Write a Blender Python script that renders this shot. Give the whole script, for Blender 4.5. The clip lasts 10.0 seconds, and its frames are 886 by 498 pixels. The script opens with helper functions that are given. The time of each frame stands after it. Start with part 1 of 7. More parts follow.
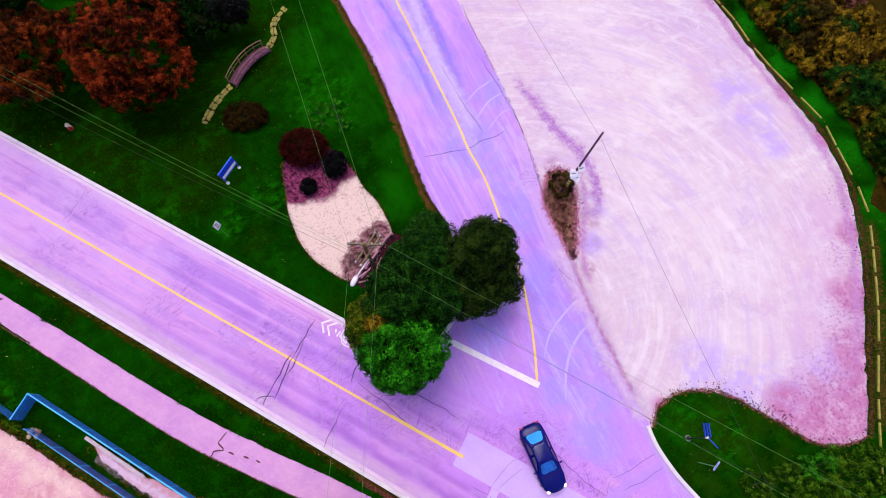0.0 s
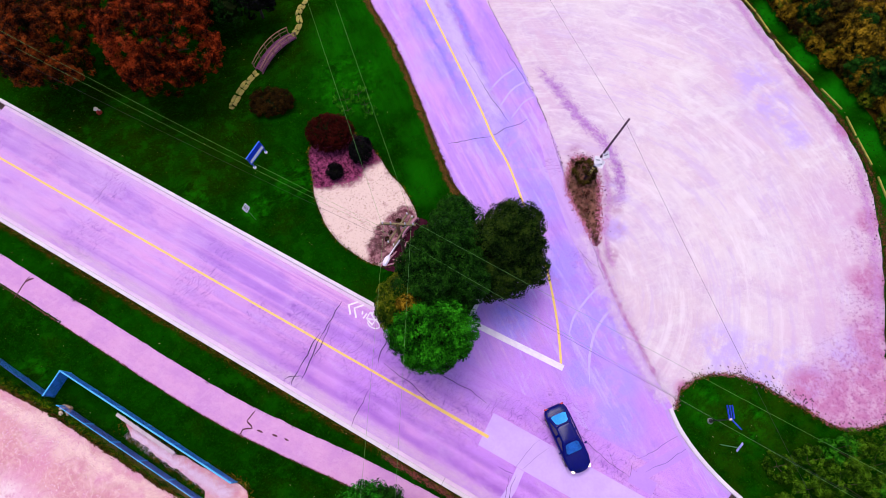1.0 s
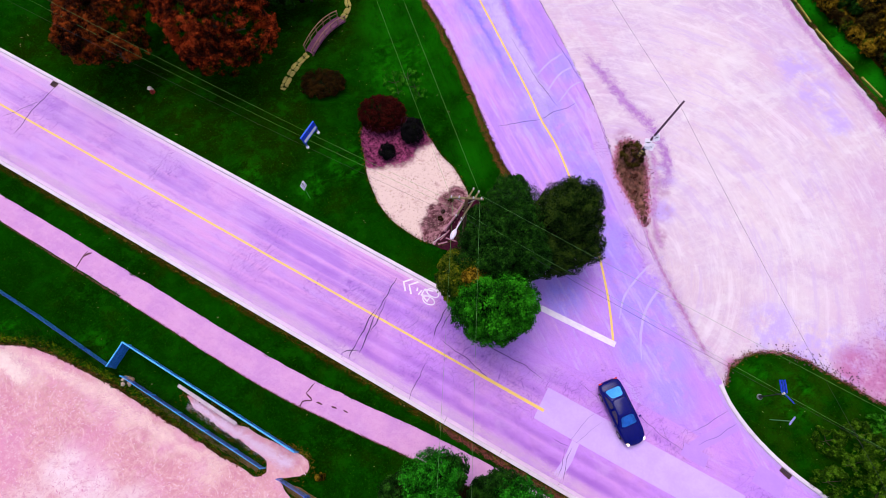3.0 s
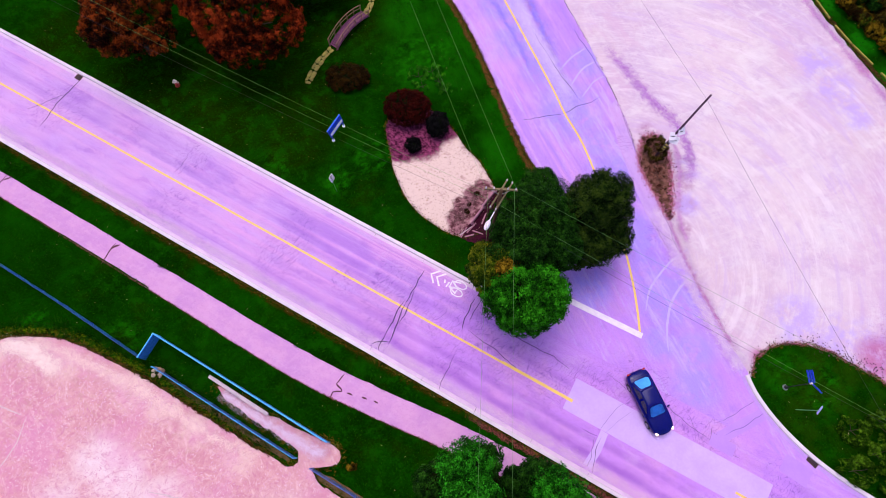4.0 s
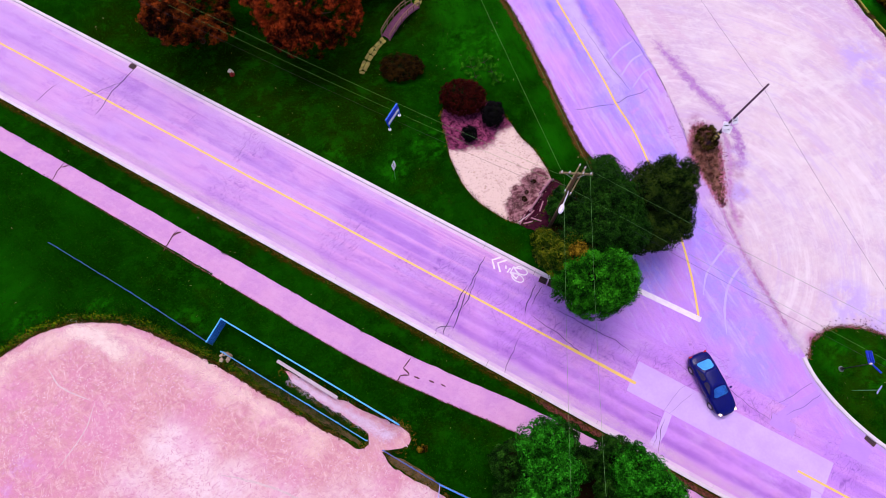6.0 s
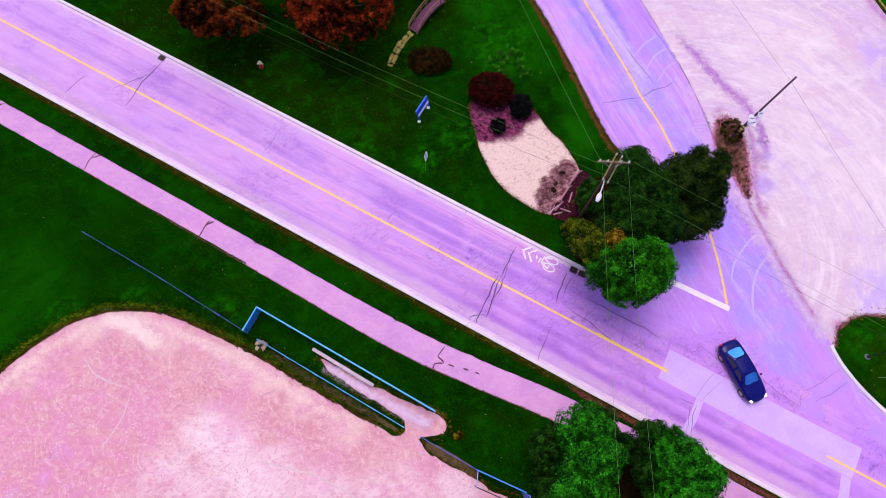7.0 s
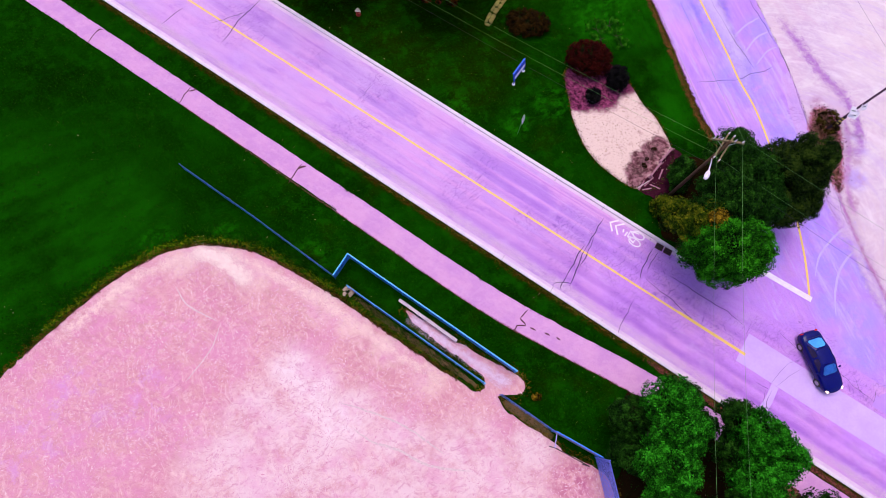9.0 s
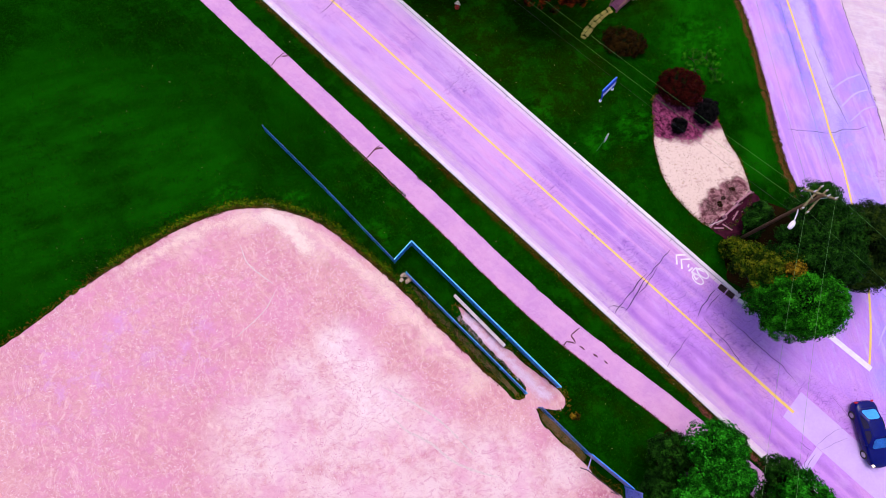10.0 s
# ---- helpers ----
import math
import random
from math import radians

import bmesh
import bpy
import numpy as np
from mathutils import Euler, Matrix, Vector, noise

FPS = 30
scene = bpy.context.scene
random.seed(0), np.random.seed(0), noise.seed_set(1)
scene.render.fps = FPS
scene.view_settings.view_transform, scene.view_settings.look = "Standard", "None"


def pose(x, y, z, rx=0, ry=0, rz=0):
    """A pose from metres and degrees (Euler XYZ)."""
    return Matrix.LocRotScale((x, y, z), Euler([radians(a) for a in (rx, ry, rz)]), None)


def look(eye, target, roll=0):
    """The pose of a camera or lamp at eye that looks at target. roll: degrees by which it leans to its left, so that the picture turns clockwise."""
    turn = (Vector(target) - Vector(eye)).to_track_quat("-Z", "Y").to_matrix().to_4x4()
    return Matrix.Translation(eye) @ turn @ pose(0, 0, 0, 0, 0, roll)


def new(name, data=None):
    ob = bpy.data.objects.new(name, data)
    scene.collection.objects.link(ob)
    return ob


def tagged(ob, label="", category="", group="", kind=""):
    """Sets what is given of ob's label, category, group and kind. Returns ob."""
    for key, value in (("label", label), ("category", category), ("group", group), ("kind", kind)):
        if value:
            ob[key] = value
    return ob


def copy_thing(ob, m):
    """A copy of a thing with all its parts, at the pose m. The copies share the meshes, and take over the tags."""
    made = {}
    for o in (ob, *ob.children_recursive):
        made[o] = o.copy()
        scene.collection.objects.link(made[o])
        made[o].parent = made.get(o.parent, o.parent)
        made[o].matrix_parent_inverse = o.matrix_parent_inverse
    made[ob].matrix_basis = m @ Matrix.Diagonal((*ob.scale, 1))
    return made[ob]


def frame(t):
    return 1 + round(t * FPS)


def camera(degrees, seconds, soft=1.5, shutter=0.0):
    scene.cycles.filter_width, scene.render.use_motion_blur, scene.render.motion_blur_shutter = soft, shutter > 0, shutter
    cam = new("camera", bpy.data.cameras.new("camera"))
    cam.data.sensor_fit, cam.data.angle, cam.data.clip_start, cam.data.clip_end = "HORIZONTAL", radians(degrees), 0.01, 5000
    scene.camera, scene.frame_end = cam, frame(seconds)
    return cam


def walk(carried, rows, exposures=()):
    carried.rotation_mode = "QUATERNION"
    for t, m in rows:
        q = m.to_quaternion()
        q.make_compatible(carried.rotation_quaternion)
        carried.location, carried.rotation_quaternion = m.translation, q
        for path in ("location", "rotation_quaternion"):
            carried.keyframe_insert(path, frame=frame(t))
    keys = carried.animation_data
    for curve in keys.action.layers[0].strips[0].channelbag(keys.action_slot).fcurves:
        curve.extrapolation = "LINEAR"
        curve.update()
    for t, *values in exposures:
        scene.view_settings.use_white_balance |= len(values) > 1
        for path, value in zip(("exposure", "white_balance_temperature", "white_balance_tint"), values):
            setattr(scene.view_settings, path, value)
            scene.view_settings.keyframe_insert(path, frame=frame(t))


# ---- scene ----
cam = camera(75.7, 10.0, 0.76)
PATH = [
    (0, (0.687, -3.762, 37.773), (0.66, -3.11, 35.883), -3.2),
    (0.5, (-0.125, -4.332, 37.857), (-0.154, -3.683, 35.966), -3.0),
    (1, (-1.004, -4.884, 37.97), (-1.034, -4.235, 36.079), -2.9),
    (1.5, (-2.067, -5.259, 38.128), (-2.092, -4.615, 36.235), -2.2),
    (2, (-3.055, -5.669, 38.184), (-3.077, -5.026, 36.29), -1.8),
    (2.5, (-4.034, -6.122, 38.213), (-4.053, -5.475, 36.32), -1.4),
    (4, (-7.196, -7.117, 38.37), (-7.198, -6.47, 36.477), 0.1),
    (4.5, (-8.494, -7.413, 38.374), (-8.483, -6.765, 36.481), 1.2),
    (5, (-9.642, -7.704, 38.421), (-9.627, -7.056, 36.529), 1.6),
    (5.5, (-10.873, -7.942, 38.477), (-10.85, -7.293, 36.585), 2.1),
    (7, (-14.987, -9.294, 38.517), (-14.929, -8.633, 36.63), 5.0),
    (7.5, (-16.271, -9.619, 38.468), (-16.206, -9.012, 36.563), 6.0),
    (8, (-17.884, -9.928, 38.407), (-17.814, -9.352, 36.492), 7.1),
    (8.5, (-19.283, -10.139, 38.335), (-19.219, -9.568, 36.42), 8.3),
    (9, (-20.537, -10.373, 38.301), (-20.503, -9.806, 36.384), 8.8),
    (9.5, (-21.77, -10.603, 38.304), (-21.777, -10.043, 36.384), 9.3),
    (10, (-23.168, -10.925, 38.103), (-23.214, -10.373, 36.182), 10.8),
]
# the clip's own balance drifts a little: greener at both ends
BALANCE = [(0, 0.52, 6300, 19.0), (2.7, 0.53, 6300, 18.0), (4.0, 0.50, 6300, 23.4), (9.5, 0.49, 6300, 24.4), (10, 0.56, 6300, 16.5)]
walk(cam, [(t, look(eye, target, roll)) for t, eye, target, roll in PATH], BALANCE)

# ---- light ----
world = bpy.data.worlds.new("sky")
scene.world = world
world.use_nodes = True
wt = world.node_tree
sky = wt.nodes.new("ShaderNodeTexSky")
sky.sky_type = "NISHITA"
sky.sun_disc = False
SUN_UP, SUN_ROUND = 73.0, 340.0
sky.sun_elevation, sky.sun_rotation = radians(SUN_UP), radians(SUN_ROUND)
sky.air_density, sky.dust_density = 1.0, 4.0
wt.links.new(sky.outputs[0], wt.nodes["Background"].inputs[0])
wt.nodes["Background"].inputs[1].default_value = 0.15
sun_data = bpy.data.lights.new("sun", "SUN")
sun_data.energy, sun_data.angle, sun_data.color = 0.85, radians(42), (1.0, 0.97, 0.93)
sun = new("sun", sun_data)
sun_far = 60 * math.cos(radians(SUN_UP))
sun.matrix_world = look((sun_far * math.sin(radians(SUN_ROUND)), sun_far * math.cos(radians(SUN_ROUND)), 60 * math.sin(radians(SUN_UP))), (0, 0, 0))


# ---- material helpers ----
class Net:
    """A small node-tree writer."""

    def __init__(self, name):
        self.m = bpy.data.materials.new(name)
        self.m.use_nodes = True
        self.t = self.m.node_tree
        self.b = self.t.nodes["Principled BSDF"]
        self.pos = self.node("ShaderNodeNewGeometry").outputs["Position"]

    def node(self, kind):
        return self.t.nodes.new(kind)

    def put(self, socket, value):
        if isinstance(value, (int, float)):
            socket.default_value = value
        elif isinstance(value, (tuple, list)):
            socket.default_value = (*value, 1.0) if len(value) == 3 and len(socket.default_value) == 4 else value
        else:
            self.t.links.new(value, socket)

    def mapped(self, turn=0.0, scale=(1, 1, 1), offset=(0, 0, 0)):
        """The place turned so that x runs along the heading, then scaled."""
        n = self.node("ShaderNodeMapping")
        n.vector_type = "TEXTURE"
        self.put(n.inputs["Vector"], self.pos)
        n.inputs["Rotation"].default_value = (0, 0, radians(turn))
        n.inputs["Scale"].default_value = [1 / v if v else 1e6 for v in scale]
        n.inputs["Location"].default_value = offset
        return n.outputs[0]

    def noise(self, scale, detail=4.0, rough=0.55, vec=None, warp=0.0):
        n = self.node("ShaderNodeTexNoise")
        self.put(n.inputs["Vector"], self.pos if vec is None else vec)
        n.inputs["Scale"].default_value, n.inputs["Detail"].default_value = scale, detail
        n.inputs["Roughness"].default_value, n.inputs["Distortion"].default_value = rough, warp
        return n.outputs[0]

    def cells(self, scale, vec=None, feature="DISTANCE_TO_EDGE"):
        n = self.node("ShaderNodeTexVoronoi")
        n.feature = feature
        self.put(n.inputs["Vector"], self.pos if vec is None else vec)
        n.inputs["Scale"].default_value = scale
        return n.outputs["Distance"]

    def calc(self, op, a, b=0.0, c=0.0, clamp=False):
        n = self.node("ShaderNodeMath")
        n.operation, n.use_clamp = op, clamp
        for socket, value in zip(n.inputs, (a, b, c)):
            self.put(socket, value)
        return n.outputs[0]

    def span(self, x, low, high, to_low=0.0, to_high=1.0):
        n = self.node("ShaderNodeMapRange")
        n.interpolation_type = "SMOOTHSTEP"
        for socket, value in zip(n.inputs, (x, low, high, to_low, to_high)):
            self.put(socket, value)
        return n.outputs[0]

    def mix(self, f, a, b, mode="MIX"):
        n = self.node("ShaderNodeMix")
        n.data_type, n.blend_type = "RGBA", mode
        self.put(n.inputs[0], f)
        self.put(n.inputs[6], a)
        self.put(n.inputs[7], b)
        return n.outputs[2]

    def ramp(self, f, stops):
        n = self.node("ShaderNodeValToRGB")
        self.put(n.inputs[0], f)
        e = n.color_ramp.elements
        while len(e) < len(stops):
            e.new(0.5)
        for el, (p, c) in zip(e, stops):
            el.position, el.color = p, (*c, 1.0)
        return n.outputs[0]

    def island(self):
        return self.node("ShaderNodeNewGeometry").outputs["Random Per Island"]

    def spot(self, x, y, r):
        """1 inside a soft disc on the ground."""
        n = self.node("ShaderNodeVectorMath")
        n.operation = "DISTANCE"
        flat = self.mapped(scale=(1, 1, 0))
        self.put(n.inputs[0], flat)
        n.inputs[1].default_value = (x, y, 0)
        return self.span(n.outputs["Value"], r * 0.4, r * 1.15, 1.0, 0.0)

    def spots(self, places):
        total = None
        for x, y, r in places:
            s = self.spot(x, y, r)
            total = s if total is None else self.calc("MAXIMUM", total, s)
        return total

    def away(self, x, y):
        """The distance on the ground from a point."""
        n = self.node("ShaderNodeVectorMath")
        n.operation = "DISTANCE"
        self.put(n.inputs[0], self.mapped(scale=(1, 1, 0)))
        n.inputs[1].default_value = (x, y, 0)
        return n.outputs["Value"]

    def ring(self, x, y, radius, width):
        gap = self.calc("ABSOLUTE", self.calc("SUBTRACT", self.away(x, y), radius))
        return self.span(gap, width * 0.3, width, 1.0, 0.0)

    def swirl(self, turn, scale, reach, size):
        """Mapped place, bent by slow noise, for swept streaks."""
        w = self.node("ShaderNodeTexNoise")
        self.put(w.inputs["Vector"], self.pos)
        w.inputs["Scale"].default_value, w.inputs["Detail"].default_value = size, 2.0
        n = self.node("ShaderNodeVectorMath")
        n.operation = "MULTIPLY_ADD"
        self.put(n.inputs[0], w.outputs["Color"])
        n.inputs[1].default_value = (reach, reach, 0)
        self.put(n.inputs[2], self.mapped(turn, scale))
        return n.outputs[0]

    def orbit(self, x, y, across, along):
        """Streaks that run round a point, like turning tracks."""
        n = self.node("ShaderNodeCombineXYZ")
        self.put(n.inputs[0], self.calc("MULTIPLY", self.away(x, y), across))
        self.put(n.inputs[1], self.calc("MULTIPLY", self.away(x + 40, y - 25), along))
        return n.outputs[0]

    def finish(self, colour, rough=0.85, bump=None, depth=0.02, strength=0.6, metal=0.0, spec=0.12):
        self.put(self.b.inputs["Base Color"], colour)
        self.put(self.b.inputs["Roughness"], rough)
        self.b.inputs["Metallic"].default_value = metal
        self.b.inputs["Specular IOR Level"].default_value = spec
        if bump is not None:
            n = self.node("ShaderNodeBump")
            n.inputs["Strength"].default_value, n.inputs["Distance"].default_value = strength, depth
            self.put(n.inputs["Height"], bump)
            self.put(self.b.inputs["Normal"], n.outputs[0])
        return self.m


def plain(name, a, b=None, rough=0.6, metal=0.0, scale=6.0, spec=0.4, depth=0.004):
    """A surface of one substance with grain and wear at two scales."""
    n = Net(name)
    b = b or tuple(v * 0.75 for v in a)
    f = n.calc("MULTIPLY_ADD", n.noise(scale, 5), 0.65, n.calc("MULTIPLY", n.noise(scale * 9, 3), 0.35))
    return n.finish(n.mix(n.span(f, 0.3, 0.7), a, b), rough, n.noise(scale * 6, 4), depth, 0.4, metal, spec)


def leafy(name, dark, mid, light, rough=0.6, broad=0.0):
    n = Net(name)
    f = n.calc("MULTIPLY_ADD", n.span(n.noise(1.9, 3), 0.33, 0.67), 0.6, n.calc("MULTIPLY", n.calc("POWER", n.island(), 1.6), 0.42))
    if broad:
        f = n.calc("ADD", f, n.calc("MULTIPLY_ADD", n.span(n.noise(0.5, 4, 0.65), 0.34, 0.66), broad, -0.5 * broad))
    return n.finish(n.ramp(f, [(0.12, dark), (0.48, mid), (0.95, light)]), rough, spec=0.02)


TURN_MAIN = -29.0     # the main road's heading against the world's x axis
ALLIGATOR = [(-37, 17.4, 2.8), (-26.1, 13.0, 1.9), (-27.3, 9.1, 2.0), (-17.7, 7.2, 2.1), (-19.1, 5.4, 2.1), (-10.6, 2.6, 3.2), (-3.6, -0.9, 3.0),
             (0.2, -3.2, 2.2), (5.6, -3.8, 2.8), (9.8, -7.0, 2.4), (-6.8, -1.7, 2.0), (-31.2, 15.2, 1.5), (-11.5, -0.6, 1.8), (-5.0, 1.6, 1.8), (14, -9.5, 2.0), (3.4, -5.6, 1.5), (8.6, 7.4, 1.6), (9.2, 5.4, 1.2), (6.4, 14.5, 1.0), (-1.5, -1.8, 2.2), (2.5, -3.2, 2.0), (-7.2, 0.8, 2.2), (7.6, -5.4, 1.8), (-14, 3.6, 1.6)]


def asphalt(name, turn, base, pale, dark, rosy, swept=1.0, blue_spots=()):
    n = Net(name)
    along = n.mapped(turn, (0.010, 0.8, 1))
    streak = n.noise(1.1, 5, 0.6, along)
    fine_streak = n.noise(4.0, 4, 0.6, n.mapped(turn, (0.06, 1.0, 1), (3, 1, 0)))
    patch = n.noise(0.16, 4, 0.6)
    grain = n.noise(22, 3, 0.7)
    col = n.mix(n.span(streak, 0.16 - 0.2 * (1 - swept), 0.58), dark, base)
    col = n.mix(n.calc("MULTIPLY", n.span(patch, 0.44, 0.7), 0.45), col, pale)
    col = n.mix(n.calc("MULTIPLY", n.span(fine_streak, 0.46, 0.74), 0.3 * swept), col, pale)
    if swept == 1.0:
        side = n.node("ShaderNodeSeparateXYZ")
        n.put(side.inputs[0], n.mapped(turn))
        offset = n.calc("ADD", side.outputs[1], n.calc("MULTIPLY", n.noise(0.12, 2), 0.5))
        lengthwise = n.span(side.outputs[0], -22, -2, 0.3, 1.0)
        for centre, width, amount in ((-5.5, 0.55, 0.9), (-4.4, 0.5, 0.85), (-2.1, 0.45, 0.4), (-0.75, 0.45, 0.35)):
            mark = n.span(n.calc("ABSOLUTE", n.calc("SUBTRACT", offset, centre + 0.25)), 0.1 * width, width, 1.0, 0.0)
            col = n.mix(n.calc("MULTIPLY", mark, n.calc("MULTIPLY", n.calc("MULTIPLY", n.span(n.noise(0.25, 4), 0.15, 0.5), lengthwise if centre < -3.3 else 1.0), amount)), col, dark)
        for centre, width, amount, tone in ((-6.4, 0.9, 0.75, (0.56, 0.37, 0.57)), (0.25, 1.1, 0.75, (0.55, 0.37, 0.58)), (-3.3, 0.8, 0.65, (0.57, 0.27, 0.5)), (-5.0, 1.9, 0.62, (0.55, 0.27, 0.53))):
            mark = n.span(n.calc("ABSOLUTE", n.calc("SUBTRACT", offset, centre + 0.25)), 0.1 * width, width, 1.0, 0.0)
            if centre > 0:
                mark = n.calc("MULTIPLY", mark, n.span(side.outputs[0], -8, -4.5, 1.0, 0.0))
            col = n.mix(n.calc("MULTIPLY", mark, n.calc("MULTIPLY", n.span(n.noise(0.4, 5, 0.7), 0.25, 0.6), amount)), col, tone)
    drift = n.noise(0.22, 5, 0.65, n.swirl(turn, (0.5, 1.0, 1), 2.0, 0.15))
    col = n.mix(n.calc("MULTIPLY", n.span(drift, 0.47, 0.62), 0.7), col, rosy)
    # long faint lanes of pink dust and of darker violet binder
    lane = n.noise(1.0, 6, 0.62, n.mapped(turn, (0.028, 1.25, 1), (11, 4, 0)))
    col = n.mix(n.calc("MULTIPLY", n.span(lane, 0.5, 0.66), 0.75), col, rosy)
    lane_2 = n.noise(1.0, 6, 0.66, n.mapped(turn, (0.022, 1.7, 1), (2, 9, 0)))
    col = n.mix(n.calc("MULTIPLY", n.span(lane_2, 0.53, 0.68), 0.55), col, dark)
    col = n.mix(n.calc("MULTIPLY", n.span(lane_2, 0.45, 0.32), 0.5), col, pale)
    worn = n.calc("MULTIPLY", n.spots([(3, -3.5, 8), (11, -7, 8), (-5, 0, 5), (7, 3, 5), (19, -13, 8)]), n.span(n.noise(0.4, 5, 0.65), 0.3, 0.58))
    col = n.mix(n.calc("MULTIPLY", worn, 0.62), col, (0.48, 0.212, 0.72))
    if swept == 1.0:
        col = n.mix(n.calc("MULTIPLY", n.span(side.outputs[0], -34, -12, 0.4, 0.0), n.span(n.noise(0.3, 4), 0.2, 0.6)), col, (0.58, 0.375, 0.61))
        for centre, width, amount in ((-5.75, 0.4, 0.75), (-4.75, 0.35, 0.6), (-2.3, 0.3, 0.4), (-1.2, 0.3, 0.35)):
            mark = n.span(n.calc("ABSOLUTE", n.calc("SUBTRACT", offset, centre + 0.25)), 0.1 * width, width, 1.0, 0.0)
            col = n.mix(n.calc("MULTIPLY", mark, n.calc("MULTIPLY", n.span(n.noise(0.35, 5, 0.65), 0.25, 0.55), n.calc("MULTIPLY", lengthwise, amount))), col, (0.31, 0.115, 0.49))
    if blue_spots:
        cool = n.calc("MULTIPLY", n.spots(blue_spots), n.span(n.noise(0.8, 6, 0.72), 0.3, 0.54))
        col = n.mix(n.calc("MULTIPLY", cool, 0.8), col, (0.33, 0.25, 0.76))
        worn_lane = n.noise(1.1, 6, 0.7, n.mapped(turn, (0.10, 1.0, 1)))
        col = n.mix(n.calc("MULTIPLY", n.span(worn_lane, 0.53, 0.66), 0.6), col, (0.51, 0.39, 0.72))
        col = n.mix(n.calc("MULTIPLY", n.span(worn_lane, 0.46, 0.34), 0.45), col, (0.32, 0.19, 0.65))
    blot = n.noise(0.9, 6, 0.72, n.swirl(turn, (0.45, 1.0, 1), 1.0, 0.3))
    col = n.mix(n.calc("MULTIPLY", n.span(blot, 0.52, 0.66), 0.75 - 0.4 * swept), col, pale)
    col = n.mix(n.calc("MULTIPLY", n.span(blot, 0.46, 0.34), 0.35), col, dark)
    col = n.mix(n.calc("MULTIPLY", n.span(grain, 0.45, 0.75), 0.38), col, tuple(v * 0.5 for v in dark))
    warped = n.node("ShaderNodeVectorMath")
    warped.operation = "MULTIPLY_ADD"
    shake = n.node("ShaderNodeTexNoise")
    shake.inputs["Scale"].default_value = 1.3
    n.put(shake.inputs["Vector"], n.pos)
    n.put(warped.inputs[0], shake.outputs["Color"])
    warped.inputs[1].default_value = (0.8, 0.8, 0)
    n.put(warped.inputs[2], n.mapped(turn - 16, (1.75, 0.62, 0)))
    web = n.cells(2.6, warped.outputs[0])
    lines = n.calc("MULTIPLY", n.span(web, 0.008, 0.05, 1.0, 0.0), n.span(n.noise(2.3, 4, 0.7), 0.36, 0.56, 0.15, 1.0))
    zone = n.span(n.calc("MULTIPLY_ADD", n.noise(0.75, 5, 0.68), 1.5, n.calc("MULTIPLY", n.spots(ALLIGATOR), 0.75)), 0.98, 1.38)
    crack = n.calc("MULTIPLY", lines, zone)
    col = n.mix(n.calc("MULTIPLY", zone, 0.08), col, dark)
    col = n.mix(n.calc("MULTIPLY", crack, 0.6), col, (0.17, 0.06, 0.30))
    height = n.calc("SUBTRACT", n.calc("MULTIPLY", grain, 0.3), crack)
    return n.finish(col, 0.8, height, 0.015, 0.5)


def sand(name, a, b, c, turn=0.0, big=0.12, reach=1.2, fleck=0.5, size=1.0):
    """Dry gravel or infield dirt: broad stains, swept wisps and grit."""
    n = Net(name)
    broad = n.noise(big, 6, 0.65)
    wisp = n.noise(2.2 * size, 5, 0.7, n.swirl(turn, (0.42, 1.0, 1), reach, 0.2))
    wisp2 = n.noise(3.4 * size, 4, 0.7, n.swirl(turn + 65, (0.45, 1.0, 1), reach, 0.25))
    grit = n.noise(16, 3, 0.75)
    col = n.mix(n.span(broad, 0.38, 0.62), a, b)
    col = n.mix(n.calc("MULTIPLY", n.span(wisp, 0.47, 0.66), fleck), col, c)
    col = n.mix(n.calc("MULTIPLY", n.span(wisp2, 0.5, 0.68), fleck), col, c)
    col = n.mix(n.calc("MULTIPLY", n.span(wisp, 0.46, 0.3), fleck * 0.5), col, tuple(v * 0.8 for v in b))
    col = n.mix(n.calc("MULTIPLY", n.span(grit, 0.5, 0.75), 0.35), col, tuple(v * 0.6 for v in b))
    return n, col, n.calc("ADD", grit, n.calc("MULTIPLY", wisp, 0.8))


# ---- materials ----
MAIN_ASPHALT = asphalt("main_road_asphalt", TURN_MAIN, (0.45, 0.235, 0.60), (0.55, 0.35, 0.63), (0.30, 0.105, 0.47), (0.60, 0.29, 0.57))
SIDE_ASPHALT = asphalt("side_road_asphalt", -66.0, (0.43, 0.225, 0.63), (0.52, 0.325, 0.67), (0.33, 0.15, 0.56), (0.56, 0.285, 0.60), 0.35, [(8.4, 2.6, 3.0), (6.6, 7.0, 2.4), (5.4, 12, 2.4), (2.6, 17.5, 3.2), (4.4, 22, 2.0), (-1.6, 24, 2.5), (9.5, -3.4, 2.0), (7.5, -0.5, 1.6), (9.6, -1.2, 1.8), (0.4, 21.5, 2.0), (-2.6, 27.5, 2.4), (4.4, 14.5, 1.6), (7.4, 4.6, 1.8), (3.0, 3.0, 1.8)])
CONCRETE = plain("kerb_concrete", (0.64, 0.56, 0.60), (0.54, 0.44, 0.52), 0.85, scale=1.2, depth=0.01)
SLAB = plain("patch_concrete", (0.525, 0.36, 0.70), (0.47, 0.30, 0.65), 0.8, scale=0.7, depth=0.01)
YELLOW = plain("yellow_road_paint", (0.80, 0.54, 0.09), (0.70, 0.45, 0.13), 0.6, scale=3.0)
WHITE_PAINT = plain("white_road_paint", (0.74, 0.68, 0.72), (0.62, 0.52, 0.66), 0.6, scale=3.0)
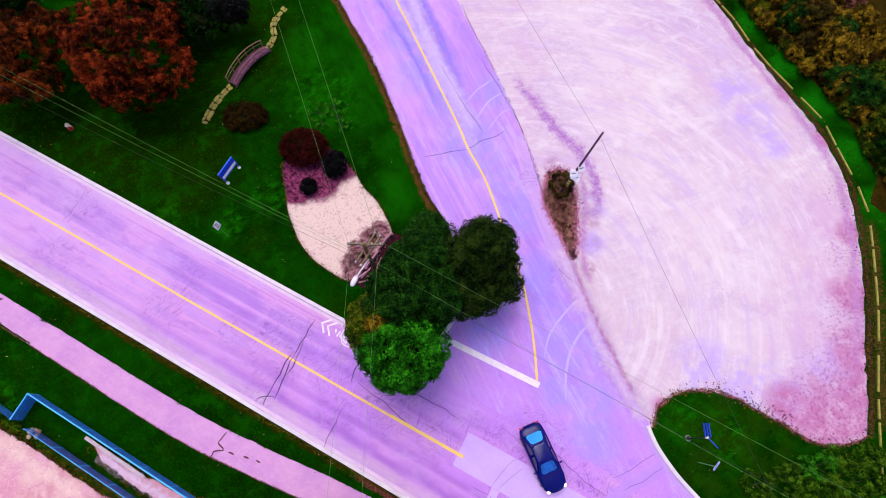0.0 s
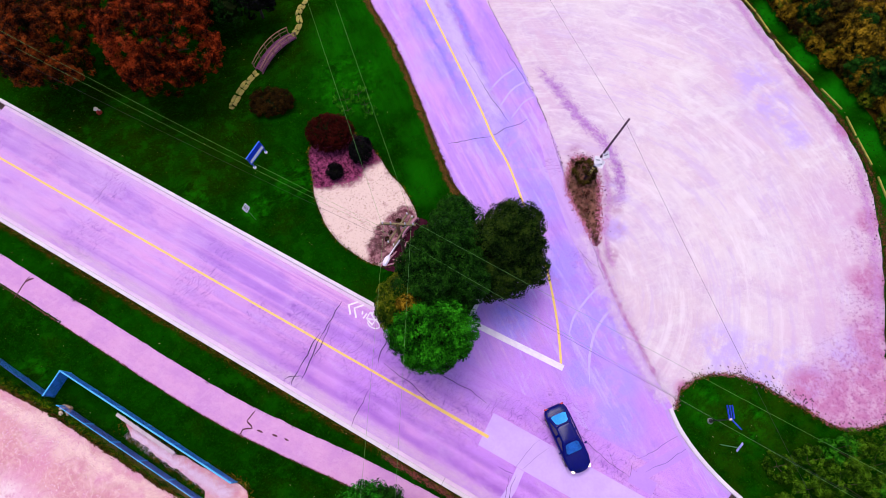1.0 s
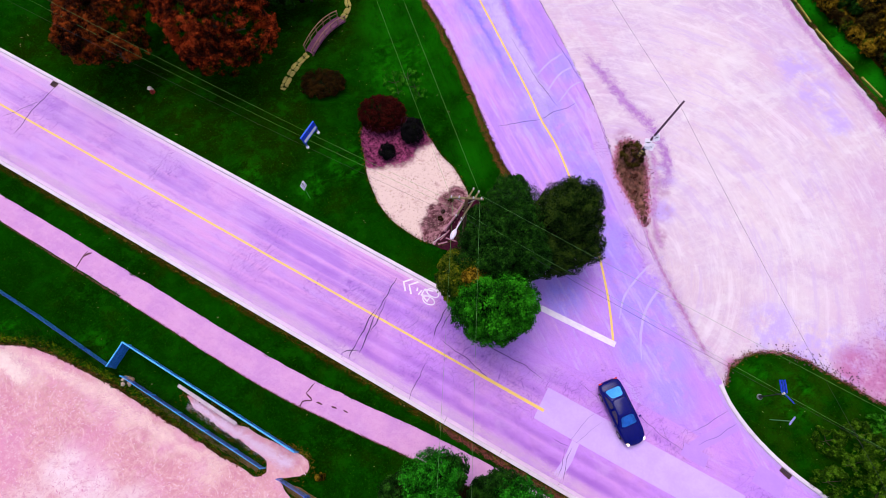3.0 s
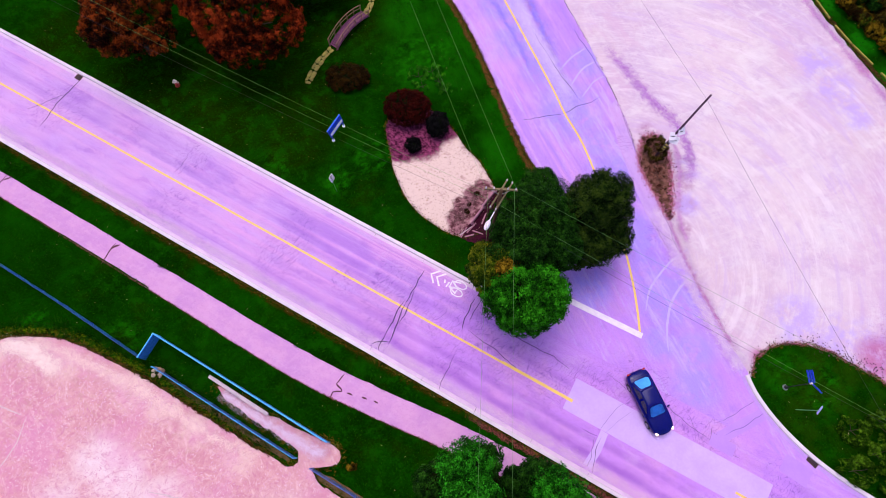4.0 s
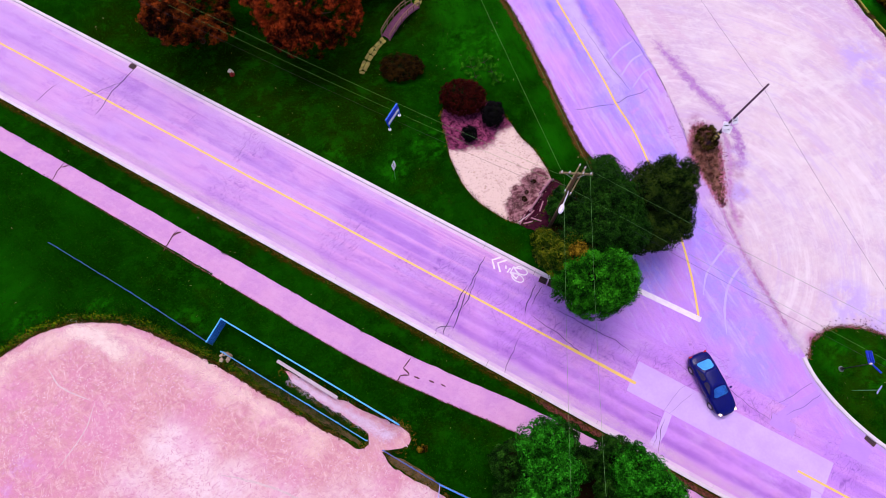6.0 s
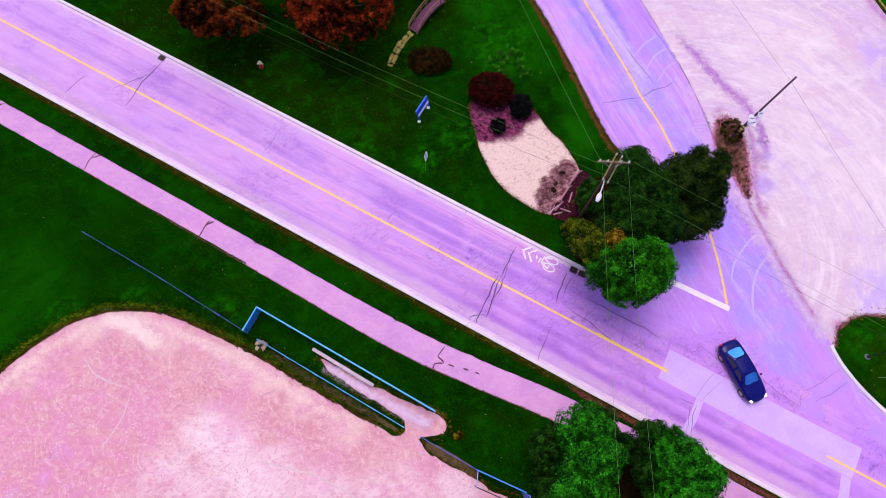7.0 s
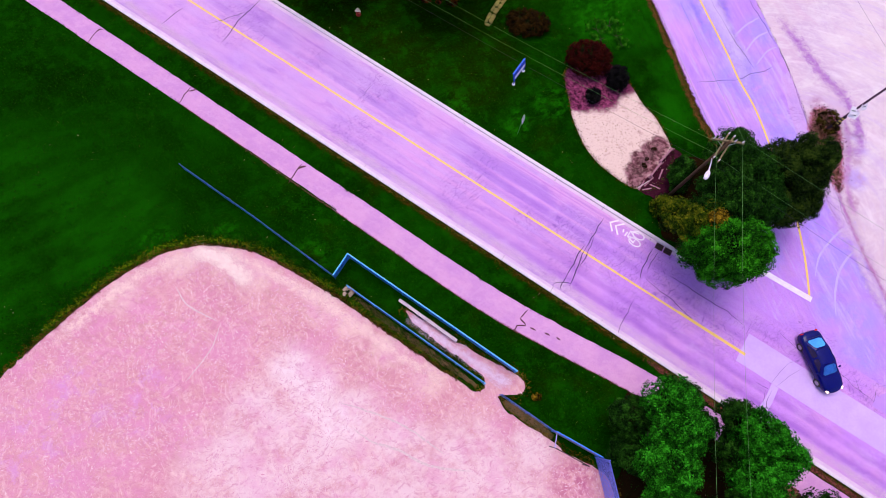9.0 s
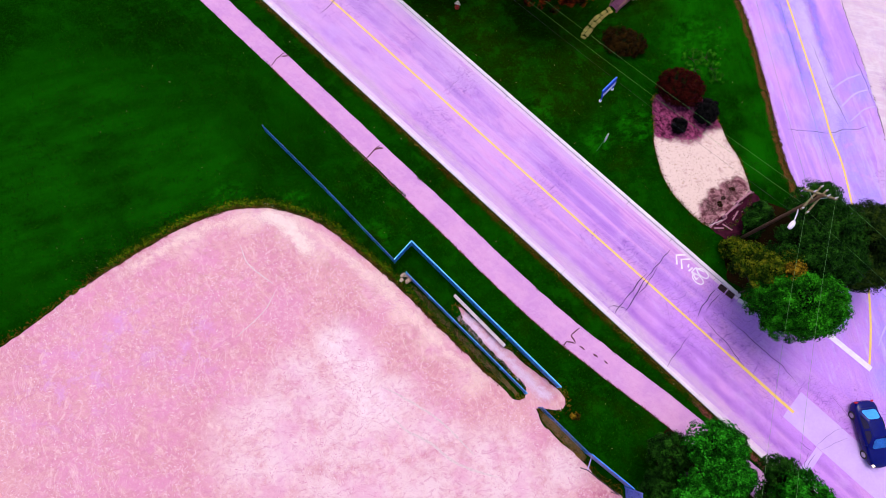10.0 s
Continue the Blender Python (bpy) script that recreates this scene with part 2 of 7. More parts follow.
GUTTER = plain("stained_gutter_concrete", (0.62, 0.45, 0.585), (0.53, 0.36, 0.555), 0.85, scale=1.0, depth=0.01)
CRACK = plain("tar_crack", (0.028, 0.008, 0.05), (0.05, 0.018, 0.08), 0.7)
PATH_CRACK = plain("soil_crack", (0.06, 0.012, 0.02), (0.10, 0.03, 0.04), 0.9)
IRON = plain("cast_iron", (0.045, 0.014, 0.018), (0.09, 0.035, 0.04), 0.7, 0.1)
TYRE_TRACE = plain("pale_tyre_trace", (0.47, 0.36, 0.62), (0.42, 0.30, 0.58), 0.85, scale=2.0)


def lawn_material():
    n = Net("lawn")
    patch = n.noise(0.11, 5, 0.6)
    mow = n.noise(0.8, 5, 0.68, n.mapped(TURN_MAIN, (0.55, 1.0, 1)))
    tuft = n.noise(7.0, 4, 0.7)
    col = n.mix(n.span(patch, 0.35, 0.66), (0.0016, 0.0115, 0.0), (0.002, 0.030, 0.0))
    col = n.mix(n.calc("MULTIPLY", n.span(mow, 0.48, 0.68), 0.5), col, (0.003, 0.044, 0.0))
    # shade under the red trees, painted as darker brown; worn breaks it up
    tree_shade = n.spots([(-23, 19.5, 8.5), (-16, 27, 6.0), (-30, 20, 6.5), (-38, 24, 4), (-19, 16, 5), (24, 8, 1.0)])
    worn = n.calc("MULTIPLY", tree_shade, n.span(n.noise(0.5, 5, 0.7), 0.25, 0.6, 0.35, 1.0))
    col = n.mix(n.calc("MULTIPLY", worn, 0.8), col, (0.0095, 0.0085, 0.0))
    vivid = n.calc("MULTIPLY", n.spots([(-4.0, 24.5, 4.5), (-1.8, 17.5, 3.2), (-8.8, 21, 2.6), (-7.5, 29.5, 3.4), (-10, 26.5, 3.0), (-3.4, 13.5, 2.4), (-6, 22, 4), (27.0, 24.6, 2.0), (25.2, 28.0, 2.0), (29.0, 20.4, 2.2), (30.4, 16.0, 2.2), (31, 10, 2.5), (31, 3, 2.5)]), n.span(n.noise(0.55, 5, 0.7, n.mapped(-64.0, (0.3, 1.0, 1))), 0.32, 0.62, 0.15, 1.0))
    col = n.mix(n.calc("MULTIPLY", vivid, 0.75), col, (0.005, 0.092, 0.0005))
    strip = n.calc("MULTIPLY", n.spots([(27.0, 24.0, 1.5), (25.0, 28.0, 1.6), (28.8, 20.4, 1.5), (30.1, 16.4, 1.4), (30.6, 12.4, 1.2)]), n.span(n.noise(0.9, 5, 0.7), 0.3, 0.6, 0.4, 1.0))
    col = n.mix(n.calc("MULTIPLY", strip, 0.7), col, (0.003, 0.14, 0.002))
    # loose lush clumps, thickest round the ball field and beside the side road
    lush_zone = n.spots([(-39.5, -0.6, 1.6), (-35, 0.4, 1.4), (-29, -0.6, 1.6), (-9, 22, 3.4), (-12.6, 13.4, 1.8), (-15.2, 11.4, 1.5), (-20, 12.5, 1.6), (15.5, -2.6, 1.8), (17.5, -3.4, 2.2)])
    lush = n.noise(1.5, 6, 0.74, n.swirl(32, (0.75, 1.0, 1), 0.9, 0.3))
    col = n.mix(n.calc("MULTIPLY", n.calc("MULTIPLY", lush_zone, n.span(lush, 0.44, 0.62)), 0.8), col, (0.0075, 0.115, 0.0006))
    combed = n.noise(0.6, 6, 0.7, n.mapped(30.0, (0.6, 1.3, 1)))
    col = n.mix(n.calc("MULTIPLY", n.span(combed, 0.5, 0.68), 0.35), col, (0.003, 0.06, 0.0006))
    brown = n.noise(0.33, 6, 0.7)
    col = n.mix(n.calc("MULTIPLY", n.calc("MULTIPLY", n.span(brown, 0.5, 0.66), n.spots([(-19, 13, 13), (-8, 3, 9), (-27, 3.5, 7), (-14, -2, 7), (-9, -8, 7), (20, -6, 9)])), 0.5), col, (0.012, 0.017, 0.0))
    mottle = n.noise(0.75, 6, 0.72)
    smooth = n.calc("SUBTRACT", 1.0, n.calc("MULTIPLY", n.spots([(-50, 3, 12), (-43, 3, 8), (-37, 4, 6), (-52, -6, 9)]), 0.8))
    col = n.mix(n.calc("MULTIPLY", n.span(mottle, 0.5, 0.66), n.calc("MULTIPLY", smooth, 0.55)), col, (0.006, 0.066, 0.0003))
    col = n.mix(n.calc("MULTIPLY", n.span(mottle, 0.46, 0.34), n.calc("MULTIPLY", smooth, 0.5)), col, (0.0012, 0.009, 0.0))
    sward = n.calc("MULTIPLY", n.spots([(-52, 1, 8), (-44, 1.0, 5), (-52, -5, 8), (-41, 0.5, 3.5), (-44, -2.5, 3)]), n.span(n.noise(0.7, 5, 0.66, n.mapped(38.0, (0.35, 1.0, 1))), 0.34, 0.66, 0.25, 1.0))
    col = n.mix(n.calc("MULTIPLY", sward, 0.68), col, (0.004, 0.072, 0.0004))
    speck = n.noise(3.4, 5, 0.75)
    col = n.mix(n.calc("MULTIPLY", n.span(speck, 0.58, 0.72), n.calc("MULTIPLY", smooth, 0.5)), col, (0.009, 0.10, 0.001))
    island_turf = n.calc("MULTIPLY", n.spots([(18.5, -4.5, 5.5), (24, -8, 5)]), n.span(n.noise(0.6, 5, 0.7), 0.38, 0.6))
    col = n.mix(n.calc("MULTIPLY", island_turf, 0.5), col, (0.024, 0.042, 0.001))
    col = n.mix(n.calc("MULTIPLY", n.span(tuft, 0.42, 0.72), 0.4), col, (0.007, 0.058, 0.0))
    col = n.mix(1.0, col, (0.52, 0.92, 0.7), "MULTIPLY")
    return n.finish(col, 0.9, n.calc("ADD", tuft, n.noise(1.2, 3)), 0.06, 0.7, spec=0.0)


def lot_material():
    n, col, height = sand("gravel_lot", (0.575, 0.44, 0.48), (0.515, 0.375, 0.49), (0.66, 0.562, 0.58), -58.0, 0.16, 3.0, 0.42, 0.7)
    tracks = n.noise(1.5, 6, 0.7, n.orbit(3, 6, 1.1, 0.2))
    col = n.mix(n.calc("MULTIPLY", n.span(tracks, 0.48, 0.7), 0.45), col, (0.678, 0.594, 0.624))
    patches = n.noise(1.3, 5, 0.65)
    cloud = n.noise(0.33, 7, 0.72, None, 0.8)
    col = n.mix(n.calc("MULTIPLY", n.span(cloud, 0.5, 0.66), 0.5), col, (0.62, 0.565, 0.58))
    col = n.mix(n.calc("MULTIPLY", n.span(cloud, 0.46, 0.32), 0.4), col, (0.50, 0.375, 0.50))
    flush = n.noise(0.5, 6, 0.72, n.swirl(-50, (0.4, 1.0, 1), 2.0, 0.2))
    col = n.mix(n.calc("MULTIPLY", n.span(flush, 0.5, 0.62), 0.6), col, (0.56, 0.385, 0.48))
    cream = n.noise(0.42, 6, 0.72, n.swirl(20, (0.5, 1.0, 1), 2.0, 0.2))
    col = n.mix(n.calc("MULTIPLY", n.span(cream, 0.52, 0.66), 0.6), col, (0.65, 0.60, 0.58))
    fine = n.noise(2.2, 6, 0.74, n.orbit(6, 5, 1.5, 0.22))
    col = n.mix(n.calc("MULTIPLY", n.span(fine, 0.52, 0.7), 0.25), col, (0.68, 0.60, 0.61))
    col = n.mix(n.calc("MULTIPLY", n.span(fine, 0.46, 0.34), 0.35), col, (0.50, 0.36, 0.48))
    heart = n.calc("MULTIPLY", n.spots([(17, 11, 8.0), (14, 22, 6.0), (20, 5, 5.0), (12, 30, 5)]), n.span(n.noise(0.5, 6, 0.7), 0.3, 0.6))
    col = n.mix(n.calc("MULTIPLY", heart, 0.45), col, (0.68, 0.62, 0.58))
    drag = n.noise(0.9, 7, 0.72, n.orbit(6, 5, 0.9, 0.16))
    col = n.mix(n.calc("MULTIPLY", n.span(drag, 0.52, 0.62), 0.5), col, (0.51, 0.375, 0.55))
    col = n.mix(n.calc("MULTIPLY", n.span(drag, 0.46, 0.36), 0.45), col, (0.70, 0.63, 0.635))
    damp = n.calc("MULTIPLY", n.spots([(10.5, 9.4, 0.9), (10.1, 7.6, 0.7), (10.6, 11.4, 1.0), (8.4, 15.6, 0.9)]), n.span(patches, 0.35, 0.6))
    col = n.mix(n.calc("MULTIPLY", damp, 0.7), col, (0.35, 0.153, 0.264))
    flank = n.calc("MULTIPLY", n.spots([(28, 2.0, 8.0), (27.5, 10, 4.5), (25, -2.5, 5.0)]), n.span(n.noise(0.6, 6, 0.72), 0.25, 0.65))
    col = n.mix(n.calc("MULTIPLY", flank, 0.6), col, (0.53, 0.33, 0.46))
    blue = n.calc("MULTIPLY", n.spots([(22.7, 21.6, 2.2), (23.6, 19.4, 2.0), (17, 1.0, 2.2), (21, -0.7, 2.2), (19.0, -0.1, 2.0), (21.9, -1.2, 2.0), (24.8, 0.2, 2.0), (26.0, 1.6, 1.3), (10.9, 12.4, 1.2), (10.6, 9.6, 1.2), (24.6, 17.0, 1.6)]), n.span(n.noise(0.7, 6, 0.7), 0.38, 0.62))
    col = n.mix(n.calc("MULTIPLY", blue, 0.8), col, (0.44, 0.325, 0.63))
    clay = n.calc("MULTIPLY", n.spots([(25.0, -2.8, 4.0), (26.6, -1.4, 3.0), (27.0, 1.6, 2.2), (27.6, 5.5, 1.8), (22.0, -1.8, 2.0), (14.0, -1.6, 0.8), (28.6, 10, 1.2), (26.5, 21.5, 1.0), (28.4, 17.4, 1.0)]), n.span(n.noise(1.0, 6, 0.7), 0.22, 0.6))
    col = n.mix(n.calc("MULTIPLY", clay, 0.95), col, (0.43, 0.145, 0.29))
    gritty = n.calc("MULTIPLY", n.spots([(25.4, -1.4, 4.4), (27.4, 3.5, 3.0), (28.2, 8.5, 2.0), (28.6, 13, 1.6)]), n.span(n.noise(4.0, 6, 0.75), 0.5, 0.62))
    col = n.mix(n.calc("MULTIPLY", gritty, 0.6), col, (0.26, 0.09, 0.22))
    col = n.mix(1.0, col, (0.98, 0.95, 0.99), "MULTIPLY")
    return n.finish(col, 0.95, height, 0.03, 0.5, spec=0.03)


def infield_material():
    n, col, height = sand("infield_dirt", (0.57, 0.276, 0.305), (0.52, 0.225, 0.27), (0.65, 0.40, 0.385), -25.0, 0.2, 2.5, 0.5, 1.0)
    warp = n.noise(0.55, 6, 0.75)
    hot = n.calc("MULTIPLY", n.spots([(-40, -7, 5), (-45, -12, 6), (-36, -11, 5), (-41, -17, 7), (-35, -5.5, 3)]), n.span(n.noise(0.7, 6, 0.72), 0.36, 0.6))
    col = n.mix(n.calc("MULTIPLY", hot, 0.6), col, (0.58, 0.225, 0.36))
    pale = n.calc("MULTIPLY", n.spots([(-29.2, -7.9, 1.9), (-27.6, -9.2, 2.4), (-24.4, -10.8, 2.4), (-21.4, -12.4, 2.8), (-30.6, -11.0, 2.6), (-27.5, -12.5, 4.2), (-31.0, -15, 4.6), (-25.5, -15.5, 5.0), (-17, -12.8, 3.2), (-15, -15.5, 4.5), (-20, -17, 5), (-24, -20, 6), (-13, -11.8, 2)]), n.span(warp, 0.3, 0.58))
    col = n.mix(n.calc("MULTIPLY", pale, 0.85), col, (0.665, 0.49, 0.52))
    white = n.calc("MULTIPLY", n.spots([(-28.8, -8.4, 1.7), (-27.4, -9.8, 1.9), (-25.4, -11.2, 1.7)]), n.span(n.noise(1.3, 6, 0.75), 0.3, 0.62))
    col = n.mix(n.calc("MULTIPLY", white, 0.7), col, (0.71, 0.58, 0.60))
    rim = n.calc("MULTIPLY", n.spots([(-34.5, -1.4, 1.6), (-32.4, -2.3, 1.4), (-37.5, -1.7, 1.4), (-27.6, -3.8, 1.6), (-25.4, -5.0, 1.4), (-23, -6.4, 1.4), (-41, -4.4, 1.5), (-20, -8, 1.4)]), n.span(warp, 0.3, 0.5))
    col = n.mix(n.calc("MULTIPLY", rim, 0.7), col, (0.66, 0.45, 0.41))
    chips = n.noise(2.4, 6, 0.74, n.swirl(-60, (0.7, 1.35, 1), 3.0, 0.5))
    col = n.mix(n.calc("MULTIPLY", n.span(chips, 0.5, 0.65), 0.6), col, (0.68, 0.47, 0.47))
    chips2 = n.noise(3.0, 6, 0.74, n.swirl(25, (0.7, 1.35, 1), 3.0, 0.6))
    col = n.mix(n.calc("MULTIPLY", n.span(chips2, 0.5, 0.65), 0.6), col, (0.47, 0.175, 0.27))
    chips3 = n.noise(3.8, 5, 0.72, n.swirl(80, (0.6, 1.4, 1), 3.0, 0.6))
    col = n.mix(n.calc("MULTIPLY", n.span(chips3, 0.53, 0.7), 0.28), col, (0.67, 0.47, 0.44))
    lilac = n.noise(0.35, 5, 0.7)
    col = n.mix(n.calc("MULTIPLY", n.span(lilac, 0.47, 0.64), 0.42), col, (0.60, 0.24, 0.40))
    violet = n.calc("MULTIPLY", n.spots([(-42.5, -11.5, 3.5), (-38.5, -11, 3.0), (-45, -15, 4)]), n.span(n.noise(0.8, 6, 0.74), 0.5, 0.64))
    col = n.mix(n.calc("MULTIPLY", violet, 0.5), col, (0.56, 0.27, 0.56))
    red = n.calc("MULTIPLY", n.spots([(-10.4, -13.6, 1.6), (-9.6, -12.8, 1.0), (-9.4, -15.5, 1.4)]), n.span(n.noise(1.6, 6, 0.7), 0.42, 0.6))
    col = n.mix(n.calc("MULTIPLY", red, 0.8), col, (0.40, 0.10, 0.19))
    weed = n.calc("MULTIPLY", n.spots([(-30, -4, 3.5), (-35, -4, 3.0), (-24, -7, 2.2), (-38, -6, 3)]), n.span(n.noise(2.0, 4), 0.5, 0.7))
    col = n.mix(n.calc("MULTIPLY", weed, 0.3), col, (0.432, 0.247, 0.189))
    return n.finish(col, 0.95, height, 0.03, 0.5, spec=0.03)


def stain_material(name, a, b, cover=0.35, thick=0.8, scale=2.2, ends=0.08, soft=0.5, crumb=26.0):
    """A soil film that thins out towards its edges in an uneven way."""
    n = Net(name)
    uv = n.node("ShaderNodeSeparateXYZ")
    n.put(uv.inputs[0], n.node("ShaderNodeTexCoord").outputs["UV"])
    across = n.calc("SUBTRACT", 1.0, n.calc("ABSOLUTE", n.calc("MULTIPLY_ADD", uv.outputs[1], 2.0, -1.0)))
    along = n.span(n.calc("SUBTRACT", 0.5, n.calc("ABSOLUTE", n.calc("SUBTRACT", uv.outputs[0], 0.5))), 0.0, ends) if ends else 1.0
    rough = n.noise(scale, 6, 0.72)
    body = n.calc("ADD", across, n.calc("MULTIPLY_ADD", rough, 2.0, -1.0))
    fade = n.calc("MULTIPLY", n.span(across, 0.0, 0.3), along)
    cover_here = n.calc("MULTIPLY", n.calc("MULTIPLY", n.span(body, cover - 0.25, cover + soft + 0.35), fade), thick)
    crumbs = n.calc("MULTIPLY_ADD", n.span(n.noise(crumb, 3, 0.7), 0.3, 0.7), 0.94, 0.03)
    n.put(n.b.inputs["Alpha"], n.span(n.calc("SUBTRACT", cover_here, crumbs), -0.05, 0.05))
    return n.finish(n.mix(n.span(n.noise(scale * 3, 4), 0.35, 0.65), a, b), 0.95, rough, 0.02, 0.4, spec=0.03)


def path_material():
    n, col, height = sand("path_asphalt", (0.535, 0.265, 0.47), (0.47, 0.22, 0.455), (0.58, 0.33, 0.52), TURN_MAIN, 0.5, 0.5, 0.3)
    return n.finish(col, 0.85, height, 0.01, 0.4, spec=0.2)


def bed_material():
    n = Net("bed_wood_chips")
    chip = n.noise(5.5, 4, 0.7)
    col = n.mix(n.span(chip, 0.3, 0.5), (0.525, 0.37, 0.31), (0.63, 0.47, 0.414))
    col = n.mix(n.span(n.noise(2.3, 4), 0.6, 0.72), col, (0.441, 0.29, 0.23))
    col = n.mix(n.calc("MULTIPLY", n.span(n.noise(1.5, 7, 0.78), 0.54, 0.64), 0.6), col, (0.36, 0.2, 0.19))
    mulch = n.spots([(-9.2, 15.2, 2.6), (-7.4, 16.2, 2.0), (-10.4, 14.2, 1.7), (-11, 16, 2), (-8, 17.6, 2)])
    edge = n.span(n.calc("ADD", mulch, n.calc("MULTIPLY", n.noise(1.6, 7, 0.75), 1.3)), 0.75, 1.3)
    col = n.mix(edge, col, n.mix(n.span(n.noise(3.2, 7, 0.8), 0.38, 0.66), (0.03, 0.004, 0.013), (0.27, 0.05, 0.13)))
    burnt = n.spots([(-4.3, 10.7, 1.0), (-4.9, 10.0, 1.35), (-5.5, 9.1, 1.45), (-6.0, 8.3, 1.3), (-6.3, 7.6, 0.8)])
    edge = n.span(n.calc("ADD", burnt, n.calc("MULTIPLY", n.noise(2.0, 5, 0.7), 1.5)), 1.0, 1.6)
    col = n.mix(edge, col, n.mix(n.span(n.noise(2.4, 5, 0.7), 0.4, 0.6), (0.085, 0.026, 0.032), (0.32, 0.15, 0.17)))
    return n.finish(col, 0.95, chip, 0.04, 0.6, spec=0.03)


LAWN = lawn_material()
LOT = lot_material()
INFIELD = infield_material()
PATH_TOP = path_material()
BED = bed_material()
SOIL = plain("brown_verge_soil", (0.12, 0.045, 0.016), (0.03, 0.028, 0.004), 0.95, scale=2.0, depth=0.03, spec=0.03)
ISLE_SOIL = plain("weedy_isle_soil", (0.25, 0.105, 0.085), (0.08, 0.038, 0.022), 0.95, scale=2.6, depth=0.03, spec=0.03)
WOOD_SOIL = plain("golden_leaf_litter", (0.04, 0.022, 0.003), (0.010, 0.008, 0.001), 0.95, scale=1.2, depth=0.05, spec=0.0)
DARK_SOIL = plain("dark_brown_ground", (0.018, 0.008, 0.003), (0.008, 0.006, 0.002), 0.95, scale=1.5, depth=0.03, spec=0.0)
GRASS_BLADE = leafy("grass_blade", (0.0016, 0.012, 0.0), (0.004, 0.034, 0.0), (0.012, 0.08, 0.0005))
DRY_BLADE = leafy("dry_grass_blade", (0.02, 0.012, 0.001), (0.075, 0.042, 0.004), (0.16, 0.1, 0.014))
PALE_LEAF = plain("fallen_leaf", (0.6, 0.5, 0.3), (0.4, 0.34, 0.2), 0.8)
BARK = plain("grey_brown_bark", (0.045, 0.03, 0.02), (0.022, 0.015, 0.01), 0.9, scale=5.0, depth=0.02)
# near-black crown core: shade between leaf clumps put in as colour
SHADE_CORE = leafy("painted_shade_core", (0.002, 0.004, 0.0006), (0.004, 0.008, 0.001), (0.008, 0.012, 0.002))
GREEN_LEAF = leafy("green_leaf", (0.0008, 0.014, 0.0003), (0.0052, 0.09, 0.0014), (0.024, 0.31, 0.009))
WARM_LEAF = leafy("yellowish_green_leaf", (0.0012, 0.016, 0.0003), (0.0075, 0.095, 0.001), (0.03, 0.29, 0.006), broad=0.2)
OLIVE_LEAF = leafy("olive_leaf", (0.003, 0.012, 0.0003), (0.026, 0.055, 0.001), (0.14, 0.14, 0.005), broad=0.2)
DARK_LEAF = leafy("dark_green_leaf", (0.0008, 0.008, 0.0004), (0.005, 0.029, 0.0016), (0.02, 0.092, 0.006))
PURPLE_LEAF = leafy("bronze_dark_leaf", (0.001, 0.0048, 0.0006), (0.008, 0.022, 0.0018), (0.034, 0.06, 0.006))
RED_LEAF = leafy("rust_red_leaf", (0.004, 0.0007, 0.0002), (0.040, 0.005, 0.0008), (0.33, 0.038, 0.007), broad=0.55)
RUST_LEAF = leafy("brown_red_leaf", (0.004, 0.0008, 0.0002), (0.032, 0.006, 0.0007), (0.24, 0.038, 0.005), broad=0.55)
MAROON_LEAF = leafy("maroon_leaf", (0.012, 0.0012, 0.0009), (0.030, 0.0028, 0.002), (0.055, 0.006, 0.0035))
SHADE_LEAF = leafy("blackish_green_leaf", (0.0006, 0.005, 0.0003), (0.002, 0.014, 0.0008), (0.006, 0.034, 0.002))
BLACK_LEAF = leafy("blackish_yew_leaf", (0.001, 0.001, 0.0012), (0.004, 0.0035, 0.004), (0.009, 0.009, 0.008))
BROWN_LEAF = leafy("brown_shrub_leaf", (0.006, 0.003, 0.0005), (0.017, 0.008, 0.001), (0.038, 0.017, 0.002))
GOLD_LEAF = leafy("golden_autumn_leaf", (0.008, 0.006, 0.0003), (0.085, 0.05, 0.002), (0.36, 0.21, 0.01), broad=0.25)
PINK_LEAF = leafy("pale_russet_leaf", (0.03, 0.008, 0.005), (0.13, 0.045, 0.03), (0.27, 0.11, 0.08))
SPRIG_LEAF = leafy("bright_sprig_leaf", (0.003, 0.035, 0.001), (0.014, 0.12, 0.002), (0.055, 0.25, 0.008))
POLE_WOOD = plain("weathered_pole_wood", (0.10, 0.05, 0.02), (0.045, 0.02, 0.008), 0.85, scale=4.0)
ARM_WOOD = plain("grey_crossarm_wood", (0.23, 0.18, 0.08), (0.12, 0.085, 0.045), 0.85, scale=4.0)
BLEACHED = plain("bleached_timber", (0.36, 0.32, 0.05), (0.17, 0.16, 0.02), 0.85, scale=3.0)
BENCH_PLANK = plain("pale_bench_plank", (0.52, 0.414, 0.44), (0.4, 0.306, 0.34), 0.6, scale=3.0)
BRIDGE_WOOD = plain("mauve_grey_deck_wood", (0.17, 0.045, 0.11), (0.08, 0.02, 0.05), 0.85, scale=3.0)
RAIL_WOOD = plain("tan_rail_wood", (0.26, 0.13, 0.08), (0.18, 0.09, 0.06), 0.8, scale=3.0)
PLANK_RED = plain("reddish_plank", (0.38, 0.17, 0.24), (0.26, 0.10, 0.14), 0.85, scale=3.0)
STONE = plain("buff_flagstone", (0.34, 0.28, 0.05), (0.15, 0.11, 0.03), 0.85, scale=2.0, depth=0.02)
CLOD = plain("dark_clod", (0.11, 0.045, 0.085), (0.06, 0.025, 0.045), 0.95, scale=5.0)
BLUE_COAT = plain("blue_vinyl_coated_wire", (0.025, 0.22, 0.65), (0.02, 0.16, 0.52), 0.5, scale=3.0)
